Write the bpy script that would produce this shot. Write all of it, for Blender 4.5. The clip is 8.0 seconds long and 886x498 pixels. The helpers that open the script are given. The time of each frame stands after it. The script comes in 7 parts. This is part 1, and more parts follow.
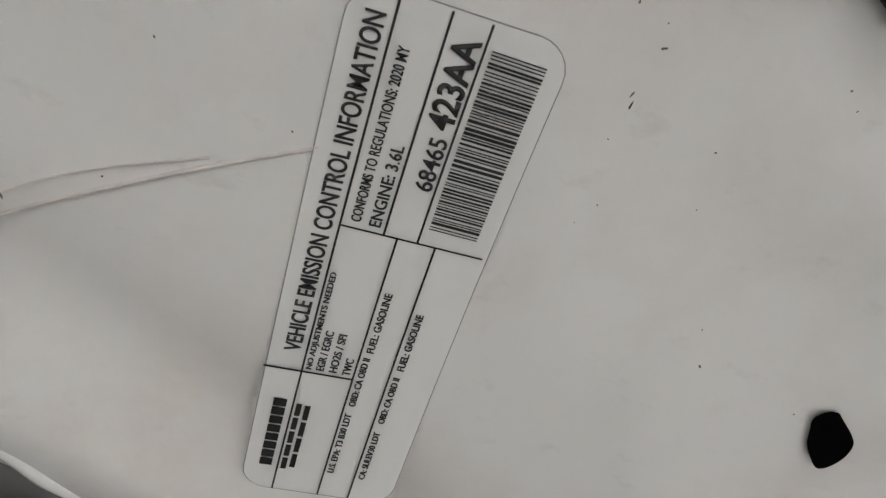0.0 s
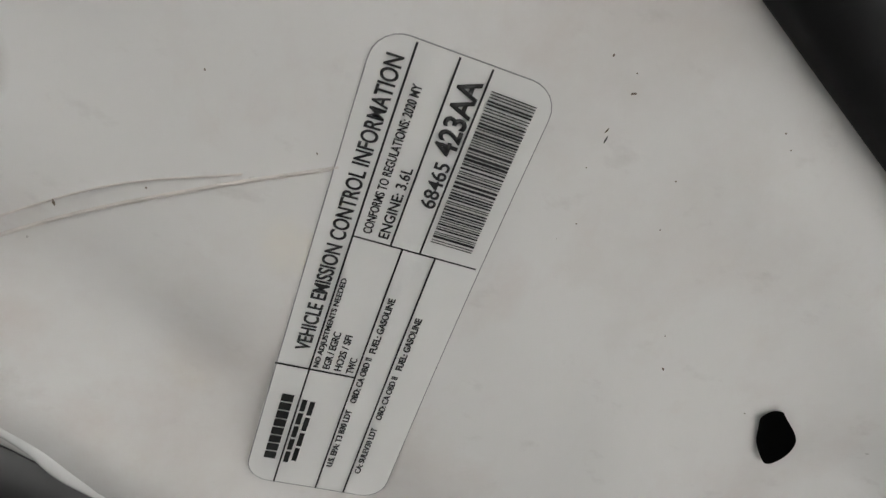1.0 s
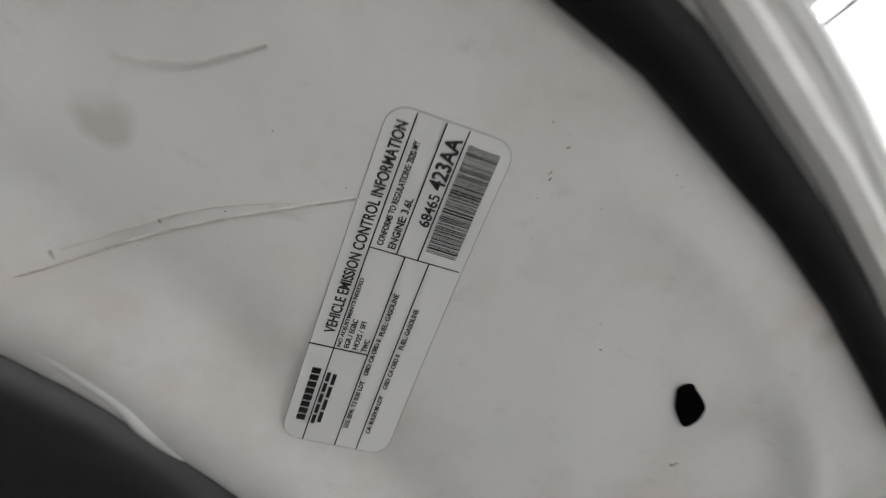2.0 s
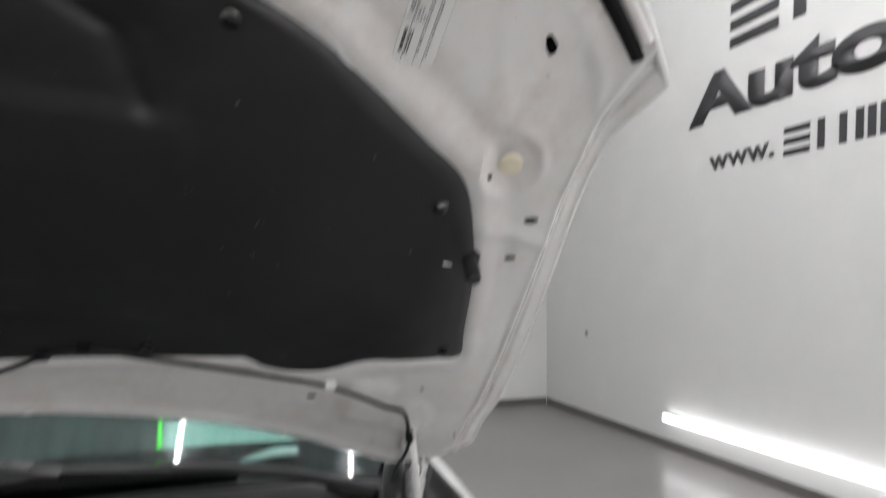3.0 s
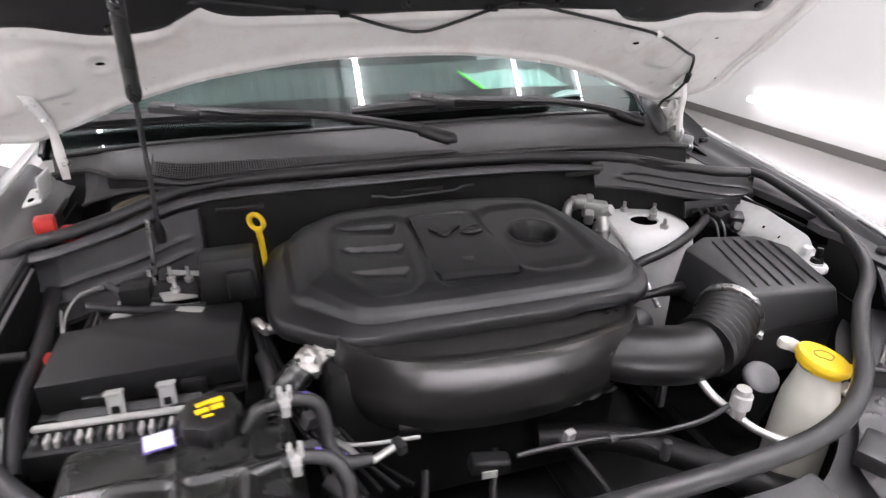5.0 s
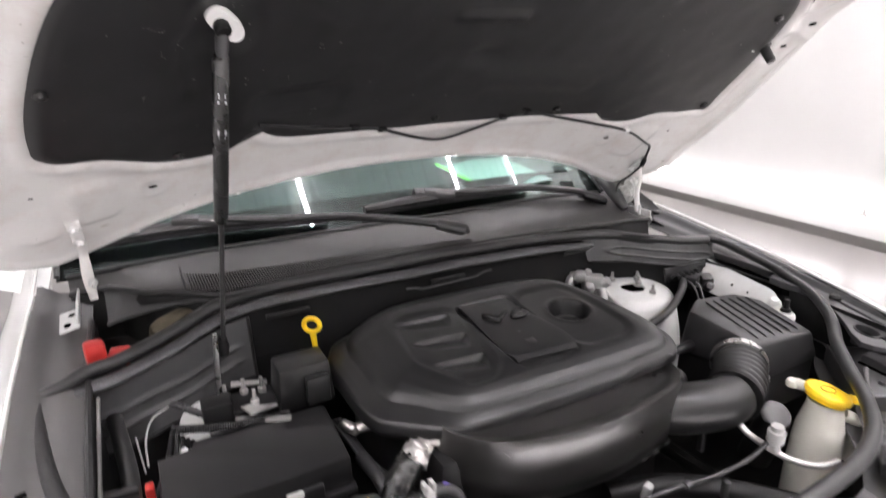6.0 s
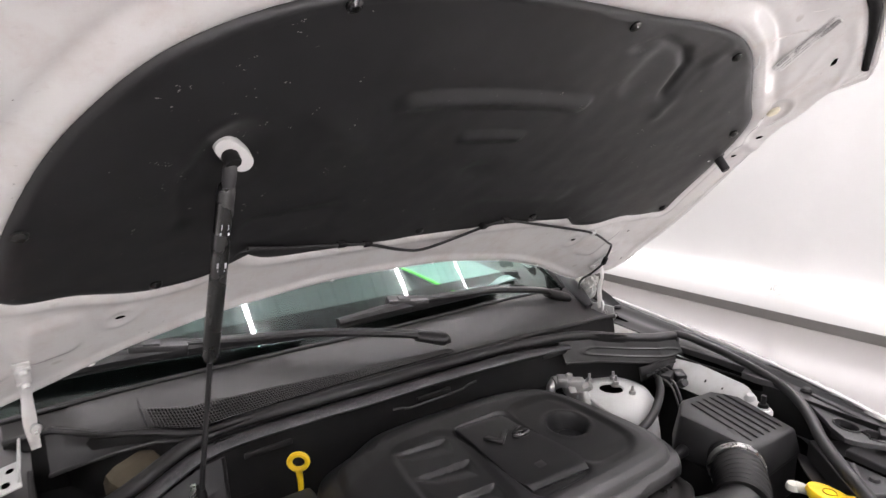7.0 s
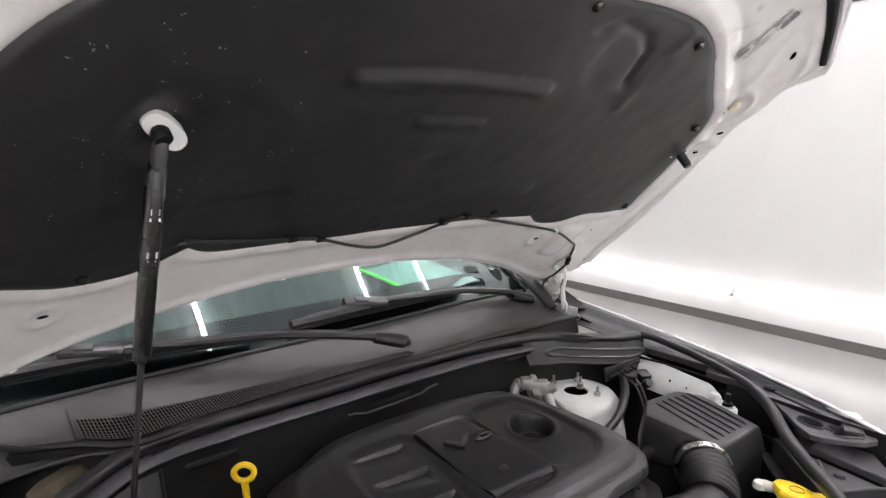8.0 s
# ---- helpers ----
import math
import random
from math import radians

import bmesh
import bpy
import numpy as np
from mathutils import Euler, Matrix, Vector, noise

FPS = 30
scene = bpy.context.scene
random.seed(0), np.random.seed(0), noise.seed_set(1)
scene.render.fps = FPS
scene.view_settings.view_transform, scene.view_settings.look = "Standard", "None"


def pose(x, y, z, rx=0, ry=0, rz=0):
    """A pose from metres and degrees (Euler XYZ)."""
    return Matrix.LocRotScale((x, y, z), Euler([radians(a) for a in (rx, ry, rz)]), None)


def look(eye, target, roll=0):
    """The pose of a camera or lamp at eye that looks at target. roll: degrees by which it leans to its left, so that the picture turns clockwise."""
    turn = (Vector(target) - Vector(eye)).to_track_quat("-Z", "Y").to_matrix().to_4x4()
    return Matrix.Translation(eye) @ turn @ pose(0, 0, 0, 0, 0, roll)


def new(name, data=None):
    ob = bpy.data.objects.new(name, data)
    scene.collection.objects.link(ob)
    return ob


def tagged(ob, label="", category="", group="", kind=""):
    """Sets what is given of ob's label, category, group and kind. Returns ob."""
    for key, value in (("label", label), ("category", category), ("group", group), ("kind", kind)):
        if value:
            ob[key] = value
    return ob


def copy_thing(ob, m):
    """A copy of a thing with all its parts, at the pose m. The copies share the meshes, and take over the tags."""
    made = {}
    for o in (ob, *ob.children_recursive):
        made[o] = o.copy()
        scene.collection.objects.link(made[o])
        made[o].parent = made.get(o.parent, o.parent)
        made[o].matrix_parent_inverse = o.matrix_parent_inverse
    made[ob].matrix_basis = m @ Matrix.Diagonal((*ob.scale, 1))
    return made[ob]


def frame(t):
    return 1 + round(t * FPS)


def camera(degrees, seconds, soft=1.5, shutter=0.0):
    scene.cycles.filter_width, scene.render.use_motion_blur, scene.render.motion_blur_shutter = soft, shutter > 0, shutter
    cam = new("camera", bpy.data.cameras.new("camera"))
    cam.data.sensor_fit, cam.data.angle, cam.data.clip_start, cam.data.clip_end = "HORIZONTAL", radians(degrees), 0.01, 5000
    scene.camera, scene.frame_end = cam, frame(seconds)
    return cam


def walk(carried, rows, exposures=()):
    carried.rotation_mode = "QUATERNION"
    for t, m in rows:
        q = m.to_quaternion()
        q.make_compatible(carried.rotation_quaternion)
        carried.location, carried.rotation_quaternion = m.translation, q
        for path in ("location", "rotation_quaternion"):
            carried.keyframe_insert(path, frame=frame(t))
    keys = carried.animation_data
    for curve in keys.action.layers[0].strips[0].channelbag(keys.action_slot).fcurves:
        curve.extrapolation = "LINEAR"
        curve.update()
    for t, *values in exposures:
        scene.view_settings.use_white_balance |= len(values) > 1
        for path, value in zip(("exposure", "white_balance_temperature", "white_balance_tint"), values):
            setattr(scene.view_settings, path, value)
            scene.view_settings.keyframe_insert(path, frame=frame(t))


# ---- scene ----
cam = camera(74.1, 8.0, 1.3, 0.4)
PATH = [
    (0, (0.527, -0.628, 1.607), (1.045, 1.19, 2.259), 1.5),
    (0.5, (0.521, -0.633, 1.603), (1.077, 1.151, 2.315), 1.8),
    (1, (0.517, -0.64, 1.598), (1.117, 1.119, 2.336), 1.6),
    (1.2, (0.515, -0.64, 1.595), (1.121, 1.121, 2.324), 1.7),
    (2.3, (0.486, -0.75, 1.544), (1.1, 0.96, 2.379), 1.4),
    (2.5, (0.468, -0.822, 1.509), (1.114, 0.963, 2.14), 0.9),
    (2.8, (0.429, -0.924, 1.44), (1.11, 0.925, 1.781), 0.8),
    (3.1, (0.367, -0.992, 1.366), (1.039, 0.891, 1.373), 0.6),
    (3.5, (0.271, -1.112, 1.31), (0.826, 0.744, 0.813), -0.2),
    (4, (0.099, -1.148, 1.299), (0.542, 0.645, 0.53), -0.0),
    (4.5, (-0.082, -1.141, 1.319), (0.346, 0.618, 0.469), 0.0),
    (4.7, (-0.147, -1.152, 1.331), (0.298, 0.595, 0.465), -0.0),
    (5.8, (-0.519, -1.16, 1.436), (0.296, 0.497, 0.669), -0.3),
    (6, (-0.548, -1.122, 1.438), (0.34, 0.546, 0.784), -0.8),
    (6.1, (-0.581, -1.098, 1.437), (0.355, 0.56, 0.824), -0.5),
    (6.5, (-0.634, -1.048, 1.471), (0.403, 0.582, 0.956), -0.7),
    (7, (-0.631, -1.007, 1.491), (0.526, 0.577, 1.099), -0.7),
    (7.5, (-0.619, -0.972, 1.482), (0.608, 0.566, 1.125), -0.7),
    (8, (-0.595, -0.978, 1.454), (0.661, 0.537, 1.096), -0.3),
]
# stops of the picture's brightness along the way
EXPO = [(0.0, 0.05, 6550, 7), (1.2, 0.1, 6500, 6), (2.5, -0.35, 6400, 7), (3.0, 0.1, 6400, 9), (3.5, 0.2, 6400, 12), (4.0, 0.52, 6400, 14), (4.5, 0.95, 6400, 16), (6.0, 0.97, 6600, 16), (7.0, 0.75, 6600, 16), (8.0, 0.62, 6500, 14)]
walk(cam, [(t, look(eye, target, roll)) for t, eye, target, roll in PATH], EXPO)

# ---------------------------------------------------------------- world and light
CEIL, WALL_X, BACK_Y, WEST_X, FRONT_Y = 4.9, 4.08, 5.39, -4.6, -4.4
world = bpy.data.worlds.new("world")
world.use_nodes = True
world.node_tree.nodes["Background"].inputs[0].default_value = (0.8, 0.85, 0.9, 1)
world.node_tree.nodes["Background"].inputs[1].default_value = 0.02
scene.world = world
TUBE_POWER = 74.0
LOW_POWER = 6.0
SOUTH_FILL_POWER = 36.0
EDGE_POWER = 8.0


# ---------------------------------------------------------------- materials
def mat(name, base, rough=0.5, metal=0.0, var=0.12, scale=25.0, bump=0.0, bscale=300.0, coat=0.0, dirt=None, dirt_amount=0.5, dscale=6.0, spec=0.5, rvar=0.15):
    """Principled material with colour variation at two scales, roughness variation and fine relief."""
    m = bpy.data.materials.new(name)
    m.use_nodes = True
    nt = m.node_tree
    b = nt.nodes["Principled BSDF"]
    L = nt.links.new
    co = nt.nodes.new("ShaderNodeTexCoord").outputs["Object"]
    n1 = nt.nodes.new("ShaderNodeTexNoise")
    n1.inputs["Scale"].default_value, n1.inputs["Detail"].default_value = scale, 6
    L(co, n1.inputs["Vector"])
    mix = nt.nodes.new("ShaderNodeMix")
    mix.data_type = "RGBA"
    mix.inputs["A"].default_value = (*[c * (1 - var) for c in base], 1)
    mix.inputs["B"].default_value = (*[min(1, c * (1 + var)) for c in base], 1)
    L(n1.outputs["Fac"], mix.inputs["Factor"])
    col = mix.outputs["Result"]
    if dirt:
        n2 = nt.nodes.new("ShaderNodeTexNoise")
        n2.inputs["Scale"].default_value, n2.inputs["Detail"].default_value, n2.inputs["Roughness"].default_value = dscale, 8, 0.65
        L(co, n2.inputs["Vector"])
        r = nt.nodes.new("ShaderNodeMapRange")
        r.inputs["From Min"].default_value, r.inputs["From Max"].default_value = 0.5, 0.75
        r.inputs["To Max"].default_value = dirt_amount
        L(n2.outputs["Fac"], r.inputs["Value"])
        m2 = nt.nodes.new("ShaderNodeMix")
        m2.data_type = "RGBA"
        m2.inputs["B"].default_value = (*dirt, 1)
        L(r.outputs["Result"], m2.inputs["Factor"])
        L(col, m2.inputs["A"])
        col = m2.outputs["Result"]
    L(col, b.inputs["Base Color"])
    rr = nt.nodes.new("ShaderNodeMapRange")
    rr.inputs["To Min"].default_value, rr.inputs["To Max"].default_value = rough * (1 - rvar), min(1, rough * (1 + rvar))
    L(n1.outputs["Fac"], rr.inputs["Value"])
    L(rr.outputs["Result"], b.inputs["Roughness"])
    b.inputs["Metallic"].default_value = metal
    b.inputs["Coat Weight"].default_value = coat
    b.inputs["Coat Roughness"].default_value = 0.06
    b.inputs["Specular IOR Level"].default_value = spec
    if bump:
        n3 = nt.nodes.new("ShaderNodeTexNoise")
        n3.inputs["Scale"].default_value, n3.inputs["Detail"].default_value = bscale, 3
        L(co, n3.inputs["Vector"])
        bp = nt.nodes.new("ShaderNodeBump")
        bp.inputs["Strength"].default_value, bp.inputs["Distance"].default_value = bump, 0.001
        L(n3.outputs["Fac"], bp.inputs["Height"])
        L(bp.outputs["Normal"], b.inputs["Normal"])
    return m


def add_specks(m, colour, scale, size, amount=1.0, keep=0.75):
    """Sparse specks of dust or grit over a material's colour: a few cells of a cell pattern carry one each."""
    nt = m.node_tree
    b = nt.nodes["Principled BSDF"]
    L = nt.links.new
    co = nt.nodes.new("ShaderNodeTexCoord").outputs["Object"]
    wob = nt.nodes.new("ShaderNodeTexNoise")
    wob.inputs["Scale"].default_value = scale * 3
    L(co, wob.inputs["Vector"])
    ad = nt.nodes.new("ShaderNodeMix")
    ad.data_type = "VECTOR"
    ad.inputs["Factor"].default_value = 0.012
    L(co, ad.inputs["A"])
    L(wob.outputs["Color"], ad.inputs["B"])
    v = nt.nodes.new("ShaderNodeTexVoronoi")
    v.inputs["Scale"].default_value = scale
    L(ad.outputs["Result"], v.inputs["Vector"])
    near = nt.nodes.new("ShaderNodeMapRange")
    near.inputs["From Min"].default_value, near.inputs["From Max"].default_value = size, size * 0.5
    L(v.outputs["Distance"], near.inputs["Value"])
    sep = nt.nodes.new("ShaderNodeSeparateColor")
    L(v.outputs["Color"], sep.inputs["Color"])
    few = nt.nodes.new("ShaderNodeMath")
    few.operation = "GREATER_THAN"
    few.inputs[1].default_value = keep
    L(sep.outputs["Red"], few.inputs[0])
    mu = nt.nodes.new("ShaderNodeMath")
    mu.operation = "MULTIPLY"
    L(near.outputs["Result"], mu.inputs[0])
    L(few.outputs["Value"], mu.inputs[1])
    mu2 = nt.nodes.new("ShaderNodeMath")
    mu2.operation = "MULTIPLY"
    mu2.inputs[1].default_value = amount
    L(mu.outputs["Value"], mu2.inputs[0])
    mx = nt.nodes.new("ShaderNodeMix")
    mx.data_type = "RGBA"
    mx.inputs["B"].default_value = (*colour, 1)
    L(mu2.outputs["Value"], mx.inputs["Factor"])
    old = b.inputs["Base Color"].links[0].from_socket
    L(old, mx.inputs["A"])
    L(mx.outputs["Result"], b.inputs["Base Color"])
    return m


def add_smudges(m, colour, stretch, lo, hi, amount):
    """Faint drawn-out smears over a material's colour, from stretched noise."""
    nt = m.node_tree
    b = nt.nodes["Principled BSDF"]
    L = nt.links.new
    mp = nt.nodes.new("ShaderNodeMapping")
    mp.inputs["Scale"].default_value = stretch
    mp.inputs["Rotation"].default_value = (0.3, 0.2, 0.5)
    L(nt.nodes.new("ShaderNodeTexCoord").outputs["Object"], mp.inputs["Vector"])
    n = nt.nodes.new("ShaderNodeTexNoise")
    n.inputs["Scale"].default_value, n.inputs["Detail"].default_value, n.inputs["Roughness"].default_value = 1.0, 9, 0.62
    L(mp.outputs["Vector"], n.inputs["Vector"])
    r = nt.nodes.new("ShaderNodeMapRange")
    r.inputs["From Min"].default_value, r.inputs["From Max"].default_value, r.inputs["To Max"].default_value = lo, hi, amount
    L(n.outputs["Fac"], r.inputs["Value"])
    mx = nt.nodes.new("ShaderNodeMix")
    mx.data_type = "RGBA"
    mx.inputs["B"].default_value = (*colour, 1)
    L(r.outputs["Result"], mx.inputs["Factor"])
    L(b.inputs["Base Color"].links[0].from_socket, mx.inputs["A"])
    L(mx.outputs["Result"], b.inputs["Base Color"])
    return m


def glow(name, colour, power):
    m = bpy.data.materials.new(name)
    m.use_nodes = True
    b = m.node_tree.nodes["Principled BSDF"]
    b.inputs["Base Color"].default_value = (0.9, 0.9, 0.9, 1)
    b.inputs["Emission Color"].default_value = (*colour, 1)
    b.inputs["Emission Strength"].default_value = power
    return m


WHITE = add_specks(add_specks(mat("white_car_paint", (0.74, 0.73, 0.715), 0.30, var=0.03, scale=9, coat=1.0, dirt=(0.52, 0.43, 0.38), dirt_amount=0.42, dscale=11), (0.10, 0.08, 0.06), 46, 0.06, 0.85, 0.62), (0.3, 0.25, 0.2), 17, 0.16, 0.35, 0.72)
add_smudges(WHITE, (0.58, 0.47, 0.43), (28, 10, 28), 0.54, 0.72, 0.32)
add_smudges(WHITE, (0.50, 0.47, 0.45), (70, 130, 90), 0.60, 0.74, 0.35)
BODY = mat("white_body_paint", (0.78, 0.78, 0.77), 0.12, var=0.02, scale=5, coat=0.6)
CLIPWHITE = mat("pale_clip_plastic", (0.33, 0.33, 0.32), 0.45, var=0.1)
PRIMER = mat("painted_bay_metal", (0.62, 0.63, 0.62), 0.38, var=0.08, scale=14, dirt=(0.3, 0.28, 0.25), dirt_amount=0.4, dscale=12)
PLASTIC = mat("black_cover_plastic", (0.0098, 0.0098, 0.0104), 0.36, spec=0.5, var=0.1, scale=3, rvar=0.03)
SOFTBLACK = mat("satin_intake_plastic", (0.011, 0.0105, 0.0104), 0.28, spec=1.0, var=0.12, scale=30, rvar=0.06)
ELBOW = mat("intake_rubber", (0.0075, 0.0075, 0.0078), 0.36, spec=0.5, var=0.15, scale=30)
TANK = mat("reservoir_plastic", (0.012, 0.0125, 0.012), 0.27, spec=0.7, var=0.2, scale=25)
FOIL = mat("crumpled_foil", (0.5, 0.49, 0.47), 0.33, metal=0.8, var=0.2, scale=90, bump=0.3, bscale=250)
APRON = mat("grey_apron_panel", (0.09, 0.088, 0.088), 0.5, var=0.10, scale=20, dirt=(0.115, 0.111, 0.108), dirt_amount=0.4, dscale=7)
GREYPLASTIC = mat("grey_trim_plastic", (0.043, 0.043, 0.045), 0.50, var=0.14, scale=30, dirt=(0.064, 0.061, 0.059), dirt_amount=0.5, dscale=8)
LIDGREY = mat("grey_lid_plastic", (0.022, 0.022, 0.023), 0.42, var=0.12, scale=30)
DUSTY = mat("dusty_cowl_plastic", (0.040, 0.039, 0.039), 0.50, var=0.15, scale=24, dirt=(0.060, 0.057, 0.053), dirt_amount=0.5, dscale=7)
RUBBER = mat("black_rubber", (0.017, 0.017, 0.0178), 0.40, var=0.15, scale=50, dirt=(0.021, 0.020, 0.020), dirt_amount=0.5, dscale=12)
SPONGE = mat("black_sponge_rubber", (0.006, 0.006, 0.0063), 0.6, spec=0.25, var=0.2, scale=60, dirt=(0.009, 0.009, 0.009), dirt_amount=0.4, dscale=14)
# for black parts, and for deep bay parts whose shade is put into the colour
DEEP = mat("black_parts_and_bay_shade", (0.007, 0.007, 0.0075), 0.5, spec=0.3, var=0.3, scale=30, dirt=(0.014, 0.013, 0.012), dirt_amount=0.5, dscale=18)
SCUFFED = add_specks(mat("scuffed_grey_flange", (0.045, 0.045, 0.048), 0.45, var=0.3, scale=40, dirt=(0.10, 0.10, 0.105), dirt_amount=0.5, dscale=9), (0.22, 0.22, 0.23), 260, 0.45, 0.5, 0.6)
# lightless black that stands for shade in holes and gaps; also colours black trim
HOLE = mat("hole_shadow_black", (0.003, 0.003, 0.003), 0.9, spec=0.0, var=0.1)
PAD = add_specks(add_specks(mat("insulation_felt", (0.0138, 0.0138, 0.0147), 0.46, spec=0.7, var=0.2, scale=60, bump=0.06, bscale=350, dirt=(0.017, 0.017, 0.017), dirt_amount=0.5, dscale=5), (0.4, 0.38, 0.35), 30, 0.06, 0.7, 0.72), (0.2, 0.19, 0.18), 60, 0.09, 0.5, 0.78)
STEEL = mat("bright_steel", (0.62, 0.62, 0.61), 0.28, metal=1.0, var=0.12, scale=60)
ALU = mat("cast_aluminium", (0.55, 0.55, 0.54), 0.42, metal=0.85, var=0.2, scale=50, dirt=(0.2, 0.18, 0.15), dirt_amount=0.5, dscale=25)
YELLOW = mat("yellow_plastic", (0.85, 0.56, 0.015), 0.38, var=0.06, scale=40)
OCHRE = mat("dark_ochre_emboss", (0.30, 0.17, 0.01), 0.5, var=0.1)
RED = mat("red_plastic", (0.48, 0.03, 0.025), 0.4, var=0.1, scale=40)
MILK = mat("milky_bottle_plastic", (0.62, 0.61, 0.55), 0.35, var=0.06, scale=20, dirt=(0.42, 0.38, 0.3), dirt_amount=0.3)
STICKER = mat("label_paper", (0.72, 0.715, 0.70), 0.32, var=0.02, scale=30, coat=0.15)
INK = mat("black_ink", (0.012, 0.012, 0.012), 0.45, var=0.1)
CAPGREY = mat("worn_grey_cap", (0.16, 0.16, 0.165), 0.35, var=0.2, scale=60)
PALEINK = mat("pale_print", (0.55, 0.56, 0.58), 0.4, var=0.1)
LINE = mat("sticker_edge_grey", (0.3, 0.3, 0.3), 0.5)
WALLPAINT = mat("white_wall_paint", (0.555, 0.56, 0.55), 0.42, var=0.02, scale=3, dirt=(0.66, 0.66, 0.64), dirt_amount=0.3, dscale=1.5)
BASEGREY = mat("grey_baseboard", (0.10, 0.095, 0.09), 0.5, var=0.08, scale=10)
CONCRETE = mat("polished_concrete", (0.20, 0.192, 0.185), 0.26, var=0.10, scale=1.1, rvar=0.08)
CEILMETAL = mat("white_corrugated_steel", (0.72, 0.73, 0.74), 0.3, var=0.03, scale=4)
SIGNBLACK = mat("sign_black", (0.03, 0.03, 0.032), 0.5, var=0.1)
TUBE = glow("lit_tube", (1.0, 0.97, 0.98), TUBE_POWER)
EDGETUBE = glow("lit_edge_tube", (1.0, 0.97, 0.98), EDGE_POWER)
SOUTHFILL = glow("unseen_front_fill_tube", (1.0, 0.97, 0.98), SOUTH_FILL_POWER)
LOWTUBE = glow("lit_wall_tube", (1.0, 0.97, 0.98), LOW_POWER)
GRITTY = mat("brown_grit", (0.12, 0.09, 0.06), 0.8)
SCRATCH = mat("reddish_scratch", (0.70, 0.655, 0.62), 0.6, var=0.3, scale=200)
DUSTFLECK = mat("pale_dust", (0.42, 0.41, 0.38), 0.9, var=0.3, scale=90)
WRAP = mat("white_plastic_wrap", (0.72, 0.72, 0.70), 0.25, var=0.08, scale=60, coat=0.4)
PLUG = mat("yellowed_wax_plug", (0.74, 0.68, 0.52), 0.5, var=0.08)
GREENCLOTH = mat("lime_green_edge", (0.12, 0.75, 0.05), 0.7, var=0.1)
CLOTH = mat("pale_cloth", (0.17, 0.25, 0.23), 0.8, var=0.1, scale=30, bump=0.4)
DASH = mat("dashboard_grey", (0.010, 0.012, 0.012), 0.6, var=0.1)
BROWN = mat("brown_liner", (0.075, 0.062, 0.040), 0.8, var=0.3, scale=18, bump=0.4)
PURPLE = mat("violet_clamp_mark", (0.12, 0.09, 0.34), 0.6)
GLASS = bpy.data.materials.new("tinted_glass")
GLASS.use_nodes = True
_g = GLASS.node_tree.nodes["Principled BSDF"]
_g.inputs["Base Color"].default_value = (0.55, 0.76, 0.71, 1)
_g.inputs["Transmission Weight"].default_value, _g.inputs["Roughness"].default_value, _g.inputs["IOR"].default_value = 1.0, 0.01, 1.52


# ---------------------------------------------------------------- mesh helpers
ORG = {}


def thing(name, label, category, at=(0, 0, 0), group="", kind=""):
    ob = new(name)
    ob.empty_display_size = 0.05
    ob.location = at
    ORG[ob.name] = Vector(at)
    return tagged(ob, label, category, group, kind)


def link_mesh(name, bm, material, smooth=True):
    me = bpy.data.meshes.new(name)
    bm.to_mesh(me)
    bm.free()
    me.materials.append(material)
    if smooth:
        me.shade_smooth()
        me.set_sharp_from_angle(angle=radians(38))
    return me


def part(name, bm, material, parent, label="", smooth=True):
    """One mesh, built in world metres, as a part of a thing or of another part."""
    o = ORG[parent.name]
    bmesh.ops.translate(bm, vec=-o, verts=bm.verts)
    ob = new(name, link_mesh(name, bm, material, smooth))
    ob.parent = parent
    ORG[ob.name] = o
    return tagged(ob, label)


def single(name, bm, material, label, category, group="", kind="", smooth=True):
    """A thing that is one mesh."""
    ob = new(name, link_mesh(name, bm, material, smooth))
    ORG[ob.name] = Vector((0, 0, 0))
    return tagged(ob, label, category, group, kind)


def box(size, at, bevel=0.0, rot=(0, 0, 0), seg=2, bm=None):
    bm = bm or bmesh.new()
    r = bmesh.ops.create_cube(bm, size=1.0)
    vs = r["verts"]
    bmesh.ops.scale(bm, vec=size, verts=vs)
    if bevel:
        es = [e for e in bm.edges if e.verts[0] in set(vs)]
        out = bmesh.ops.bevel(bm, geom=es, offset=bevel, segments=seg, profile=0.5, affect="EDGES")
        vs = list({v for f in out["faces"] for v in f.verts} | {v for v in vs if v.is_valid})
    bmesh.ops.transform(bm, matrix=pose(*at, *rot), verts=vs)
    return bm


def tapered(bottom, top, h, at, bevel=0.004, rot=(0, 0, 0), bm=None):
    """A box whose top is of another size than its bottom; at: the middle of its bottom."""
    bm = bm or bmesh.new()
    vs = []
    for (w, d), z in ((bottom, 0), (top, h)):
        for sx, sy in ((-1, -1), (1, -1), (1, 1), (-1, 1)):
            vs.append(bm.verts.new((sx * w / 2, sy * d / 2, z)))
    fs = [bm.faces.new(vs[3::-1]), bm.faces.new(vs[4:])]
    for i in range(4):
        j = (i + 1) % 4
        fs.append(bm.faces.new((vs[i], vs[j], vs[4 + j], vs[4 + i])))
    if bevel:
        es = list({e for f in fs for e in f.edges})
        out = bmesh.ops.bevel(bm, geom=es, offset=bevel, segments=2, profile=0.5, affect="EDGES")
        vs = list({v for f in out["faces"] for v in f.verts} | {v for v in vs if v.is_valid})
    bmesh.ops.transform(bm, matrix=pose(*at, *rot), verts=vs)
    return bm


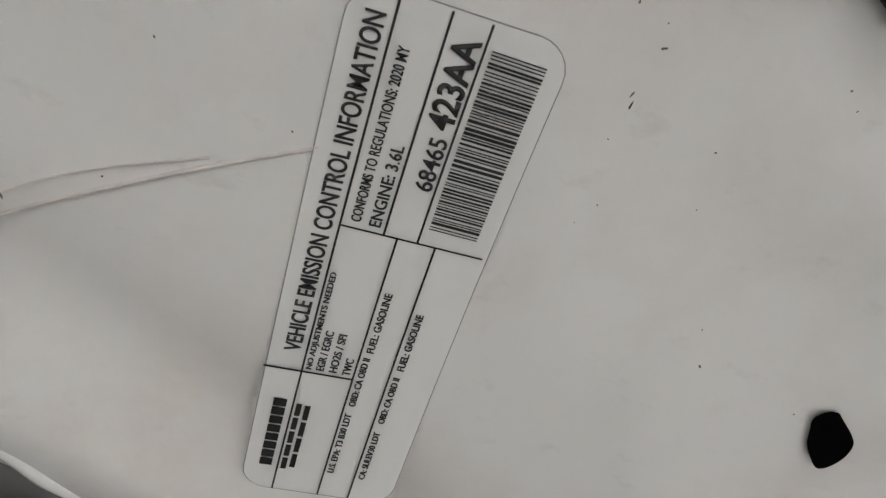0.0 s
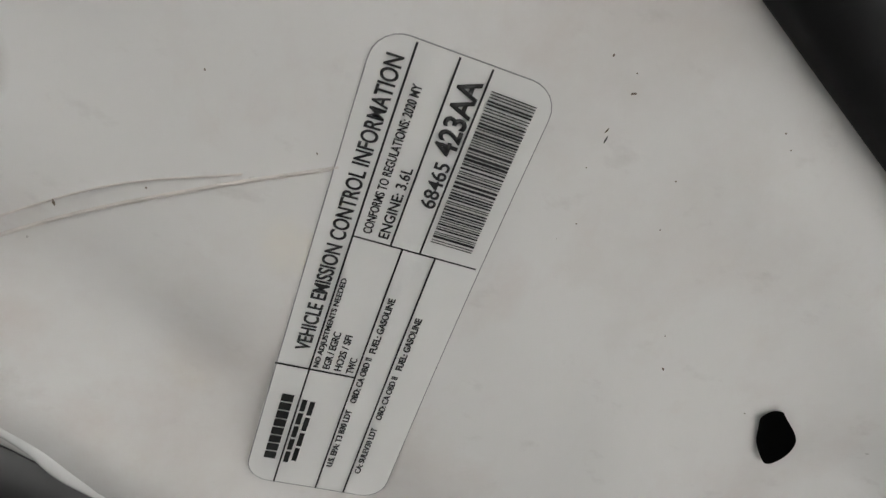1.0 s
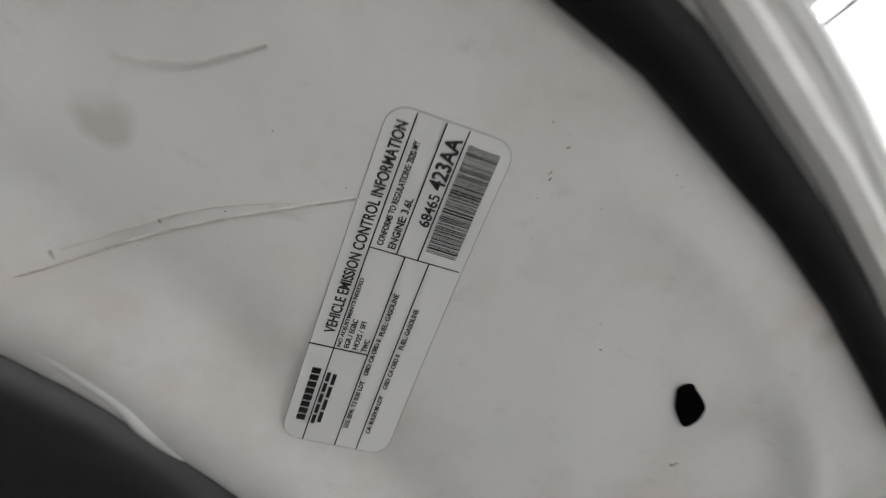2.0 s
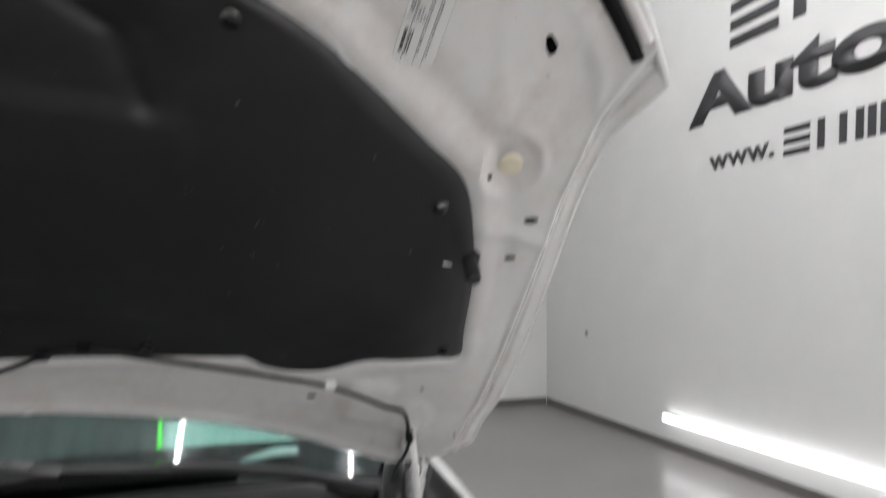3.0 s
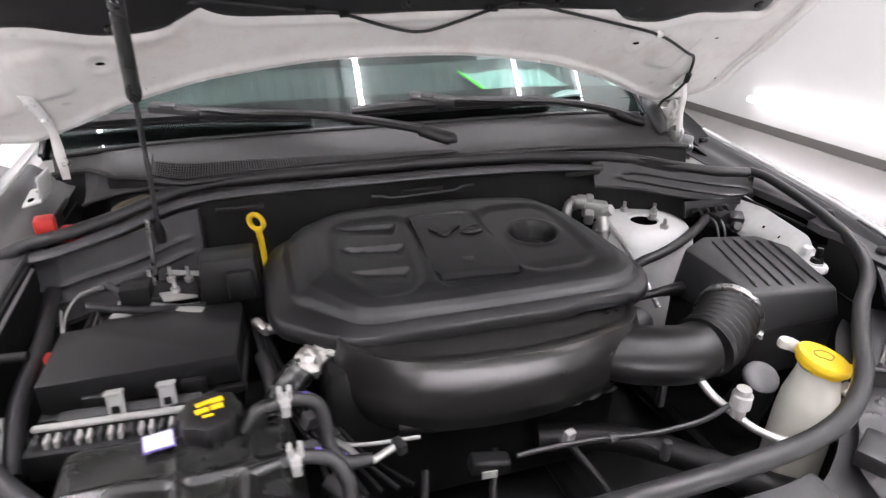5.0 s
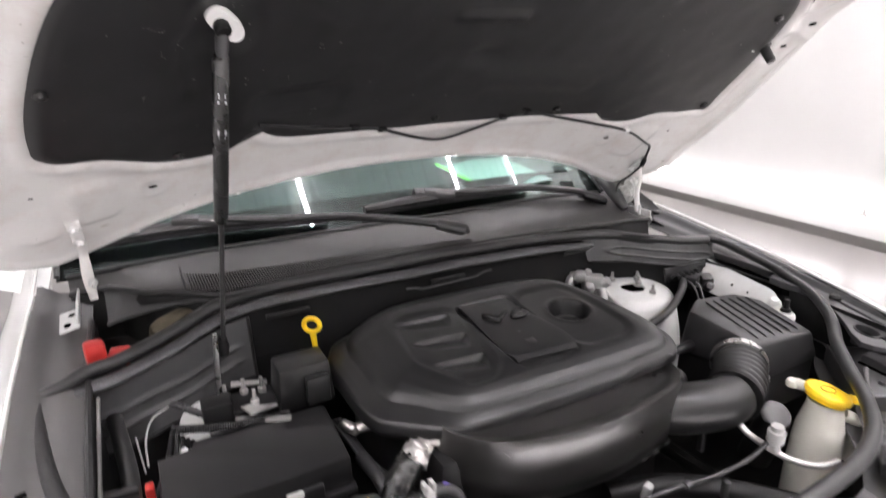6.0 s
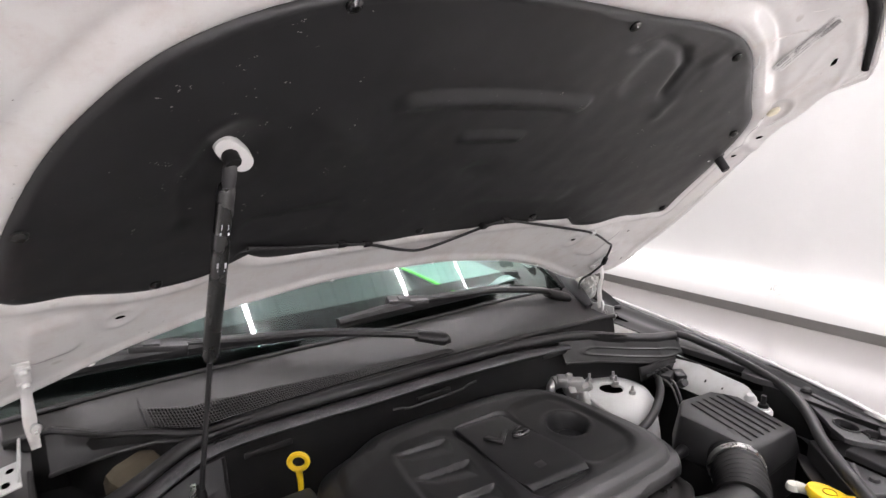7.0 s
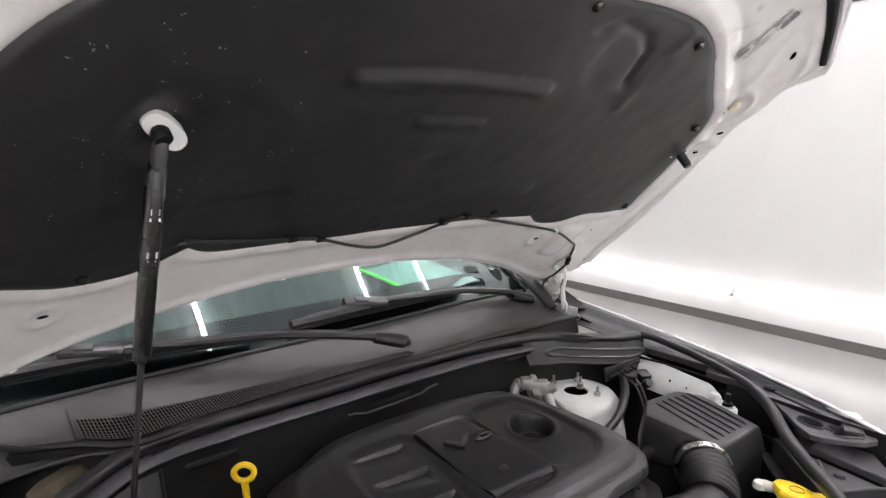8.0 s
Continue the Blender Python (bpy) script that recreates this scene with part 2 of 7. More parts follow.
def prism(poly, z0, z1, bevel=0.0, bm=None, inset=0.0):
    """Upright prism over a plan polygon (anticlockwise); inset narrows its top."""
    bm = bm or bmesh.new()
    c = sum((Vector(p) for p in poly), Vector((0, 0))) / len(poly)
    lo = [bm.verts.new((*p, z0)) for p in poly]
    hi = []
    for p in poly:
        q = Vector(p)
        q -= (q - c).normalized() * inset
        hi.append(bm.verts.new((*q, z1)))
    fs = [bm.faces.new(lo[::-1]), bm.faces.new(hi)]
    n = len(poly)
    for i in range(n):
        j = (i + 1) % n
        fs.append(bm.faces.new((lo[i], lo[j], hi[j], hi[i])))
    if bevel:
        es = list({e for f in fs for e in f.edges})
        bmesh.ops.bevel(bm, geom=es, offset=bevel, segments=2, profile=0.5, affect="EDGES")
    return bm


def plate(outline, holes, z0, z1, sx=1, bevel=0.0015):
    """A flat plate with openings cut through it."""
    bm = bmesh.new()
    edges = []
    for loop in (outline, *holes):
        vs = [bm.verts.new((sx * p[0], p[1], z0)) for p in loop]
        edges += [bm.edges.new((vs[i], vs[(i + 1) % len(vs)])) for i in range(len(vs))]
    bmesh.ops.triangle_fill(bm, use_beauty=True, use_dissolve=False, edges=edges)
    ex = bmesh.ops.extrude_face_region(bm, geom=bm.faces[:])
    bmesh.ops.translate(bm, vec=(0, 0, z1 - z0), verts=[g for g in ex["geom"] if isinstance(g, bmesh.types.BMVert)])
    bmesh.ops.recalc_face_normals(bm, faces=bm.faces)
    if bevel:
        rims = [e for e in bm.edges if len(e.link_faces) == 2 and e.calc_face_angle(0) > 1.0 and e.verts[0].co.z > z1 - 1e-5 and e.verts[1].co.z > z1 - 1e-5]
        bmesh.ops.bevel(bm, geom=rims, offset=bevel, segments=2, profile=0.5, affect="EDGES")
    return bm


def lathe(profile, at, axis=(0, 0, 1), n=28, bm=None):
    """Turned shape: profile of (radius, height) along an axis."""
    bm = bm or bmesh.new()
    m = Matrix.Translation(at) @ Vector(axis).to_track_quat("Z", "Y").to_matrix().to_4x4()
    rings = []
    for r, z in profile:
        if r < 1e-6:
            rings.append([bm.verts.new(m @ Vector((0, 0, z)))])
        else:
            rings.append([bm.verts.new(m @ Vector((r * math.cos(2 * math.pi * k / n), r * math.sin(2 * math.pi * k / n), z))) for k in range(n)])
    for a, b in zip(rings, rings[1:]):
        for k in range(n):
            j = (k + 1) % n
            if len(a) == 1 and len(b) > 1:
                bm.faces.new((a[0], b[k], b[j]))
            elif len(b) == 1 and len(a) > 1:
                bm.faces.new((a[k], a[j], b[0]))
            elif len(a) > 1:
                bm.faces.new((a[k], a[j], b[j], b[k]))
    bmesh.ops.recalc_face_normals(bm, faces=bm.faces)
    return bm


def spline(pts, per=8, closed=False):
    """Catmull-Rom curve through control points."""
    P = [np.array(p, float) for p in pts]
    n = len(P)
    out = []
    for i in range(n if closed else n - 1):
        p1, p2 = P[i], P[(i + 1) % n]
        p0 = P[i - 1] if closed or i > 0 else 2 * p1 - p2
        p3 = P[(i + 2) % n] if closed or i + 2 < n else 2 * p2 - p1
        for k in range(per):
            t = k / per
            out.append(0.5 * (2 * p1 + (p2 - p0) * t + (2 * p0 - 5 * p1 + 4 * p2 - p3) * t * t + (3 * p1 - p0 - 3 * p2 + p3) * t ** 3))
    if not closed:
        out.append(P[-1])
    return out


def tube(pts, r, n=10, closed=False, smooth=0, bm=None, flat=1.0, caps=True):
    """Round bar or hose along points; r: a number or one for each point; flat squeezes the section's height."""
    bm = bm or bmesh.new()
    if smooth:
        k = len(pts)
        rr = [r] * k if isinstance(r, (int, float)) else list(r)
        both = spline([(*p, q) for p, q in zip(pts, rr)], smooth, closed)
        pts, r = [Vector(b[:3]) for b in both], [float(b[3]) for b in both]
    else:
        pts = [Vector(p) for p in pts]
        r = [r] * len(pts) if isinstance(r, (int, float)) else list(r)
    m = len(pts)
    rings, up = [], None
    for i in range(m):
        a = pts[(i - 1) % m] if closed or i else pts[0]
        b = pts[(i + 1) % m] if closed or i < m - 1 else pts[-1]
        d = (b - a).normalized()
        if up is None:
            up = Vector((0, 0, 1)) if abs(d.z) < 0.9 else Vector((0, 1, 0))
        side = d.cross(up).normalized()
        up = side.cross(d).normalized()
        rings.append([bm.verts.new(pts[i] + r[i] * (side * math.cos(2 * math.pi * k / n) + flat * up * math.sin(2 * math.pi * k / n))) for k in range(n)])
    for i in range(m if closed else m - 1):
        a, b = rings[i], rings[(i + 1) % m]
        for k in range(n):
            j = (k + 1) % n
            bm.faces.new((a[k], a[j], b[j], b[k]))
    if not closed and caps:
        bm.faces.new(rings[0][::-1])
        bm.faces.new(rings[-1])
    bmesh.ops.recalc_face_normals(bm, faces=bm.faces)
    return bm


def sheet(fn, nu, nv, thick=0.0, bm=None):
    """Grid over fn(u, v), u and v from 0 to 1; thick: a second face behind it, with closed rims."""
    bm = bm or bmesh.new()
    P = [[Vector(fn(i / nu, j / nv)) for j in range(nv + 1)] for i in range(nu + 1)]
    V = [[bm.verts.new(p) for p in row] for row in P]
    for i in range(nu):
        for j in range(nv):
            bm.faces.new((V[i][j], V[i + 1][j], V[i + 1][j + 1], V[i][j + 1]))
    if thick:
        bm.normal_update()
        B = [[bm.verts.new(v.co - v.normal * thick) for v in row] for row in V]
        for i in range(nu):
            for j in range(nv):
                bm.faces.new((B[i][j + 1], B[i + 1][j + 1], B[i + 1][j], B[i][j]))
        for i in range(nu):
            bm.faces.new((V[i + 1][0], V[i][0], B[i][0], B[i + 1][0]))
            bm.faces.new((V[i][nv], V[i + 1][nv], B[i + 1][nv], B[i][nv]))
        for j in range(nv):
            bm.faces.new((V[0][j], V[0][j + 1], B[0][j + 1], B[0][j]))
            bm.faces.new((V[nu][j + 1], V[nu][j], B[nu][j], B[nu][j + 1]))
    return bm


def step(a, b, x):
    t = min(1, max(0, (x - a) / (b - a)))
    return t * t * (3 - 2 * t)


def pocket(x, y, cx, cy, w, d, r, soft):
    """1 inside a rounded rectangle, 0 outside, with a soft edge."""
    qx, qy = abs(x - cx) - (w / 2 - r), abs(y - cy) - (d / 2 - r)
    dist = math.hypot(max(qx, 0), max(qy, 0)) + min(max(qx, qy), 0) - r
    return 1 - step(-soft / 2, soft / 2, dist)


def line_distance(pts, x, y):
    """Distance to an open line of points."""
    p = np.array(pts)
    a, b = p[:-1], p[1:]
    ab, ap = b - a, np.array((x, y)) - a
    t = np.clip((ap * ab).sum(1) / (ab * ab).sum(1), 0, 1)
    return float(np.hypot(*(ap - ab * t[:, None]).T).min())


def curve_at(table, x):
    """Linear reading of a table of (x, value)."""
    return float(np.interp(x, [a for a, _ in table], [b for _, b in table]))


def lettering(text, size, material, parent, m, width=None, depth=0.0004, name="lettering", label="", cx=1.0, warp=None, bold=0.0):
    """A word as a mesh of its own; m: the pose of its lower left corner; width: the width that it is stretched to."""
    cu = bpy.data.curves.new("word", "FONT")
    cu.body, cu.size, cu.extrude, cu.offset = text, 1.0, 0.0, bold
    tmp = bpy.data.objects.new("word", cu)
    scene.collection.objects.link(tmp)
    bpy.context.view_layer.update()
    me = bpy.data.meshes.new_from_object(tmp.evaluated_get(bpy.context.evaluated_depsgraph_get()))
    bpy.data.objects.remove(tmp)
    bm = bmesh.new()
    bm.from_mesh(me)
    bpy.data.meshes.remove(me)
    xs = [v.co.x for v in bm.verts]
    ys = [v.co.y for v in bm.verts]
    x0, x1, y0, y1 = min(xs), max(xs), min(ys), max(ys)
    sx = width / (x1 - x0) if width else size * cx
    sy = size / (y1 - y0)
    for v in bm.verts:
        v.co = Vector(((v.co.x - x0) * sx, (v.co.y - y0) * sy, depth))
    ex = bmesh.ops.extrude_face_region(bm, geom=bm.faces[:])
    bmesh.ops.translate(bm, vec=(0, 0, -depth * 1.0), verts=[g for g in ex["geom"] if isinstance(g, bmesh.types.BMVert)])
    bmesh.ops.recalc_face_normals(bm, faces=bm.faces)
    if warp:
        for v in bm.verts:
            v.co = warp(v.co.copy())
    bmesh.ops.transform(bm, matrix=m, verts=bm.verts)
    return part(name, bm, material, parent, label, smooth=False)


# ---------------------------------------------------------------- the room
def slab(name, size, at, material, label, cat, bevel=0.0):
    return single(name, box(size, at, bevel), material, label, cat, kind="structure", smooth=False)


W, D = WALL_X - WEST_X, BACK_Y - FRONT_Y
MX, MY = (WALL_X + WEST_X) / 2, (BACK_Y + FRONT_Y) / 2
slab("floor", (W + 0.6, D + 0.6, 0.2), (MX, MY, -0.1), CONCRETE, "grey polished concrete garage floor with soft reflections", "floor")
slab("wall_east", (0.2, D, CEIL), (WALL_X + 0.1, MY, CEIL / 2), WALLPAINT, "smooth white painted garage wall", "wall")
slab("wall_west", (0.2, D, CEIL), (WEST_X - 0.1, MY, CEIL / 2), WALLPAINT, "smooth white painted garage wall", "wall")
slab("wall_north", (W, 0.2, CEIL), (MX, BACK_Y + 0.1, CEIL / 2), WALLPAINT, "smooth white painted garage wall", "wall")
slab("wall_south", (W, 0.2, CEIL), (MX, FRONT_Y - 0.1, CEIL / 2), WALLPAINT, "smooth white painted garage wall", "wall")
slab("baseboard_east", (0.012, D - 0.04, 0.075), (WALL_X - 0.006, MY, 0.0385), BASEGREY, "dark grey baseboard along the wall", "baseboard", 0.002)
slab("baseboard_north", (W - 0.03, 0.012, 0.075), (MX, BACK_Y - 0.006, 0.0385), BASEGREY, "dark grey baseboard along the wall", "baseboard", 0.002)
slab("baseboard_west", (0.012, D - 0.04, 0.075), (WEST_X + 0.006, MY, 0.0385), BASEGREY, "dark grey baseboard along the wall", "baseboard", 0.002)

bm = bmesh.new()
prof, x = [], WEST_X - 0.2
while x < WALL_X + 0.2:
    prof += [(x, 0.0), (x + 0.10, 0.0), (x + 0.125, 0.034), (x + 0.165, 0.034)]
    x += 0.19
rows = [[bm.verts.new((px, yy, CEIL + 0.002 + pz)) for px, pz in prof] for yy in (FRONT_Y - 0.2, BACK_Y + 0.2)]
for i in range(len(prof) - 1):
    bm.faces.new((rows[0][i], rows[1][i], rows[1][i + 1], rows[0][i + 1]))
top = box((W + 0.6, D + 0.6, 0.1), (MX, MY, CEIL + 0.11), bm=bm)
single("ceiling", bm, CEILMETAL, "white corrugated steel garage ceiling", "ceiling", kind="structure", smooth=False)


def tube_lamp(at, length, name, label, group, face=(0, 0, -1), lit=None):
    """A bare light tube along y with end caps and a slim housing behind it."""
    x, y, z = at
    ob = thing(name, label, "lamp", at, group)
    f = Vector(face)
    part("tube", tube([(x, y - length / 2, z), (x, y + length / 2, z)], 0.028, 14), lit or TUBE, ob, "bright white lit tube")
    h = Vector(at) - f * 0.036
    part("housing", box((0.03 if face[0] else 0.045, length, 0.045 if face[0] else 0.03), h, 0.004), BODY, ob, "slim white housing")
    for s in (-1, 1):
        part("end_cap", lathe([(0, 0), (0.027, 0), (0.027, 0.02), (0.025, 0.023), (0, 0.023)], (x, y + s * length / 2 - (0 if s > 0 else 0.023), z), (0, 1, 0), 12), BODY, ob)
    return ob


LOW = "light tubes low on the wall"
for k in range(3):
    tube_lamp((WALL_X - 0.05, 3.289 - 1.123 - k * 2.28, 0.272), 2.22, "wall_light_tube", "long white light tube mounted low along the wall", LOW, (-1, 0, 0), LOWTUBE)
# unseen tubes on the west wall, added to repeat the east row
for k in range(3):
    tube_lamp((WEST_X + 0.05, 3.289 - 1.123 - k * 2.28, 0.272), 2.22, "wall_light_tube", "long white light tube mounted low along the wall", LOW, (1, 0, 0), LOWTUBE)
HIGH = "light tubes under the ceiling"
# unseen fill tubes added on the south wall to brighten hood underside and pad
south = tube_lamp((-2.2, FRONT_Y + 0.05, 0.272), 2.22, "wall_light_tube", "long white light tube mounted low along the wall", LOW, (1, 0, 0), SOUTHFILL)
south.rotation_euler = (0, 0, radians(90))
for xx in (0.1, 2.4):
    copy_thing(south, pose(xx, FRONT_Y + 0.05, 0.272, 0, 0, 90))
for k in range(3):
    tube_lamp((WALL_X - 0.06, 3.10 - 1.12 - k * 2.28, 4.83), 2.22, "ceiling_light_tube", "long white light tube where wall meets ceiling", HIGH, (-1, 0, 0), EDGETUBE)
for xx in (2.66, 0.5, -2.7):
    for k in range(3):
        tube_lamp((xx, 2.62 - 1.12 - k * 2.30, CEIL - 0.05), 2.22, "ceiling_light_tube", "long white light tube under the corrugated ceiling", HIGH)

sock = thing("wall_socket", "small grey socket plate on the white wall", "socket", (WALL_X, 4.537, 0.909))
part("plate", box((0.008, 0.045, 0.07), (WALL_X - 0.004, 4.537, 0.909), 0.002), CLIPWHITE, sock)
part("insert", box((0.006, 0.022, 0.035), (WALL_X - 0.009, 4.537, 0.909), 0.002), GREYPLASTIC, sock)

# the wall sign: the trade name stands as plain slanted shapes, the plain word beside it is lettered
sign = thing("wall_sign", "large black lettering of a business name on the white wall", "sign", (WALL_X, 2.0, 3.0))


def slant(y0, y1, z0, z1, lean, name="name_shape"):
    """A flat slanted block on the wall; y falls from its reading side to its far side."""
    b = bmesh.new()
    v = [b.verts.new((WALL_X - 0.004, y, z)) for y, z in ((y0, z0), (y1, z0), (y1 - lean, z1), (y0 - lean, z1))]
    f = b.faces.new(v)
    ex = bmesh.ops.extrude_face_region(b, geom=[f])
    bmesh.ops.translate(b, vec=(-0.004, 0, 0), verts=[g for g in ex["geom"] if isinstance(g, bmesh.types.BMVert)])
    bmesh.ops.recalc_face_normals(b, faces=b.faces)
    part(name, b, SIGNBLACK, sign, smooth=False)


def name_row(y0, pitch, wide, z0, high, stroke, kinds):
    """A row of plain shapes as wide as letters: stacks of level bars, or pairs and triples of upright bars."""
    for i, kind in enumerate(kinds):
        y = y0 - i * pitch
        if kind == "level":
            for k in range(3):
                z = z0 + k * (high - stroke) / 2
                slant(y - 0.06 * (z - z0), y - wide - 0.06 * (z - z0), z, z + stroke, 0.06 * stroke)
        else:
            n = 2 if kind == "pair" else 3
            for k in range(n):
                yy = y - k * (wide - 1.25 * stroke) / (n - 1)
                slant(yy, yy - 1.25 * stroke, z0, z0 + high, 0.06 * high)


name_row(2.526, 0.558, 0.44, 3.305, 0.355, 0.078, ("level", "pair", "triple", "triple", "pair", "level"))
name_row(2.076, 0.256, 0.20, 2.345, 0.200, 0.040, ("level", "pair", "triple", "triple", "pair", "level", "level"))
WALL_TURN = Matrix(((0, 0, -1, 0), (-1, 0, 0, 0), (0, 1, 0, 0), (0, 0, 0, 1)))
lettering("www.", 0.11, SIGNBLACK, sign, Matrix.Translation((WALL_X - 0.004, 2.76, 2.366)) @ WALL_TURN, width=0.61, depth=0.004, name="lettering", bold=0.02)
lettering("Auto", 0.405, SIGNBLACK, sign, Matrix.Translation((WALL_X - 0.004, 2.985, 2.762)) @ WALL_TURN, width=1.74, depth=0.004, name="lettering", label="black block letters", bold=0.045, warp=lambda c: Vector((c.x + 0.06 * c.y, c.y, c.z)))

# ---------------------------------------------------------------- the hood
def hood_z(x, y):
    a = abs(x)
    crown = 0.014 * math.exp(-((a - 0.57) / 0.13) ** 2 - ((y + 0.53) / 0.13) ** 2)
    tip = -0.016 * step(0.69, 0.77, a) * step(-0.44, -0.52, y)
    flank = 0.012 * step(0.62, 0.72, a) * step(-0.46, -0.36, y) * step(0.06, 0, y)
    return 1.258 - 0.82 * y - 0.1625 * x * x + crown + tip + flank


def hood_normal(x, y):
    """Unit normal of the hood's inner face, pointing down to the engine."""
    h = 0.002
    return Vector(((hood_z(x + h, y) - hood_z(x - h, y)) / (2 * h), (hood_z(x, y + h) - hood_z(x, y - h)) / (2 * h), -1.0)).normalized()


def on_hood(x, y, off=0.0):
    return Vector((x, y, hood_z(x, y))) + hood_normal(x, y) * off


PAD_OUT = spline([(0, -0.478), (0.13, -0.479), (0.26, -0.487), (0.36, -0.485), (0.44, -0.466), (0.51, -0.434), (0.575, -0.403), (0.625, -0.38), (0.655, -0.34), (0.69, -0.262), (0.715, -0.17),
                  (0.727, -0.122), (0.69, -0.112), (0.60, -0.098), (0.53, -0.060), (0.46, -0.052), (0.425, -0.074), (0.39, -0.066), (0.14, -0.043), (0, -0.037), (-0.085, -0.036), (-0.29, -0.053), (-0.365, -0.088), (-0.41, -0.050),
                  (-0.50, -0.056), (-0.59, -0.097), (-0.66, -0.117), (-0.668, -0.15), (-0.655, -0.215), (-0.622, -0.297), (-0.580, -0.358), (-0.510, -0.415), (-0.417, -0.454), (-0.33, -0.470), (-0.15, -0.479)], 8, True)
PO = np.array(PAD_OUT)


def pad_distance(x, y):
    """Distance to the pad's outline, below 0 inside."""
    a, b = PO, np.roll(PO, -1, 0)
    ab, ap = b - a, np.array((x, y)) - a
    t = np.clip((ap * ab).sum(1) / (ab * ab).sum(1), 0, 1)
    d = np.hypot(*(ap - ab * t[:, None]).T).min()
    cross = ((a[:, 1] > y) != (b[:, 1] > y)) & (x < (b[:, 0] - a[:, 0]) * (y - a[:, 1]) / (b[:, 1] - a[:, 1] + 1e-12) + a[:, 0])
    return -d if cross.sum() % 2 else d


SIDE = [(0, 0.775), (0.045, 0.769), (0.08, 0.766), (0.108, 0.766), (0.19, 0.772), (0.32, 0.788), (0.465, 0.803), (0.61, 0.817), (0.773, 0.828), (0.935, 0.822), (1, 0.795)]
FLANGE = [(-0.54, 0.003), (-0.52, 0.009), (-0.50, 0.014), (-0.48, 0.018), (-0.46, 0.022), (-0.41, 0.025), (-0.33, 0.019), (-0.24, 0.010), (-0.12, 0.002), (0, 0)]
FRONT = [(0, -0.688), (0.3, -0.672), (0.45, -0.650), (0.583, -0.620), (0.648, -0.600), (0.703, -0.575), (0.738, -0.557), (0.772, -0.536), (0.781, -0.530)]
REAR = [(0, 0.073), (0.15, 0.072), (0.371, 0.086), (0.514, 0.110), (0.62, 0.140), (0.70, 0.155), (0.75, 0.13), (0.792, 0.09)]


def hood_xy(u, v):
    s = 2 * u - 1
    x = s * curve_at(SIDE, v)
    yf, yr = curve_at(FRONT, abs(s) * 0.781), curve_at(REAR, abs(s) * 0.792)
    return x, yf + (yr - yf) * v


LIP_FOLD = [(0.38, -0.600), (0.50, -0.578), (0.57, -0.560), (0.631, -0.551), (0.664, -0.541), (0.696, -0.525), (0.716, -0.508), (0.728, -0.485)]
FACET = [(0.594, -0.552), (0.619, -0.495), (0.640, -0.455)]


def hood_relief(x, y, edge):
    """Pressed relief of the inner panel, towards the engine."""
    d = pad_distance(x, y)
    h = -0.012 * (1 - step(-0.012, 0.004, d))
    if d > -0.01:
        h += 0.0036 * math.exp(-((d - 0.014) / 0.010) ** 2) - 0.004 * math.exp(-((d - 0.042) / 0.012) ** 2) * step(-0.2, -0.4, y)
    ax = abs(x)
    if ax > 0.36 and y < -0.38:
        h += (0.0026 * math.exp(-(line_distance(LIP_FOLD, ax, y) / 0.007) ** 2) + 0.0016 * math.exp(-(line_distance(FACET, ax, y) / 0.009) ** 2)) * step(0.590, 0.625, ax)
        h -= 0.0045 * pocket(ax + 0.30 * (y + 0.460), y, 0.678, -0.460, 0.052, 0.110, 0.024, 0.022)
    for cx, cy, r in ((0.674, -0.402, 0.034),):
        q = math.hypot(ax - cx, y - cy)
        h += 0.004 * math.exp(-((q - r) / 0.007) ** 2) - 0.002 * (1 - step(r - 0.01, r, q))
    if ax > 0.66:
        h += 0.006 * math.exp(-((y + 0.328) / 0.010) ** 2) * step(0.655, 0.675, ax) * step(0.77, 0.75, ax)
    h += 0.006 * (pocket(ax, y, 0.615, 0.0, 0.075, 0.10, 0.02, 0.02) + 0.7 * pocket(ax, y, 0.70, 0.03, 0.06, 0.07, 0.02, 0.02))
    h += 0.003 * math.exp(-((math.hypot(ax - 0.521, y) - 0.021) / 0.007) ** 2)
    h += 0.003 * pocket(ax, y, 0.735, -0.42, 0.05, 0.05, 0.015, 0.02)
    h += 0.0045 * math.exp(-((edge - 0.031) / 0.0045) ** 2) - 0.0045 * math.exp(-((edge - 0.021) / 0.004) ** 2)
    h += 0.005 * math.exp(-((y - curve_at(REAR, ax) + 0.012) / 0.008) ** 2)
    h -= 0.012 * math.exp(-((y - curve_at(FRONT, ax) - 0.10) / 0.035) ** 2) * step(0.52, 0.40, ax)
    return h


hood = thing("car_hood", "open white car hood, dusty painted underside with black insulation pad", "car hood", on_hood(0, 0.07))


def inner(k, v):
    # closer steps along both flanks
    u = curve_at([(0, 0), (0.19, 0.05), (0.81, 0.95), (1, 1)], k)
    x, y = hood_xy(u, v)
    edge = min(u, 1 - u) * 2 * curve_at(SIDE, v)
    return on_hood(x, y, hood_relief(x, y, edge) - curve_at(FLANGE, y) * step(0.040, 0.004, edge))


bm = sheet(inner, 330, 170)
bmesh.ops.reverse_faces(bm, faces=bm.faces)
part("inner_panel", bm, WHITE, hood, "dusty white painted inner panel")


def outer(u, v):
    x, y = hood_xy(u, v)
    e = 4 * u * (1 - u)
    k = min(1, e * 6) * min(1, v * 12 + 0.1) * min(1, (1 - v) * 12 + 0.1)
    return on_hood(x * 1.004, y, -0.005 - curve_at(FLANGE, y) * (1 - k) - 0.034 * k)


part("outer_skin", sheet(outer, 60, 40, 0.0015), BODY, hood, "smooth white outer skin")
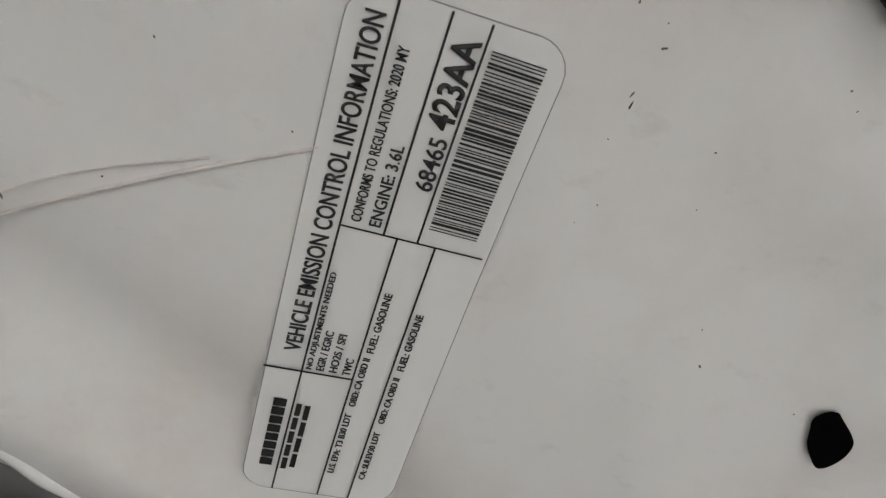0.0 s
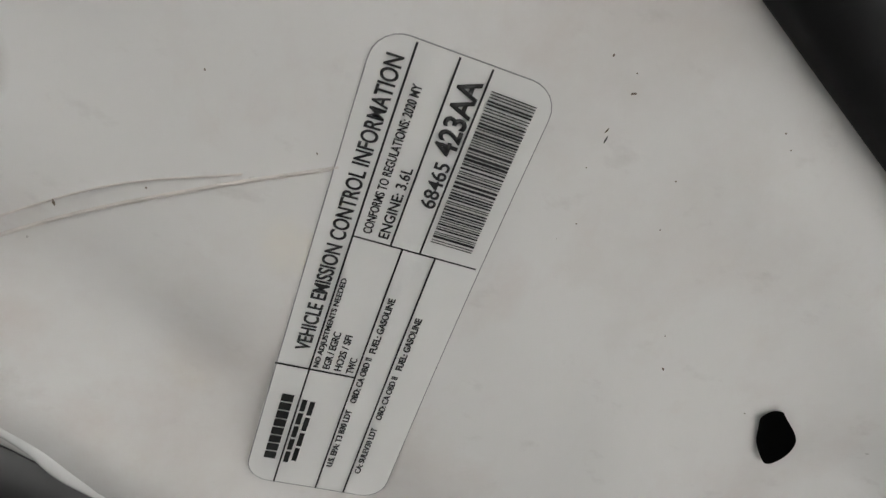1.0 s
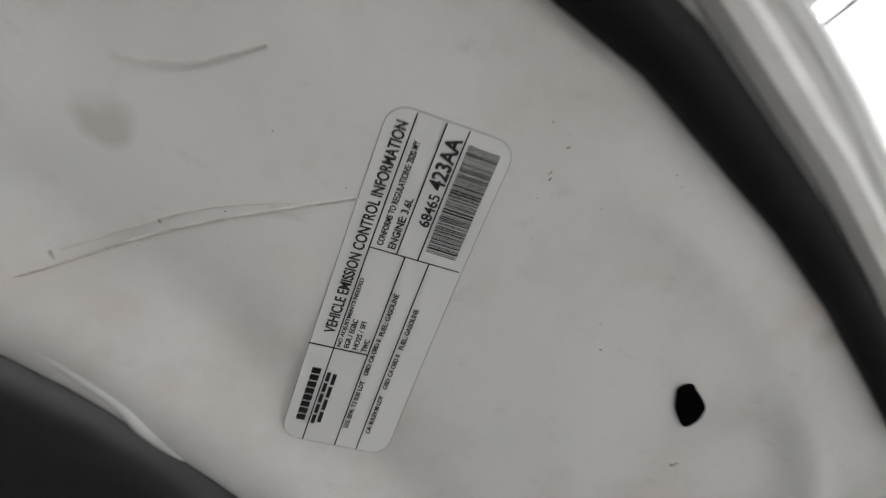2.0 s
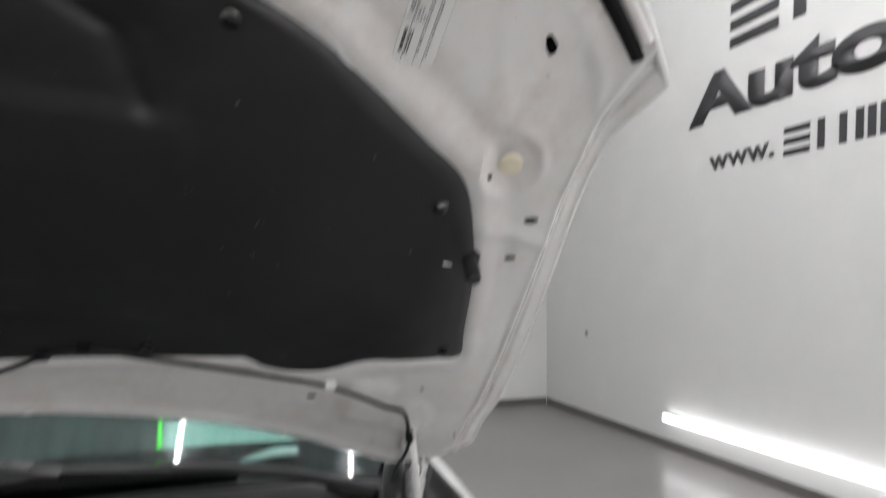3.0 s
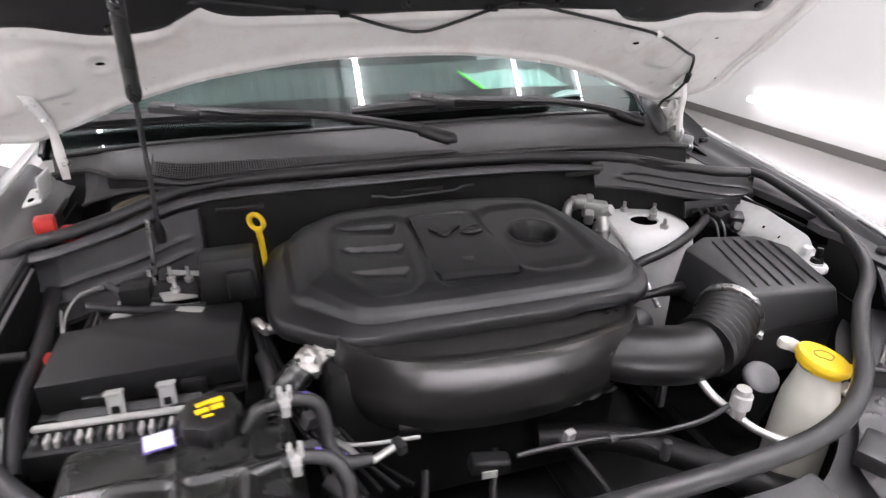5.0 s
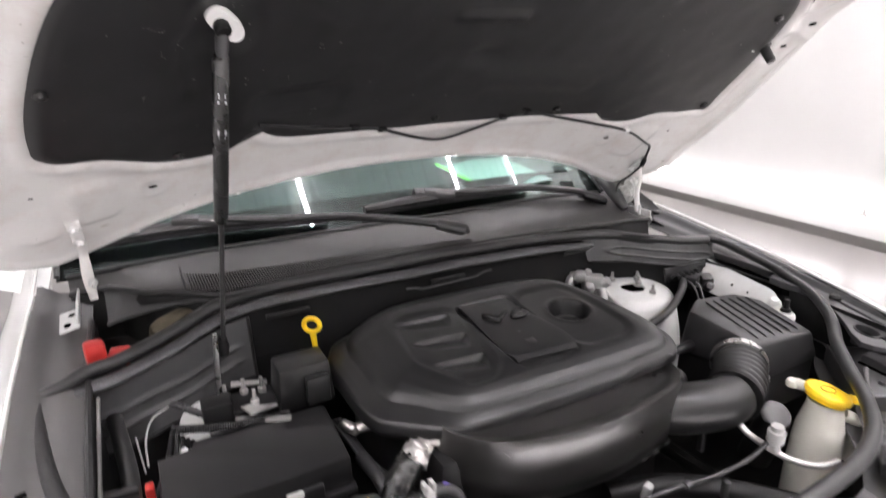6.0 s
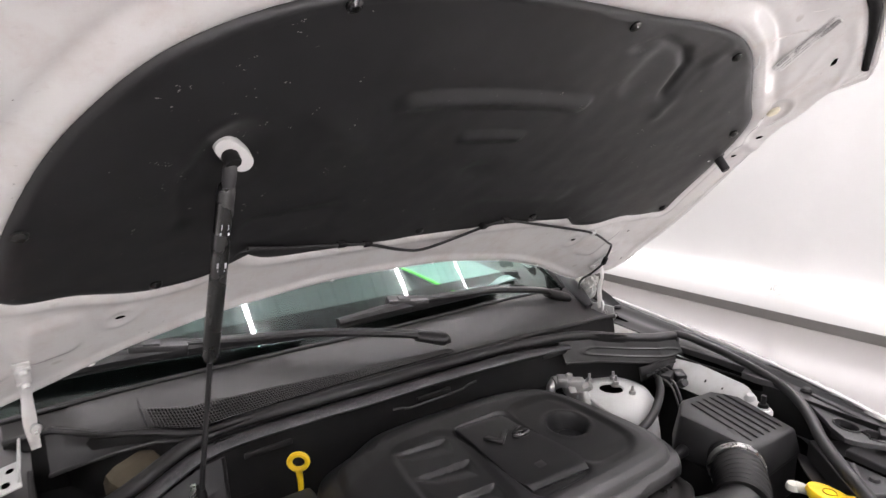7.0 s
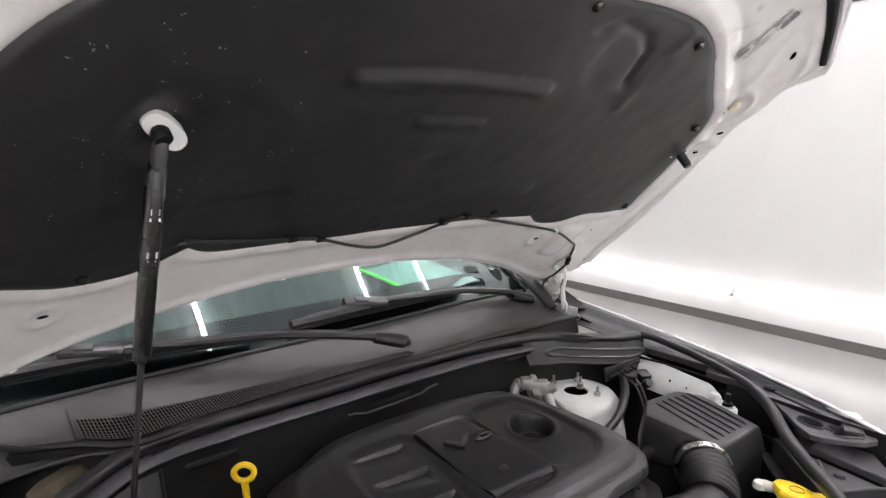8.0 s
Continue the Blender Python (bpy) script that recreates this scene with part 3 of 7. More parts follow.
# folded hem all round
loop = [hood_xy(i / 90, 0) for i in range(91)] + [hood_xy(1, j / 90) for j in range(1, 91)] + [hood_xy(1 - i / 90, 1) for i in range(1, 91)] + [hood_xy(0, 1 - j / 90) for j in range(1, 90)]
part("hem", tube([on_hood(*p, -0.003 - (curve_at(FLANGE, p[1]) if abs(p[0]) > 0.76 else 0)) for p in loop], 0.0045, 8, True), BODY, hood, "rounded white hem")

# insulation pad
cx, cy = 0.02, -0.26


HOOK = [(0.151, -0.439), (0.182, -0.455), (0.258, -0.448), (0.293, -0.428), (0.310, -0.377)]
PAD_FOLD = [(0.352, -0.470), (0.338, -0.427), (0.344, -0.343)]
STRUT_DENT = [(-0.466, -0.272), (-0.468, -0.235), (-0.460, -0.195)]


def pad_bump(x, y):
    h = 0.007 * pocket(x, y, -0.035, -0.344, 0.36, 0.020, 0.01, 0.02)
    h += 0.005 * pocket(x, y, 0.0, -0.278, 0.13, 0.016, 0.008, 0.016)
    h -= 0.010 * math.exp(-(((x - 0.03) / 0.035) ** 2 + ((y + 0.20) / 0.022) ** 2))
    a = math.radians(35)
    xr, yr = (x + 0.28) * math.cos(a) + (y + 0.305) * math.sin(a), -(x + 0.28) * math.sin(a) + (y + 0.305) * math.cos(a)
    h += 0.006 * math.exp(-((xr / 0.05) ** 2 + (yr / 0.014) ** 2))
    h -= 0.006 * pocket(x, y, -0.29, -0.13, 0.16, 0.07, 0.02, 0.025)
    h -= 0.005 * pocket(x, y, 0.27, -0.41, 0.16, 0.08, 0.03, 0.03) * 1.0
    h += 0.004 * pocket(x, y, 0.20, -0.15, 0.25, 0.04, 0.02, 0.03)
    h -= 0.016 * math.exp(-((math.hypot(x + 0.416, y + 0.292) / 0.042) ** 4)) + 0.004 * math.exp(-(((x + 0.42) / 0.07) ** 2 + ((y + 0.26) / 0.06) ** 2))
    h -= 0.006 * math.exp(-(line_distance(HOOK, x, y) / 0.008) ** 2)
    h += 0.003 * math.exp(-(line_distance(PAD_FOLD, x, y) / 0.012) ** 2)
    h -= 0.005 * math.exp(-(line_distance(STRUT_DENT, x, y) / 0.010) ** 2)
    return h + 0.004 * (noise.noise(Vector((x * 5, y * 5, 2.0)))) + 0.0012 * noise.noise(Vector((x * 24, y * 24, 5.0)))


bm = bmesh.new()
rings = []
for s, off in [(1.0, -0.006), (1.0, -0.001), (0.992, 0.003), (0.98, 0.0045)] + [(0.98 * (1 - k / 100), 0.005) for k in range(1, 100)]:
    ring = []
    for p in PAD_OUT:
        x, y = cx + (p[0] - cx) * s, cy + (p[1] - cy) * s
        ring.append(bm.verts.new(on_hood(x, y, off + (pad_bump(x, y) if s < 0.97 else 0))))
    rings.append(ring)
tip = bm.verts.new(on_hood(cx, cy, 0.005 + pad_bump(cx, cy)))
m = len(PAD_OUT)
for a, b in zip(rings, rings[1:]):
    for k in range(m):
        bm.faces.new((a[k], b[k], b[(k + 1) % m], a[(k + 1) % m]))
for k in range(m):
    bm.faces.new((rings[-1][k], tip, rings[-1][(k + 1) % m]))
bmesh.ops.recalc_face_normals(bm, faces=bm.faces)
pad = part("insulation_pad", bm, PAD, hood, "black felt insulation pad speckled with dust")
for x, y in ((0.385, -0.462), (0.612, -0.348), (0.695, -0.135), (-0.632, -0.243), (-0.479, -0.072), (0.0, -0.06), (0.29, -0.08), (-0.34, -0.462), (0.10, -0.465)):
    n = hood_normal(x, y)
    part("push_pin", lathe([(0, 0.005), (0.004, 0.0048), (0.006, 0.003), (0.009, 0.001), (0.009, -0.002), (0, -0.002)], on_hood(x, y, 0.008), n, 14), TANK, pad, "glossy black push pin")

DUST = ((-0.510, -0.379), (-0.496, -0.369), (-0.491, -0.385), (-0.481, -0.388), (-0.438, -0.406), (-0.425, -0.413), (-0.411, -0.369), (-0.430, -0.353), (-0.388, -0.334), (-0.356, -0.323), (-0.385, -0.445), (-0.385, -0.435), (-0.270, -0.319), (-0.276, -0.247), (-0.279, -0.241),
        (-0.381, -0.203), (-0.358, -0.213), (-0.317, -0.195), (-0.253, -0.110), (-0.501, -0.302), (-0.493, -0.298), (-0.492, -0.264), (-0.471, -0.271), (-0.549, -0.304), (-0.519, -0.202), (0.346, -0.312), (0.384, -0.249), (0.417, -0.243), (0.445, -0.235), (0.418, -0.283),
        (0.069, -0.361), (0.126, -0.344), (0.393, -0.182), (0.466, -0.082), (-0.331, -0.349), (-0.383, -0.383), (-0.290, -0.378), (-0.402, -0.304), (-0.314, -0.455))
rnd = random.Random(23)
LATER = []
for i, (x, y) in enumerate(DUST):
    LATER.append((x, y, rnd.uniform(0.0006, 0.0012), rnd.uniform(0, 180), i))
    for k in range(rnd.choice((1, 2, 3, 4))):
        LATER.append((x + rnd.gauss(0, 0.004), y + rnd.gauss(0, 0.004), rnd.uniform(0.0003, 0.0008), rnd.uniform(0, 180), 100 + i * 5 + k))

# holes (flat black discs laid on the panel for their shade) and plugs in the inner panel
for sx in (-1, 1):
    hx = 0.0 if sx > 0 else 0.056
    for x, y, a, b, turn in ((0.727 - hx, -0.349, 0.012, 0.007, 8), (0.726 - hx, -0.296, 0.010, 0.006, 5), (0.521, 0.0, 0.010, 0.007, 0), (0.79, 0.045, 0.010, 0.006, 20), (0.694, -0.041, 0.005, 0.004, 0), (0.654, -0.386, 0.006, 0.005, 30)):
        n = hood_normal(sx * x, y)
        bm = lathe([(0, 0.0), (0.8, 0.0), (1.0, 0.0)], (0, 0, 0), (0, 0, 1), 20)
        q = n.to_track_quat("Z", "Y").to_matrix().to_4x4()
        bmesh.ops.transform(bm, matrix=Matrix.Translation(on_hood(sx * x, y, hood_relief(sx * x, y, 0.2) + 0.0009)) @ q @ pose(0, 0, 0, 0, 0, sx * turn) @ Matrix.Diagonal((a * 0.75, b * 0.72, 1, 1)), verts=bm.verts)
        part("hole", bm, HOLE, hood, "small hole, its shade a flat black disc", smooth=False)
    x, y = sx * 0.674, -0.402
    part("plug", lathe([(0, 0.0030), (0.010, 0.0026), (0.013, 0.001), (0.014, -0.003)], on_hood(x, y, -0.002), hood_normal(x, y), 22), PLUG, hood, "yellowed round wax plug")
# square hole with rounded corners beside the sticker: a black sheet for its shade
U, V, N = Vector((0.0759, -0.7631, 0.6418)), Vector((0.9902, -0.0180, -0.1385)), -Vector((0.1172, 0.6460, 0.7543))
LAB = Vector((0.5227, -0.4621, 1.6026))
HOLE_PLAN = spline([(0.6545, -0.5095), (0.6535, -0.5120), (0.6552, -0.5143), (0.6578, -0.5152), (0.6600, -0.5142), (0.6645, -0.5119), (0.6668, -0.5098), (0.6670, -0.5066), (0.6655, -0.5036), (0.6634, -0.5020), (0.6610, -0.5026), (0.6566, -0.5060)], 5, True)
for sx in (1, -1):
    n = hood_normal(sx * 0.66, -0.5085)
    ring = [on_hood(sx * float(p[0]), float(p[1]), 0.0012) for p in HOLE_PLAN]
    bm = bmesh.new()
    bm.faces.new([bm.verts.new(q) for q in ring])
    part("hole", bm, HOLE, hood, "square hole with rounded corners, its shade a black sheet", smooth=False)


# grit, scratches and smudges that lie on the paint
def fleck(x, y, size, material, turn, off, name, parent, seed, long=1.6):
    """A small ragged scrap lying on the hood's underside."""
    rnd = random.Random(seed)
    n = hood_normal(x, y)
    q = n.to_track_quat("Z", "Y").to_matrix().to_4x4()
    mt = Matrix.Translation(on_hood(x, y, off)) @ q @ pose(0, 0, 0, 0, 0, turn)
    b = bmesh.new()
    rim = [b.verts.new(mt @ Vector((size * long * math.cos(a) * rnd.uniform(0.5, 1.1), size * math.sin(a) * rnd.uniform(0.5, 1.1), 0))) for a in (2 * math.pi * k / 9 for k in range(9))]
    top = b.verts.new(mt @ Vector((0, 0, size * 0.35)))
    for k in range(9):
        b.faces.new((rim[k], rim[(k + 1) % 9], top))
    part(name, b, material, parent)


for x, y, size, turn, i in LATER:
    fleck(x, y, size, DUSTFLECK, turn, 0.0055 + pad_bump(x, y), "dust_fleck", pad, i, 1.9)
GRIT = ((0.503, -0.539), (0.494, -0.518), (0.477, -0.512), (0.472, -0.505), (0.526, -0.531), (0.583, -0.551), (0.582, -0.544), (0.585, -0.558), (0.602, -0.548), (0.611, -0.552), (0.625, -0.559), (0.623, -0.554), (0.604, -0.539), (0.582, -0.530),
        (0.585, -0.534), (0.618, -0.520), (0.622, -0.513), (0.622, -0.487), (0.649, -0.511), (0.619, -0.563), (0.622, -0.561), (0.584, -0.561), (0.578, -0.562), (0.627, -0.552))
rnd = random.Random(11)
for i, (x, y) in enumerate(GRIT):
    big = i in (2, 5, 7, 10, 16, 17)
    fleck(x, y, rnd.uniform(0.00022, 0.00034) if big else rnd.uniform(0.00016, 0.00028), GRITTY, rnd.uniform(0, 180), 0.0008, "grit_speck", hood, i, 3.2 if big else 1.3)
fleck(0.5835, -0.5495, 0.00022, DEEP, 70, 0.0008, "grit_speck", hood, 77, 5)

for pts, r in ((((0.440, -0.4905), (0.476, -0.5085), (0.505, -0.520), (0.531, -0.5295)), 0.0007), (((0.452, -0.500), (0.485, -0.516), (0.512, -0.524)), 0.0004), (((0.462, -0.545), (0.480, -0.548), (0.498, -0.556)), 0.0005)):
    part("scrape_line", tube([on_hood(x, y, 0.0002) for x, y in pts], r, 6, smooth=6, flat=0.5), SCRATCH, hood, "faint brown scrape on the paint")

for x in (-0.56, -0.37, -0.13, 0.12, 0.33, 0.49):
    y = curve_at(REAR, abs(x)) - 0.006
    part("rim_tab", box((0.012, 0.004, 0.003), on_hood(x, y, 0.0055), 0.001, (-39, 0, 35)), WHITE, hood, "small folded tab on the rear rim")

# pressed bead beside the insulation pad
part("pressed_bead", tube([on_hood(x, y, o) for x, y, o in ((0.40, -0.497, -0.004), (0.43, -0.4815, -0.0022), (0.467, -0.4625, -0.0020), (0.479, -0.4525, -0.0022), (0.492, -0.443, -0.004))], [0.003, 0.0045, 0.0045, 0.0042, 0.003], 16, smooth=8), BODY, hood, "glossy pressed bead")

# rubber seal along the front lip
SEALX = [0.06 * k for k in range(0, 12)] + [0.69, 0.715, 0.736]
half = [(x, curve_at([(0, -0.650), (0.3, -0.634), (0.50, -0.606), (0.557, -0.596), (0.60, -0.5865), (0.65, -0.571), (0.70, -0.551), (0.735, -0.535)], x)) for x in SEALX]
line = [(-x, y) for x, y in half[:0:-1]] + half
widths = [0.0065 + 0.0055 * step(0.74, 0.50, abs(p[0])) for p in line]
part("front_seal", tube([on_hood(*p, 0.003) for p in line], widths, 12, flat=0.8), SPONGE, hood, "black rubber seal along the front lip")
part("lip_roll", tube([on_hood(x, y - 0.013 - 0.006 * step(0.74, 0.5, abs(x)), 0.001) for x, y in line], 0.0065, 8), WHITE, hood, "dusty rolled lip beyond the seal")

# rubber stop peg on the hood's side, bracket behind the gas strut's head
for sx in (1,):
    b0 = on_hood(sx * 0.672, -0.287, 0.0)
    n = hood_normal(sx * 0.672, -0.287)
    part("stop_peg", lathe([(0, -0.004), (0.018, -0.004), (0.016, 0.002), (0.0105, 0.005), (0.0095, 0.034), (0.0085, 0.037), (0, 0.0375)], b0, n, 16), RUBBER, hood, "black rubber stop peg")
    part("peg_bracket", box((0.020, 0.016, 0.003), b0 + Vector((-0.024, 0.010, -0.004)), 0.001, (39, 0, 15)), BODY, hood)

# hinges
for sx, hx in ((-1, -0.655), (1, 0.706)):
    h = thing("hood_hinge", "white painted steel hinge arm holding the open hood", "hinge", (hx, 0.05, 0.97), "hood hinges")
    t0, t1 = on_hood(hx, 0.035, 0.006), on_hood(hx, 0.095, 0.008)
    part("arm", tube([t0, Vector((0.710, 0.058, 1.118)), Vector((0.714, 0.054, 1.075)), Vector((0.721, 0.068, 1.03)), Vector((0.732, 0.070, 0.975))] if sx > 0 else [t0, t1, Vector((hx, 0.115, 1.075)), Vector((hx - 0.001, 0.12, 1.03)), Vector((hx + 0.002, 0.11, 0.985))], [0.007, 0.007, 0.006, 0.008, 0.009] if sx > 0 else [0.008, 0.010, 0.008, 0.010, 0.007], 8, smooth=5, flat=0.35), WHITE, h)
    part("flange", box((0.022, 0.085, 0.003), on_hood(hx, 0.060, 0.004), 0.001, (-39, 0, 0)), WHITE, h, "flat bolted flange")
    for dy in (0.045, 0.088):
        part("bolt", lathe([(0, 0.010), (0.006, 0.010), (0.0065, 0.004), (0.011, 0.003), (0.011, 0), (0, 0)], on_hood(hx, dy, 0.007), hood_normal(hx, dy), 8), BODY, h)
    if sx < 0:
        part("pivot", lathe([(0, 0.008), (0.007, 0.008), (0.009, 0.003), (0.009, -0.006), (0, -0.006)], (hx + 0.006, 0.108, 1.020), (0, -1, 0.2), 14), STEEL, h, "round pivot bolt")
        foot = part("foot_plate", box((0.034, 0.070, 0.004), (-0.693, 0.050, 0.975), 0.0015, (8, -12, 0)), PRIMER, h, "white foot plate with bolt holes")
        part("foot_wing", box((0.004, 0.07, 0.05), (-0.677, 0.06, 0.993), 0.0015, (0, 8, 0)), PRIMER, h)
        for dx, dy in ((-0.696, 0.030), (-0.690, 0.065)):
            part("bolt_hole", lathe([(0, 0.0), (0.006, 0.0), (0.006, -0.002)], (dx, dy, 0.9785 + (dx + 0.693) * -0.2 + (dy - 0.05) * 0.14), (-0.2, -0.14, 1), 14), HOLE, foot)
        continue
    part("lower_plate", box((0.006, 0.075, 0.060), (0.735, 0.065, 0.955), 0.003, (0, 0, 8)), PRIMER, h)
    part("hook", tube([(0.730, 0.062, 0.960), (0.733, 0.064, 0.990), (0.737, 0.078, 0.994), (0.738, 0.084, 0.980)], 0.0045, 8, smooth=5), BODY, h, "white hooked tab")
    for dy in (0.02, 0.05):
        part("bolt", lathe([(0, 0.008), (0.006, 0.008), (0.0065, 0.003), (0.010, 0.002), (0.010, 0), (0, 0)], (0.730, dy, 0.962), (-1, 0, 0.1), 8), STEEL, h)

# crumpled plastic left over the hinge, and the black pieces round it
film = thing("plastic_wrap", "crumpled white plastic wrap over the hood hinge", "plastic wrap", (0.738, 0.11, 1.0))
bm = bmesh.new()
bmesh.ops.create_icosphere(bm, subdivisions=4, radius=1.0)
for v in bm.verts:
    c = v.co.copy()
    k = 1 + 0.45 * noise.noise(c * 2.1 + Vector((3, 1, 7))) + 0.25 * noise.noise(c * 5.3) - 0.12 * abs(noise.noise(c * 9.0))
    v.co = Vector((0.737 + c.x * 0.016 * k + 0.010 * c.z, 0.118 + c.y * 0.026 * k, 1.024 + c.z * 0.036 * k))
part("wrap", bm, WRAP, film)


# sticker with its printing
sticker = thing("emission_sticker", "white emission control sticker with black printing and barcode", "label", LAB)


def lab(u, w, off=0.0):
    """Place on the sticker: u along the reading direction, w down the page, in millimetres."""
    p = LAB + U * ((1.062 * u - 1.9) / 1000) + V * ((1.095 * w + 0.85) / 1000)
    return on_hood(p.x, p.y, off)


def bar(u0, u1, w0, w1, parent, material=INK, name="bar", off=0.0011, label=""):
    k = max(1, int((u1 - u0) / 4))
    return part(name, sheet(lambda a, b: lab(u0 + (u1 - u0) * a, w0 + (w1 - w0) * b, off), k, 1), material, parent, label, smooth=False)


def page(a, b, off=0.0006):
    u = -3 + 117 * a
    r = 6
    q = max(0, r - (u + 3), r - (114 - u))
    inset = r - math.sqrt(max(0, r * r - q * q))
    return lab(u, -0.2 + inset + (35.6 - 2 * inset) * b, off)


ring = [(0.5 - 0.5 * math.cos(math.pi * k / 40)) for k in range(41)]
bm = sheet(lambda a, b: page(0.5 - 0.5 * math.cos(math.pi * a), b), 60, 10)
bmesh.ops.recalc_face_normals(bm, faces=bm.faces)
paper = part("paper", bm, STICKER, sticker, "white paper with rounded corners")
part("paper_edge", tube([page(a, 0, 0.0005) for a in ring] + [page(a, 1, 0.0005) for a in ring[::-1]], 0.00016, 6, True), LINE, sticker, "thin grey cut edge")
for u0, u1, w, t in ((-2.6, 113.4, 7.2, 0.42), (71.2, 113.4, 15.3, 0.42), (-2.6, 71.2, 17.9, 0.42), (71.2, 113.4, 21.7, 0.42), (-2.6, 71.2, 25.2, 0.42)):
    bar(u0, u1, w - t / 2, w + t / 2, sticker, name="rule")
bar(71.0, 71.4, 7.2, 34.4, sticker, name="rule")
bar(34.4, 34.9, -0.6, 17.9, sticker, name="rule")


def words(text, u0, u1, w_base, size, bold=0.012):
    width = (u1 - u0) * 1.062
    lettering(text, size / 1000 * 1.09, INK, sticker, Matrix.Identity(4), width / 1000, 0.0002, "printed_line", bold=bold, warp=lambda p: lab(u0 + p.x * 1000 / 1.062, w_base - p.y * 1000 / 1.095, 0.0009 + p.z))


for args in (("VEHICLE EMISSION CONTROL INFORMATION", 39.6, 110.0, 6.0, 3.4, 0.016), ("CONFORMS TO REGULATIONS: 2020 MY", 72.6, 106.0, 10.7, 1.9), ("ENGINE: 3.6L", 72.4, 89.2, 14.4, 2.3),
             ("68465", 82.0, 92.4, 21.1, 3.2, 0.012), ("423AA", 94.0, 110.2, 21.1, 4.6, 0.026), ("NO ADJUSTMENTS NEEDED", 35.4, 60.5, 9.4, 1.6), ("EGR / EGRC", 35.5, 46.2, 11.6, 1.7),
             ("HO2S / SFI", 35.6, 46.0, 14.3, 1.7), ("TWC", 35.4, 40.0, 17.1, 1.7), ("OBD: CA OBD II", 27.0, 41.0, 20.2, 1.5), ("FUEL: GASOLINE", 42.6, 58.2, 20.5, 1.6),
             ("OBD: CA OBD II", 23.5, 37.3, 27.6, 1.5), ("FUEL: GASOLINE", 39.5, 54.8, 27.8, 1.6), ("U.S. EPA: T3 B30 LDT", 5.4, 24.6, 20.1, 1.5), ("CA: SULEV30 LDT", 4.8, 20.6, 27.6, 1.5)):
    words(*args)
# unreadable or trade lines stand as plain bars
for u0, u1, w0, w1, k in ((5.2, 26.5, 3.0, 5.8, 8), (4.6, 25.9, 7.9, 9.1, 5), (5.4, 25.8, 9.8, 11.0, 4)):
    rnd = random.Random(int(u1 * 10 + k))
    step_u = (u1 - u0) / k
    for i in range(k):
        bar(u0 + i * step_u, u0 + (i + 0.86) * step_u, w0, w1, sticker, name="plain_bar")
rnd = random.Random(4)
u = 74.6
while u < 109.3:
    wd = rnd.choice((0.24, 0.24, 0.42, 0.6))
    bar(u, u + wd, 22.9, 32.1, sticker, name="barcode_line")
    u += wd + rnd.choice((0.22, 0.22, 0.34, 0.46))

# washer hose on the hood's underside
hose = thing("washer_hose", "thin black washer hose clipped under the hood", "hose", on_hood(0.2, -0.06))
HPTS = [on_hood(x, y, o) for x, y, o in ((-0.353, -0.11, 0.012), (-0.253, -0.08, 0.012), (-0.17, -0.062, 0.012), (-0.111, -0.049, 0.012), (-0.021, -0.015, 0.013), (0.043, -0.004, 0.013), (0.112, -0.03, 0.012), (0.165, -0.058, 0.012),
        (0.215, -0.074, 0.012), (0.31, -0.062, 0.012), (0.43, -0.05, 0.012), (0.545, -0.04, 0.012), (0.637, -0.014, 0.014), (0.676, 0.006, 0.012))] + [Vector((0.694, 0.028, 1.136)), Vector((0.699, 0.040, 1.118)), Vector((0.703, 0.085, 1.080)), Vector((0.700, 0.118, 1.055)), Vector((0.690, 0.118, 1.030)), Vector((0.684, 0.10, 0.995))]
part("hose", tube(HPTS, 0.0032, 8, smooth=6), RUBBER, hose)
for i in (2, 3, 7, 8, 11):
    part("hose_clip", box((0.018, 0.014, 0.010), HPTS[i] + hood_normal(0, 0) * -0.003, 0.002, (39, 0, 10)), DEEP if i != 11 else BODY, hose, "small hose clip")
part("connector", tube([HPTS[14], HPTS[15]], 0.0068, 10), DEEP, hose, "black hose connector")

# gas strut
hn = hood_normal(-0.42, -0.29)
B, E, T = Vector((-0.460, -0.146, 0.955)), Vector((-0.441, -0.205, 1.196)), Vector((-0.419, -0.291, 1.467))
strut = thing("gas_strut", "black gas strut propping the hood open", "gas strut", B)
d = (T - E).normalized()
part("rod", tube([B, E], 0.004, 10), RUBBER, strut, "thin black rod")
part("cylinder", tube([E - d * 0.01, E - d * 0.004, E, T - d * 0.045, T - d * 0.04, T - d * 0.035], [0.008, 0.0105, 0.011, 0.011, 0.010, 0.007], 18), TANK, strut, "black pressure cylinder")
part("socket", lathe([(0, -0.020), (0.0075, -0.020), (0.0085, -0.010), (0.0085, 0.004), (0.007, 0.010), (0, 0.011)], T + hn * 0.005 - d * 0.016, d, 14), GREYPLASTIC, strut)
part("ball_head", lathe([(0, -0.010), (0.008, -0.010), (0.0105, -0.005), (0.0105, 0.006), (0.009, 0.008), (0, 0.0085)], T + hn * 0.006, hn, 18), DEEP, strut, "black ball socket head")
part("lower_socket", lathe([(0, -0.018), (0.008, -0.018), (0.010, 0.0), (0.006, 0.018), (0, 0.018)], B, (0, 0, 1), 12), DEEP, strut)
hn = hood_normal(-0.42, -0.29)
mid, ea, eb = Vector((-0.4137, -0.2908, 1.467)) + hn * 0.001, Vector((0.0228, 0.0, -0.0053)), Vector((-0.0090, -0.0123, 0.0199))
bm = bmesh.new()
edge = [mid + ea * math.copysign(abs(math.cos(a)) ** 1.25, math.cos(a)) + eb * math.copysign(abs(math.sin(a)) ** 1.25, math.sin(a)) for a in np.linspace(0, 2 * math.pi, 41)[:-1]]
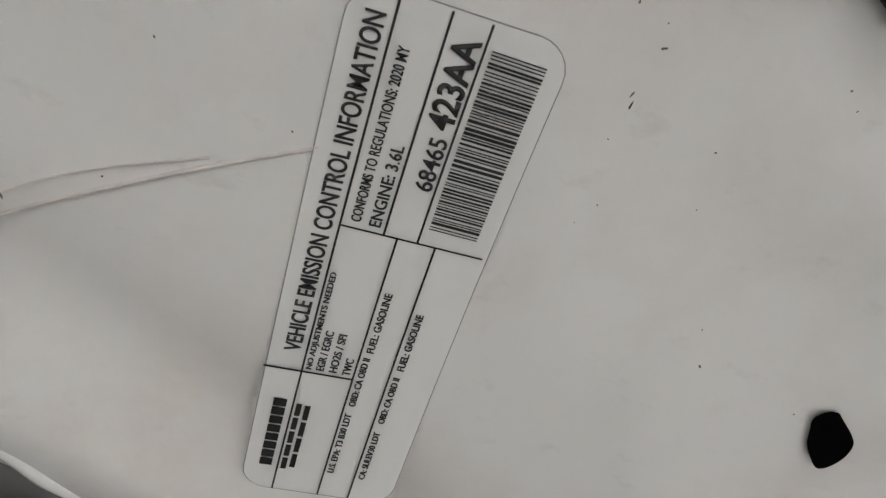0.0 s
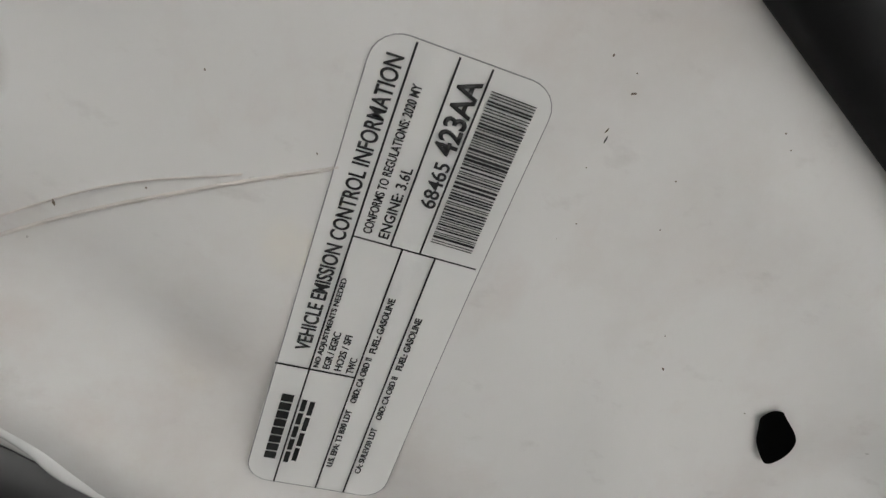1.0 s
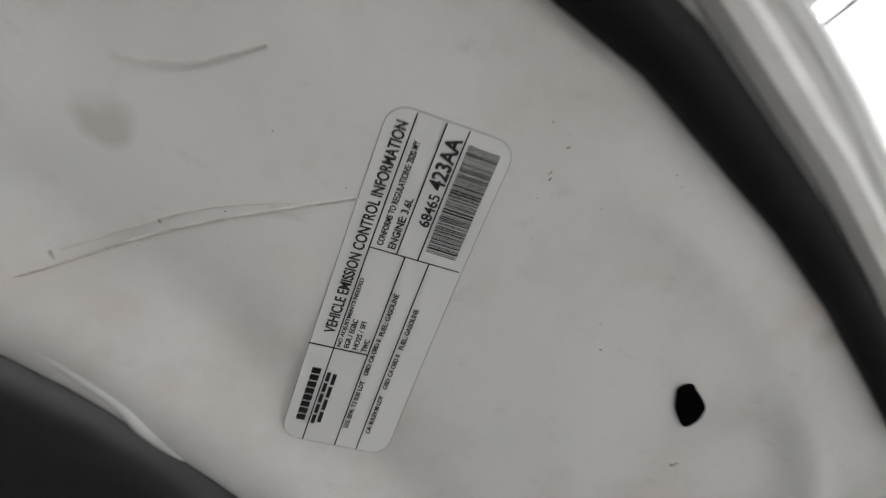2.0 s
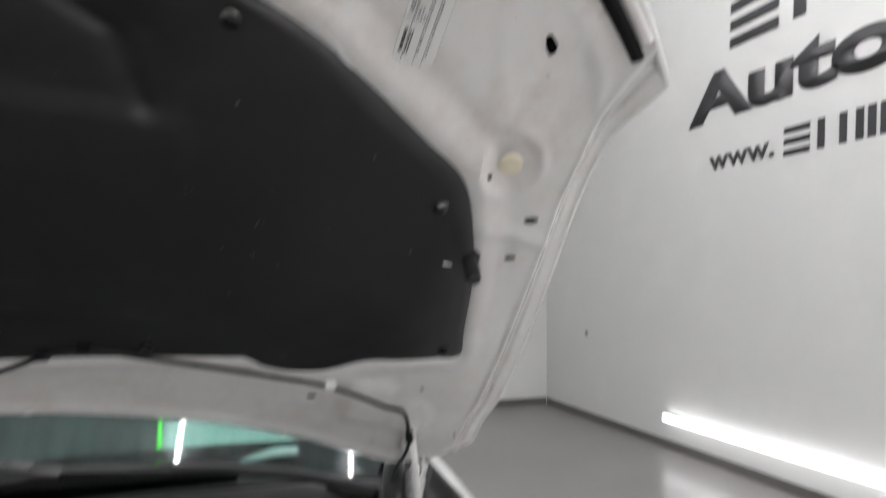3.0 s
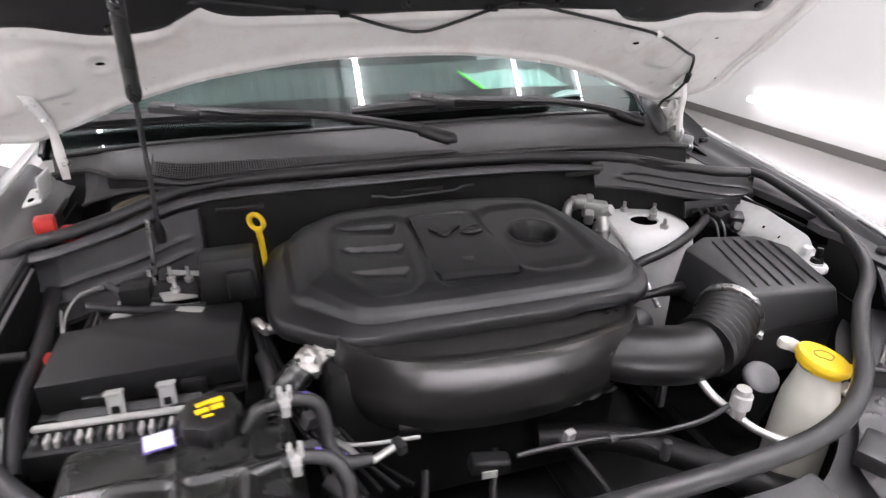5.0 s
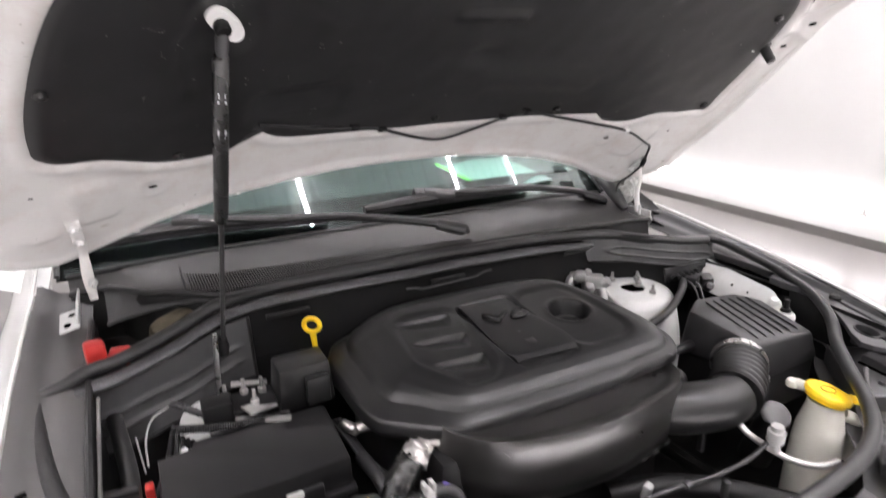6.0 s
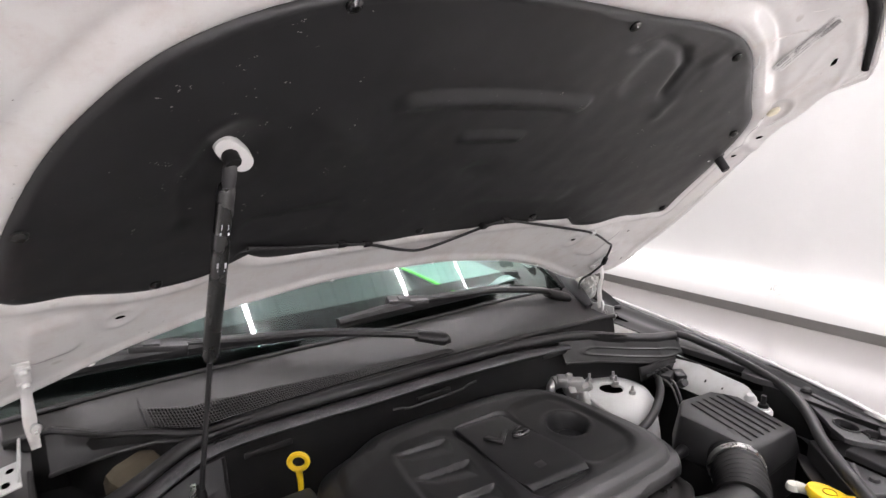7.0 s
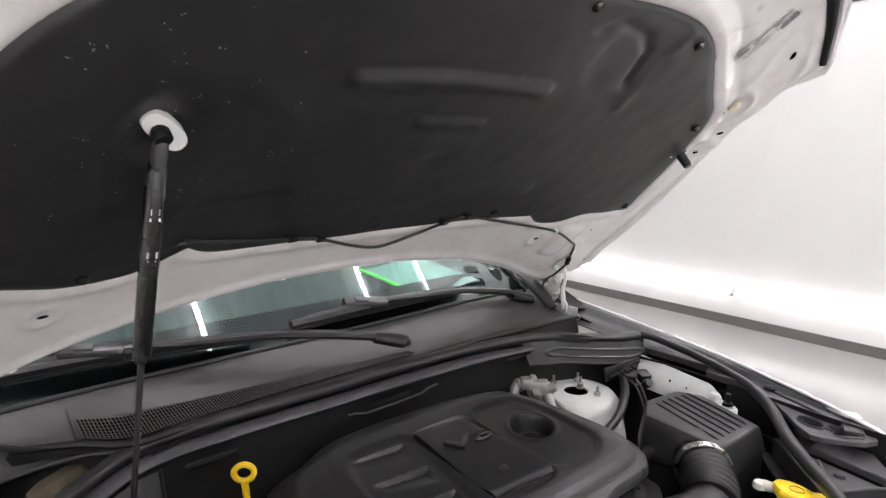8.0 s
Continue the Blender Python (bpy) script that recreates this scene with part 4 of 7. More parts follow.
lo, hi = [bm.verts.new(q - hn * 0.010) for q in edge], [bm.verts.new(mid + (q - mid) * 0.97 + hn * 0.001) for q in edge]
md = [bm.verts.new(q - hn * 0.001) for q in edge]
for a, b in ((lo, md), (md, hi)):
    for k in range(40):
        bm.faces.new((a[k], a[(k + 1) % 40], b[(k + 1) % 40], b[k]))
bm.faces.new(hi)
bmesh.ops.recalc_face_normals(bm, faces=bm.faces)
part("upper_plate", bm, BODY, strut, "white mounting plate")
side = d.cross(Vector((0, 1, 0))).normalized()
fwd = d.cross(side).normalized()
for i, (a, h, wdt) in enumerate(((0.086, 0.008, 0.0045), (0.097, 0.004, 0.006), (0.104, 0.030, 0.0022), (0.139, 0.008, 0.006), (0.149, 0.003, 0.0045))):
    c = T - d * a
    b2 = bmesh.new()
    f = -fwd if fwd.y > 0 else fwd
    b2.faces.new([b2.verts.new(c + side * sx * wdt + f * 0.0102 - d * sz) for sx, sz in ((-1, 0), (1, 0), (1, h), (-1, h))])
    part("print_bar", b2, PALEINK, strut, "pale printed marking", smooth=False)
post = single("strut_post", tube([B + Vector((-0.02, -0.02, -0.10)), B + Vector((-0.012, -0.012, 0.03))], 0.004, 10), STEEL, "slim steel post beside the gas strut foot", "post")

# ---------------------------------------------------------------- the car's front end
FENDER = [(-0.95, 0.50, 0.83), (-0.88, 0.60, 0.86), (-0.80, 0.675, 0.885), (-0.70, 0.715, 0.905), (-0.55, 0.752, 0.925), (-0.35, 0.785, 0.945), (-0.15, 0.808, 0.960), (0.05, 0.825, 0.975), (0.25, 0.838, 0.99), (0.6, 0.85, 1.01), (1.1, 0.86, 1.03)]


def fender_edge(y, sx=1):
    """Inner edge of a fender, as distance from the middle and height; one side stands closer in."""
    near = 0.0 if sx > 0 else min(0.075, max(0.0, 0.010 + 0.09 * (y + 0.52)))
    return curve_at([(a, b) for a, b, _ in FENDER], y) - near, curve_at([(a, c) for a, _, c in FENDER], y)


for sx in (-1, 1):
    f = thing("fender", "glossy white car fender beside the engine bay", "fender", (sx * 0.9, -0.3, 0.4), "front fenders")

    def skin(u, v, sx=sx):
        y = -0.95 + 2.05 * u
        ex, ez = fender_edge(y, sx)
        a = v * 1.45
        out = 0.052 * math.sin(min(a, 1.45)) ** 0.8 + 0.02 * v
        drop = 0.0 if v < 0.02 else 0.10 * (1 - math.cos(min(a, 1.4))) + max(0, v - 0.45) * 0.9
        return (sx * (ex + out), y, ez - drop)
    bm = sheet(skin, 40, 24, 0.0)
    bmesh.ops.solidify(bm, geom=bm.faces[:], thickness=0.002)
    bmesh.ops.recalc_face_normals(bm, faces=bm.faces)
    part("skin", bm, BODY, f, "curved white outer skin")
    part("edge_fold", tube([(sx * fender_edge(a, sx)[0], a, c - 0.001) for a, b, c in FENDER], 0.0035, 8, smooth=4), BODY, f)

    # flange between the fender and the bay's seal
    ap = thing("fender_apron", "dark grey plastic and metal apron inside the fender", "apron", (sx * 0.74, -0.3, 0.9), "fender aprons")

    def shelf(u, v, sx=sx):
        y = -0.62 + 0.86 * u
        ex, ez = fender_edge(y, sx)
        inner_x = (0.735 if sx > 0 else 0.668) - 0.02 * step(-0.35, -0.70, y)
        x = ex - 0.004 + (inner_x - ex) * v
        return (sx * x, y, ez - 0.006 - (0.014 if sx > 0 else 0.022) * step(0.05, 0.4, v) - 0.012 * step(0.6, 1, v))
    bm = sheet(shelf, 40, 12, 0.003)
    bmesh.ops.recalc_face_normals(bm, faces=bm.faces)
    part("shelf", bm, GREYPLASTIC if sx > 0 else APRON, ap, "dusty grey plastic shelf")

    def drop_wall(u, v, sx=sx):
        y = -0.80 + 1.0 * u
        inner_x = (0.70 if sx > 0 else 0.668) - 0.02 * step(-0.35, -0.70, y)
        return (sx * (inner_x + 0.03 * v * math.sin(6 * u)), y, 0.915 - 0.55 * v)
    bm = sheet(drop_wall, 24, 10, 0.003)
    bmesh.ops.recalc_face_normals(bm, faces=bm.faces)
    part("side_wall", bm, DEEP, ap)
    for y in (-0.50, -0.36, -0.16, 0.06) if sx > 0 else ():
        ex, ez = fender_edge(y, sx)
        part("push_pin", lathe([(0, 0.006), (0.008, 0.005), (0.012, 0.001), (0.012, -0.003), (0, -0.003)], (sx * (ex - 0.026), y, ez - 0.012), (0, 0, 1), 14), DEEP, ap)
    if sx < 0:
        part("rail_bar", tube([(-0.668, 0.12, 0.940), (-0.666, -0.15, 0.932), (-0.660, -0.44, 0.915)], 0.0055, 8, smooth=4), RUBBER, ap, "black rail bar")
        part("bright_edge", tube([(-0.655, -0.16, 0.92), (-0.652, -0.43, 0.90)], 0.003, 6), ALU, ap)
        for x, y, r, dz in ((-0.742, -0.38, 20, 0.010), (-0.704, -0.471, 30, 0.026), (-0.764, 0.031, 5, 0.011)):
            # black block laid on the shelf for the shade inside the slot
            part("slot", box((0.034, 0.010, 0.003), (x, y, fender_edge(y)[1] - dz), 0.001, (0, 0, r)), HOLE, ap, "dark bean-shaped slot")
        part("drain_hose", tube([(-0.641, -0.15, 0.87), (-0.632, -0.22, 0.865), (-0.624, -0.30, 0.855), (-0.621, -0.42, 0.84), (-0.604, -0.52, 0.81)], 0.0125, 12, smooth=6), RUBBER, ap, "black drain hose")
        part("metal_corner", lathe([(0, 0.02), (0.018, 0.017), (0.026, 0.0), (0.028, -0.03), (0, -0.03)], (-0.650, -0.420, 0.800), (0, 0, 1), 18), PRIMER, ap, "white painted metal corner")
        part("cross_pin", tube([(-0.655, -0.37, 0.89), (-0.61, -0.372, 0.888)], 0.007, 10), DEEP, ap)
    else:
        part("inner_ledge", plate([(0.731, -0.168), (0.775, -0.168), (0.768, -0.26), (0.745, -0.36), (0.722, -0.445), (0.700, -0.452), (0.690, -0.410), (0.697, -0.374), (0.731, -0.365)], (), 0.915, 0.929), GREYPLASTIC, ap, "grey ledge with a notch", smooth=False)
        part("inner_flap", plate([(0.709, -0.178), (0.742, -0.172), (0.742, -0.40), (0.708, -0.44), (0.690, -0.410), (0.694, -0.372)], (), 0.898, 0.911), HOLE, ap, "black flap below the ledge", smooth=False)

# floor of the engine bay, so that its depth closes
def tray(u, v):
    return ((u - 0.5) * 1.5, -1.0 + 1.05 * v, 0.52 + 0.05 * noise.noise(Vector((u * 9, v * 7, 1))))


bm = sheet(tray, 40, 30, 0.004)
under = thing("bay_undertray", "dark undertray at the bottom of the engine bay", "undertray", (0, -0.5, 0.5))
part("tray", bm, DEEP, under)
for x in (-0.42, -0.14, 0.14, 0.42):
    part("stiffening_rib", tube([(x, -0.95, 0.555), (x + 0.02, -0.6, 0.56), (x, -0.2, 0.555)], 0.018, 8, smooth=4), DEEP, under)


def firewall_at(u, v):
    x = (u - 0.5) * 1.44
    y = -0.055 + 0.04 * (x / 0.7) ** 2 - (0.14 if x > 0 else 0.05) * step(0.35, 0.72, abs(x)) - 0.02 * math.sin(v * 3.1)
    return (x, y + 0.015 * v, 0.985 - 0.45 * v - 0.03 * step(0.5, 0.72, abs(x)) - 0.09 * (1 - v) * step(-0.40, -0.50, x))


fw = thing("firewall", "black padded firewall panel behind the engine", "firewall", (0, -0.05, 0.6))
bm = sheet(firewall_at, 60, 24, 0.004)
bmesh.ops.recalc_face_normals(bm, faces=bm.faces)
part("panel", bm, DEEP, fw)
for x0 in (-0.33, 0.02, 0.38):
    part("pressed_tab", box((0.085, 0.006, 0.010), (x0, -0.078, 0.958), 0.002), PLASTIC, fw, "small pressed tab")
part("grab_ledge", tube([(-0.085, -0.088, 0.959), (-0.066, -0.09, 0.958), (-0.050, -0.091, 0.953), (-0.03, -0.091, 0.953), (0.075, -0.091, 0.955), (0.090, -0.090, 0.957), (0.100, -0.090, 0.961), (0.125, -0.088, 0.962)], 0.0024, 8, smooth=4), GREYPLASTIC, fw, "thin pressed edge")
# seal round the bay
sealing = thing("bay_seal", "thick black rubber seal running round the engine bay", "seal", (0, -0.4, 0.9))
back = [(-0.738, -0.135, 0.930), (-0.70, -0.126, 0.938), (-0.669, -0.110, 0.945), (-0.627, -0.108, 0.951), (-0.583, -0.090, 0.957), (-0.535, -0.068, 0.964), (-0.484, -0.044, 0.976), (-0.437, -0.028, 0.986), (-0.37, -0.026, 0.995), (-0.25, -0.038, 1.002), (-0.10, -0.045, 1.003), (0.05, -0.046, 1.003), (0.25, -0.05, 0.998), (0.42, -0.062, 0.988), (0.50, -0.078, 0.98), (0.58, -0.115, 0.968), (0.66, -0.158, 0.961), (0.728, -0.175, 0.957)]
part("rear_run", tube(back, 0.0130, 12, smooth=6, flat=0.85), RUBBER, sealing, "rubber bulb along the cowl")


def baffle_wall(u, v):
    """Curved wall that hangs from the seal at one corner, with two moulded ribs."""
    x = -0.728 + 0.325 * u
    y, z = curve_at([(p[0], p[1]) for p in back], x), curve_at([(p[0], p[2]) for p in back], x)
    rib = math.exp(-((v - 0.42) / 0.035) ** 2) + math.exp(-((v - 0.66) / 0.035) ** 2)
    return (x, y - 0.014 - 0.022 * step(0.35, 0.75, u) - 0.022 * v - 0.007 * rib * step(0.03, 0.12, u) * step(0.97, 0.85, u), z - 0.030 - 0.115 * v)


wing = thing("baffle_panel", "black ribbed plastic baffle at the corner of the engine bay", "baffle", (-0.58, -0.10, 0.85), "corner baffles")
part("panel", sheet(baffle_wall, 60, 50), GREYPLASTIC, wing)
part("end_edge", tube([baffle_wall(1.0, k / 6) for k in range(7)], 0.003, 8), PLASTIC, wing)
part("lower_edge", tube([baffle_wall(k / 20, 1.0) for k in range(21)], 0.004, 8), PLASTIC, wing)


def corner_wall(u, v):
    """The wall at the other corner, with one looped rib."""
    x = 0.405 + 0.323 * u
    y, z = curve_at([(p[0], p[1]) for p in back], x), curve_at([(p[0], p[2]) for p in back], x)
    loop = math.exp(-((pocket(u, v, 0.58, 0.52, 0.78, 0.36, 0.16, 0.20) - 0.5) / 0.22) ** 2)
    return (x, y - 0.005 - 0.007 * step(0, 0.2, u) - 0.026 * v - 0.003 * loop, z - 0.008 - 0.050 * v)


other = thing("baffle_panel", "black ribbed plastic baffle at the corner of the engine bay", "baffle", (0.58, -0.10, 0.85), "corner baffles")
part("panel", sheet(corner_wall, 80, 50), PLASTIC, other)
part("lower_edge", tube([corner_wall(k / 20, 1.0) for k in range(21)], 0.003, 8), PLASTIC, other)
part("lower_panel", box((0.145, 0.006, 0.034), (0.636, -0.198, 0.896), 0.002, (-14, 0, -4)), PLASTIC, other, "plain lower panel")
part("end_post", tapered((0.020, 0.022), (0.016, 0.018), 0.050, (0.728, -0.180, 0.903), 0.004), PLASTIC, other, "upright black end post")
part("rear_lip", tube([(x, y - 0.024, z - 0.018) for x, y, z in back[:14]], [0.0165] * 13 + [0.010], 10, smooth=6, flat=0.5), SCUFFED, sealing, "scuffed grey flange under the bulb")
RIGHT = [(0.734, -0.172, 0.960), (0.748, -0.205, 0.956), (0.743, -0.255, 0.952), (0.728, -0.330, 0.947), (0.714, -0.409, 0.936), (0.702, -0.468, 0.922), (0.684, -0.512, 0.905), (0.650, -0.548, 0.894), (0.588, -0.592, 0.889), (0.509, -0.659, 0.887), (0.441, -0.721, 0.887), (0.366, -0.770, 0.886), (0.285, -0.797, 0.885), (0.17, -0.808, 0.884), (0.0, -0.812, 0.884)]
part("side_run", tube(RIGHT, [0.0095] * 5 + [0.0105, 0.0115] + [0.0120] * 8, 12, smooth=6), RUBBER, sealing, "round rubber bulb")
LEFTRUN = [(-0.738, -0.115, 0.930), (-0.733, -0.186, 0.926), (-0.720, -0.270, 0.920), (-0.701, -0.362, 0.913), (-0.673, -0.446, 0.906), (-0.640, -0.512, 0.898), (-0.590, -0.585, 0.892), (-0.515, -0.665, 0.888), (-0.39, -0.752, 0.886), (-0.22, -0.800, 0.884), (0.0, -0.812, 0.884)]
part("side_run", tube(LEFTRUN, 0.0120, 12, smooth=6), RUBBER, sealing, "round rubber bulb")

# upper radiator panel, in front of and beside the front run of the seal
panel = thing("radiator_support", "grey plastic cover over the radiator support", "radiator support", (0, -0.95, 0.85))


def rad(u, v):
    s = 2 * u - 1
    x = s * 0.66
    y_in = -0.822 + 0.30 * step(0.30, 1.0, abs(s)) * abs(s)
    y_out = -1.04 + 0.26 * abs(s) ** 3
    y = y_in + (y_out - y_in) * v
    z = 0.852 - 0.050 * step(0.41, 0.45, abs(s)) - 0.02 * v + 0.004 * pocket(u, v, 0.25, 0.5, 0.2, 0.5, 0.1, 0.05) + 0.004 * pocket(u, v, 0.75, 0.5, 0.2, 0.5, 0.1, 0.05)
    return (x, y, z)


bm = sheet(rad, 90, 20, 0.004)
bmesh.ops.recalc_face_normals(bm, faces=bm.faces)
part("cover", bm, GREYPLASTIC, panel, "dusty dark grey plastic cover")
for x, y, r in ((0.39, -0.865, 0.016), (-0.40, -0.86, 0.02)):
    part("boss", lathe([(0, 0.001), (r * 0.6, 0.001), (r * 0.85, 0.0025), (r, 0.0025), (r * 1.06, 0.0), (r * 1.12, -0.006)], (x, y, 0.848), (0, 0, 1), 22), GREYPLASTIC, panel, "round moulded boss")
for sx in (-1, 1):
    hl = thing("headlamp_bracket", "grey plastic headlamp carrier with ribs and openings beside the bay", "bracket", (sx * 0.64, -0.62, 0.85), "headlamp carriers")

    SEALLINE = [(-0.95, 0.30), (-0.80, 0.36), (-0.77, 0.40), (-0.715, 0.462), (-0.648, 0.548), (-0.585, 0.632), (-0.52, 0.686), (-0.45, 0.703), (-0.40, 0.708)]
    UPPER = [(0.722, -0.38), (0.713, -0.45), (0.693, -0.52), (0.655, -0.567), (0.628, -0.592), (0.602, -0.625), (0.606, -0.645), (0.622, -0.672), (0.648, -0.705), (0.672, -0.716), (0.72, -0.695), (0.80, -0.56), (0.82, -0.38)]
    RECESS = [(0.640, -0.55), (0.557, -0.630), (0.498, -0.686), (0.585, -0.746), (0.640, -0.800), (0.76, -0.70), (0.70, -0.60)]
    FLAP = [(0.624, -0.622), (0.655, -0.622), (0.700, -0.700), (0.610, -0.764), (0.592, -0.790)]

    OVAL = [(0.655 + 0.017 * math.cos(a) + 0.006 * math.sin(a), -0.608 + 0.024 * math.sin(a)) for a in np.linspace(0, 2 * math.pi, 25)[:-1]]
    SLOT = [(0.634, -0.655), (0.636, -0.668), (0.655, -0.690), (0.668, -0.690), (0.676, -0.670), (0.664, -0.638), (0.652, -0.634), (0.644, -0.650)]
    GROOVE = [(0.731, -0.490), (0.739, -0.492), (0.699, -0.660), (0.690, -0.662)]

    def carrier(u, v, sx=sx):
        y = -0.93 + 0.55 * u
        ex, ez = fender_edge(y)
        x_in = curve_at(SEALLINE, y)
        x = x_in + (max(x_in + 0.02, ex - 0.012) - x_in) * v
        z = 0.826
        for bx, by, br in ((0.440, -0.766, 0.030), (0.466, -0.792, 0.014), (0.513, -0.779, 0.013), (0.490, -0.727, 0.012)):
            q = math.hypot(x - bx, y - by)
            z += 0.0035 * math.exp(-((q - br) / 0.003) ** 2) + (0.004 * step(br * 0.65, br * 0.40, q) if br < 0.02 else 0)
        return (sx * x, y, min(z, ez - 0.008))
    part("deck", sheet(carrier, 170, 90, 0.0), GREYPLASTIC, hl, "dark grey moulded lower deck with bosses")
    bm = plate(UPPER, (OVAL, SLOT, GROOVE), 0.893, 0.903, sx)
    for v in bm.verts:
        v.co.z += 0.016 * step(-0.60, -0.42, v.co.y)
    part("upper_plate", bm, GREYPLASTIC, hl, "dark grey plate with oval hole and slots", smooth=False)
    for hole in (OVAL, SLOT):
        bm = plate([(0.648 + (x - 0.648) * 1.14, -0.63 + (y + 0.63) * 1.14) for x, y in hole] if hole is SLOT else [(0.655 + (x - 0.655) * 1.14, -0.608 + (y + 0.608) * 1.14) for x, y in hole], (hole,), 0.900, 0.9065, sx)
        part("hole_rim", bm, GREYPLASTIC, hl, "raised rim round a hole", smooth=False)
    part("recess_plate", plate(RECESS, (), 0.815, 0.853, sx, 0.003), GREYPLASTIC, hl, "stepped dark grey plate", smooth=False)
    part("flap", plate(FLAP, (), 0.850, 0.869, sx, 0.003), GREYPLASTIC, hl, "raised angular flap", smooth=False)
    # black strip on the solid plate, drawn for the shade of a gap
    part("groove", tube([(sx * x, y, 0.8545) for x, y in ((0.618, -0.622), (0.606, -0.70), (0.588, -0.792))], 0.0028, 6), HOLE, hl, "black strip for the shade in the gap beside the flap")
    part("rim_bead", tube([(sx * x, y, 0.854) for x, y in ((0.502, -0.690), (0.545, -0.718), (0.585, -0.744), (0.636, -0.794))], 0.0035, 8), GREYPLASTIC, hl, "rounded edge of the step")
    part("boss", lathe([(0, 0.007), (0.008, 0.006), (0.010, 0.0), (0.015, -0.0005), (0.016, -0.004)], (sx * 0.577, -0.687, 0.8535), (0, 0, 1), 18), GREYPLASTIC, hl)
    part("ball_stud", lathe([(0, 0.010), (0.010, 0.008), (0.014, 0.0), (0.014, -0.01)], (sx * 0.655, -0.598, 0.884), (0, 0, 1), 16), GREYPLASTIC, hl)
    part("latch_block", box((0.042, 0.034, 0.018), (sx * 0.676, -0.674, 0.903), 0.003, (0, 0, 24 * sx)), PLASTIC, hl, "black latch block")
    part("bracket_strip", tube([(sx * 0.520, -0.690, 0.858), (sx * 0.556, -0.668, 0.860), (sx * 0.592, -0.647, 0.861)], [0.0028, 0.0034, 0.0045], 8), APRON, hl, "pale metal strip")
    part("adjuster_bar", box((0.014, 0.225, 0.008), (sx * 0.640, -0.761, 0.872), 0.003, (0, 0, -58.5 * sx)), APRON, hl, "grey adjuster bar with holes")
    part("adjuster_rib", box((0.005, 0.215, 0.008), (sx * 0.651, -0.779, 0.868), 0.002, (0, 0, -58.5 * sx)), GREYPLASTIC, hl, "thin rib beside the bar")
    for q in (0.12, 0.3, 0.55, 0.8):
        part("bar_hole", box((0.006, 0.011, 0.004), (sx * (0.725 - 0.174 * q), -0.709 - 0.107 * q, 0.8755), 0.001, (0, 0, -60 * sx)), HOLE, hl)
    part("rubber_block", box((0.058, 0.036, 0.024), (sx * 0.388, -0.800, 0.836), 0.004, (0, 0, 28 * sx)), RUBBER, hl, "black rubber block")
    part("fender_tab", prism([(sx * 0.735, -0.61), (sx * 0.722, -0.650), (sx * 0.732, -0.676), (sx * 0.752, -0.66)][::-sx], 0.908, 0.912, 0.0), BODY, hl, "white metal tab")

# cowl panel under the windscreen
def glass_y(x):
    return 0.125 + 0.16 * x * x


def cowl_front(x):
    """The cowl's front edge: it swings back round the drain well at one end."""
    if x > -0.40:
        return -0.03 + 0.03 * step(0.45, 0.7, abs(x))
    return curve_at([(-0.70, 0.21), (-0.612, 0.17), (-0.58, 0.10), (-0.54, 0.070), (-0.51, 0.05), (-0.486, 0.03), (-0.45, -0.012), (-0.425, -0.03), (-0.40, -0.03)], x)


def cowl_at(u, v):
    x = (u - 0.5) * 1.40
    y1 = glass_y(x) + 0.012
    y0 = min(cowl_front(x), y1 - 0.02)
    y = y0 + (y1 - y0) * v
    z = 1.008 + 0.030 * step(0, 0.9, v) - 0.02 * math.sin(math.pi * min(1, v * 1.1)) * 0.4 - 0.035 * (abs(x) / 0.7) ** 3
    return (x, y, z)


cowl = thing("windscreen_cowl", "dusty grey plastic cowl below the windscreen", "cowl", (0, 0.03, 1.0))
bm = sheet(cowl_at, 80, 14, 0.004)
bmesh.ops.recalc_face_normals(bm, faces=bm.faces)
part("panel", bm, DUSTY, cowl)
part("front_edge", tube([Vector(cowl_at(i / 40, 0)) + Vector((0, -0.004, 0)) for i in range(41)], 0.006, 8), PLASTIC, cowl)
part("glass_lip", tube([Vector(cowl_at(i / 40, 1)) + Vector((0, -0.008, 0.003)) for i in range(41)], 0.005, 8), RUBBER, cowl)
# vent grille: a black sheet stands for the shade inside, under fine slats both ways
def vent(u, v, up=0.0):
    """Place on the vent field, which narrows towards the middle of the car."""
    x = -0.486 + 0.60 * u
    p = Vector(cowl_at(x / 1.40 + 0.5, 0.04 + 0.42 * v * (1 - 0.72 * u)))
    return p + Vector((0, 0, 0.005 + up))


part("grille_bed", sheet(lambda u, v: vent(u, v), 30, 4), HOLE, cowl, "black sheet for the shade inside the vent")
bm = bmesh.new()
for r in range(8):
    tube([vent(c / 20, r / 7, 0.002) for c in range(21)], 0.0007, 4, bm=bm)
for c in range(121):
    tube([vent(c / 120, 0, 0.0025), vent(c / 120 - 0.004, 1, 0.0025)], 0.0009, 4, bm=bm)
part("grille_slats", bm, APRON, cowl, "fine grey plastic grille slats")
part("seam", tube([cowl_at(0.5 - 0.495 / 1.4, v) for v in (0.05, 0.3, 0.6, 0.97)], 0.0022, 6), PLASTIC, cowl)
# drain channel and opening at the outer end
LIP = [(-0.640, 0.12, 0.925), (-0.62, 0.10, 0.938), (-0.586, 0.075, 0.953), (-0.542, 0.050, 0.968), (-0.486, 0.022, 0.980), (-0.455, -0.005, 0.984), (-0.43, -0.032, 0.988)]


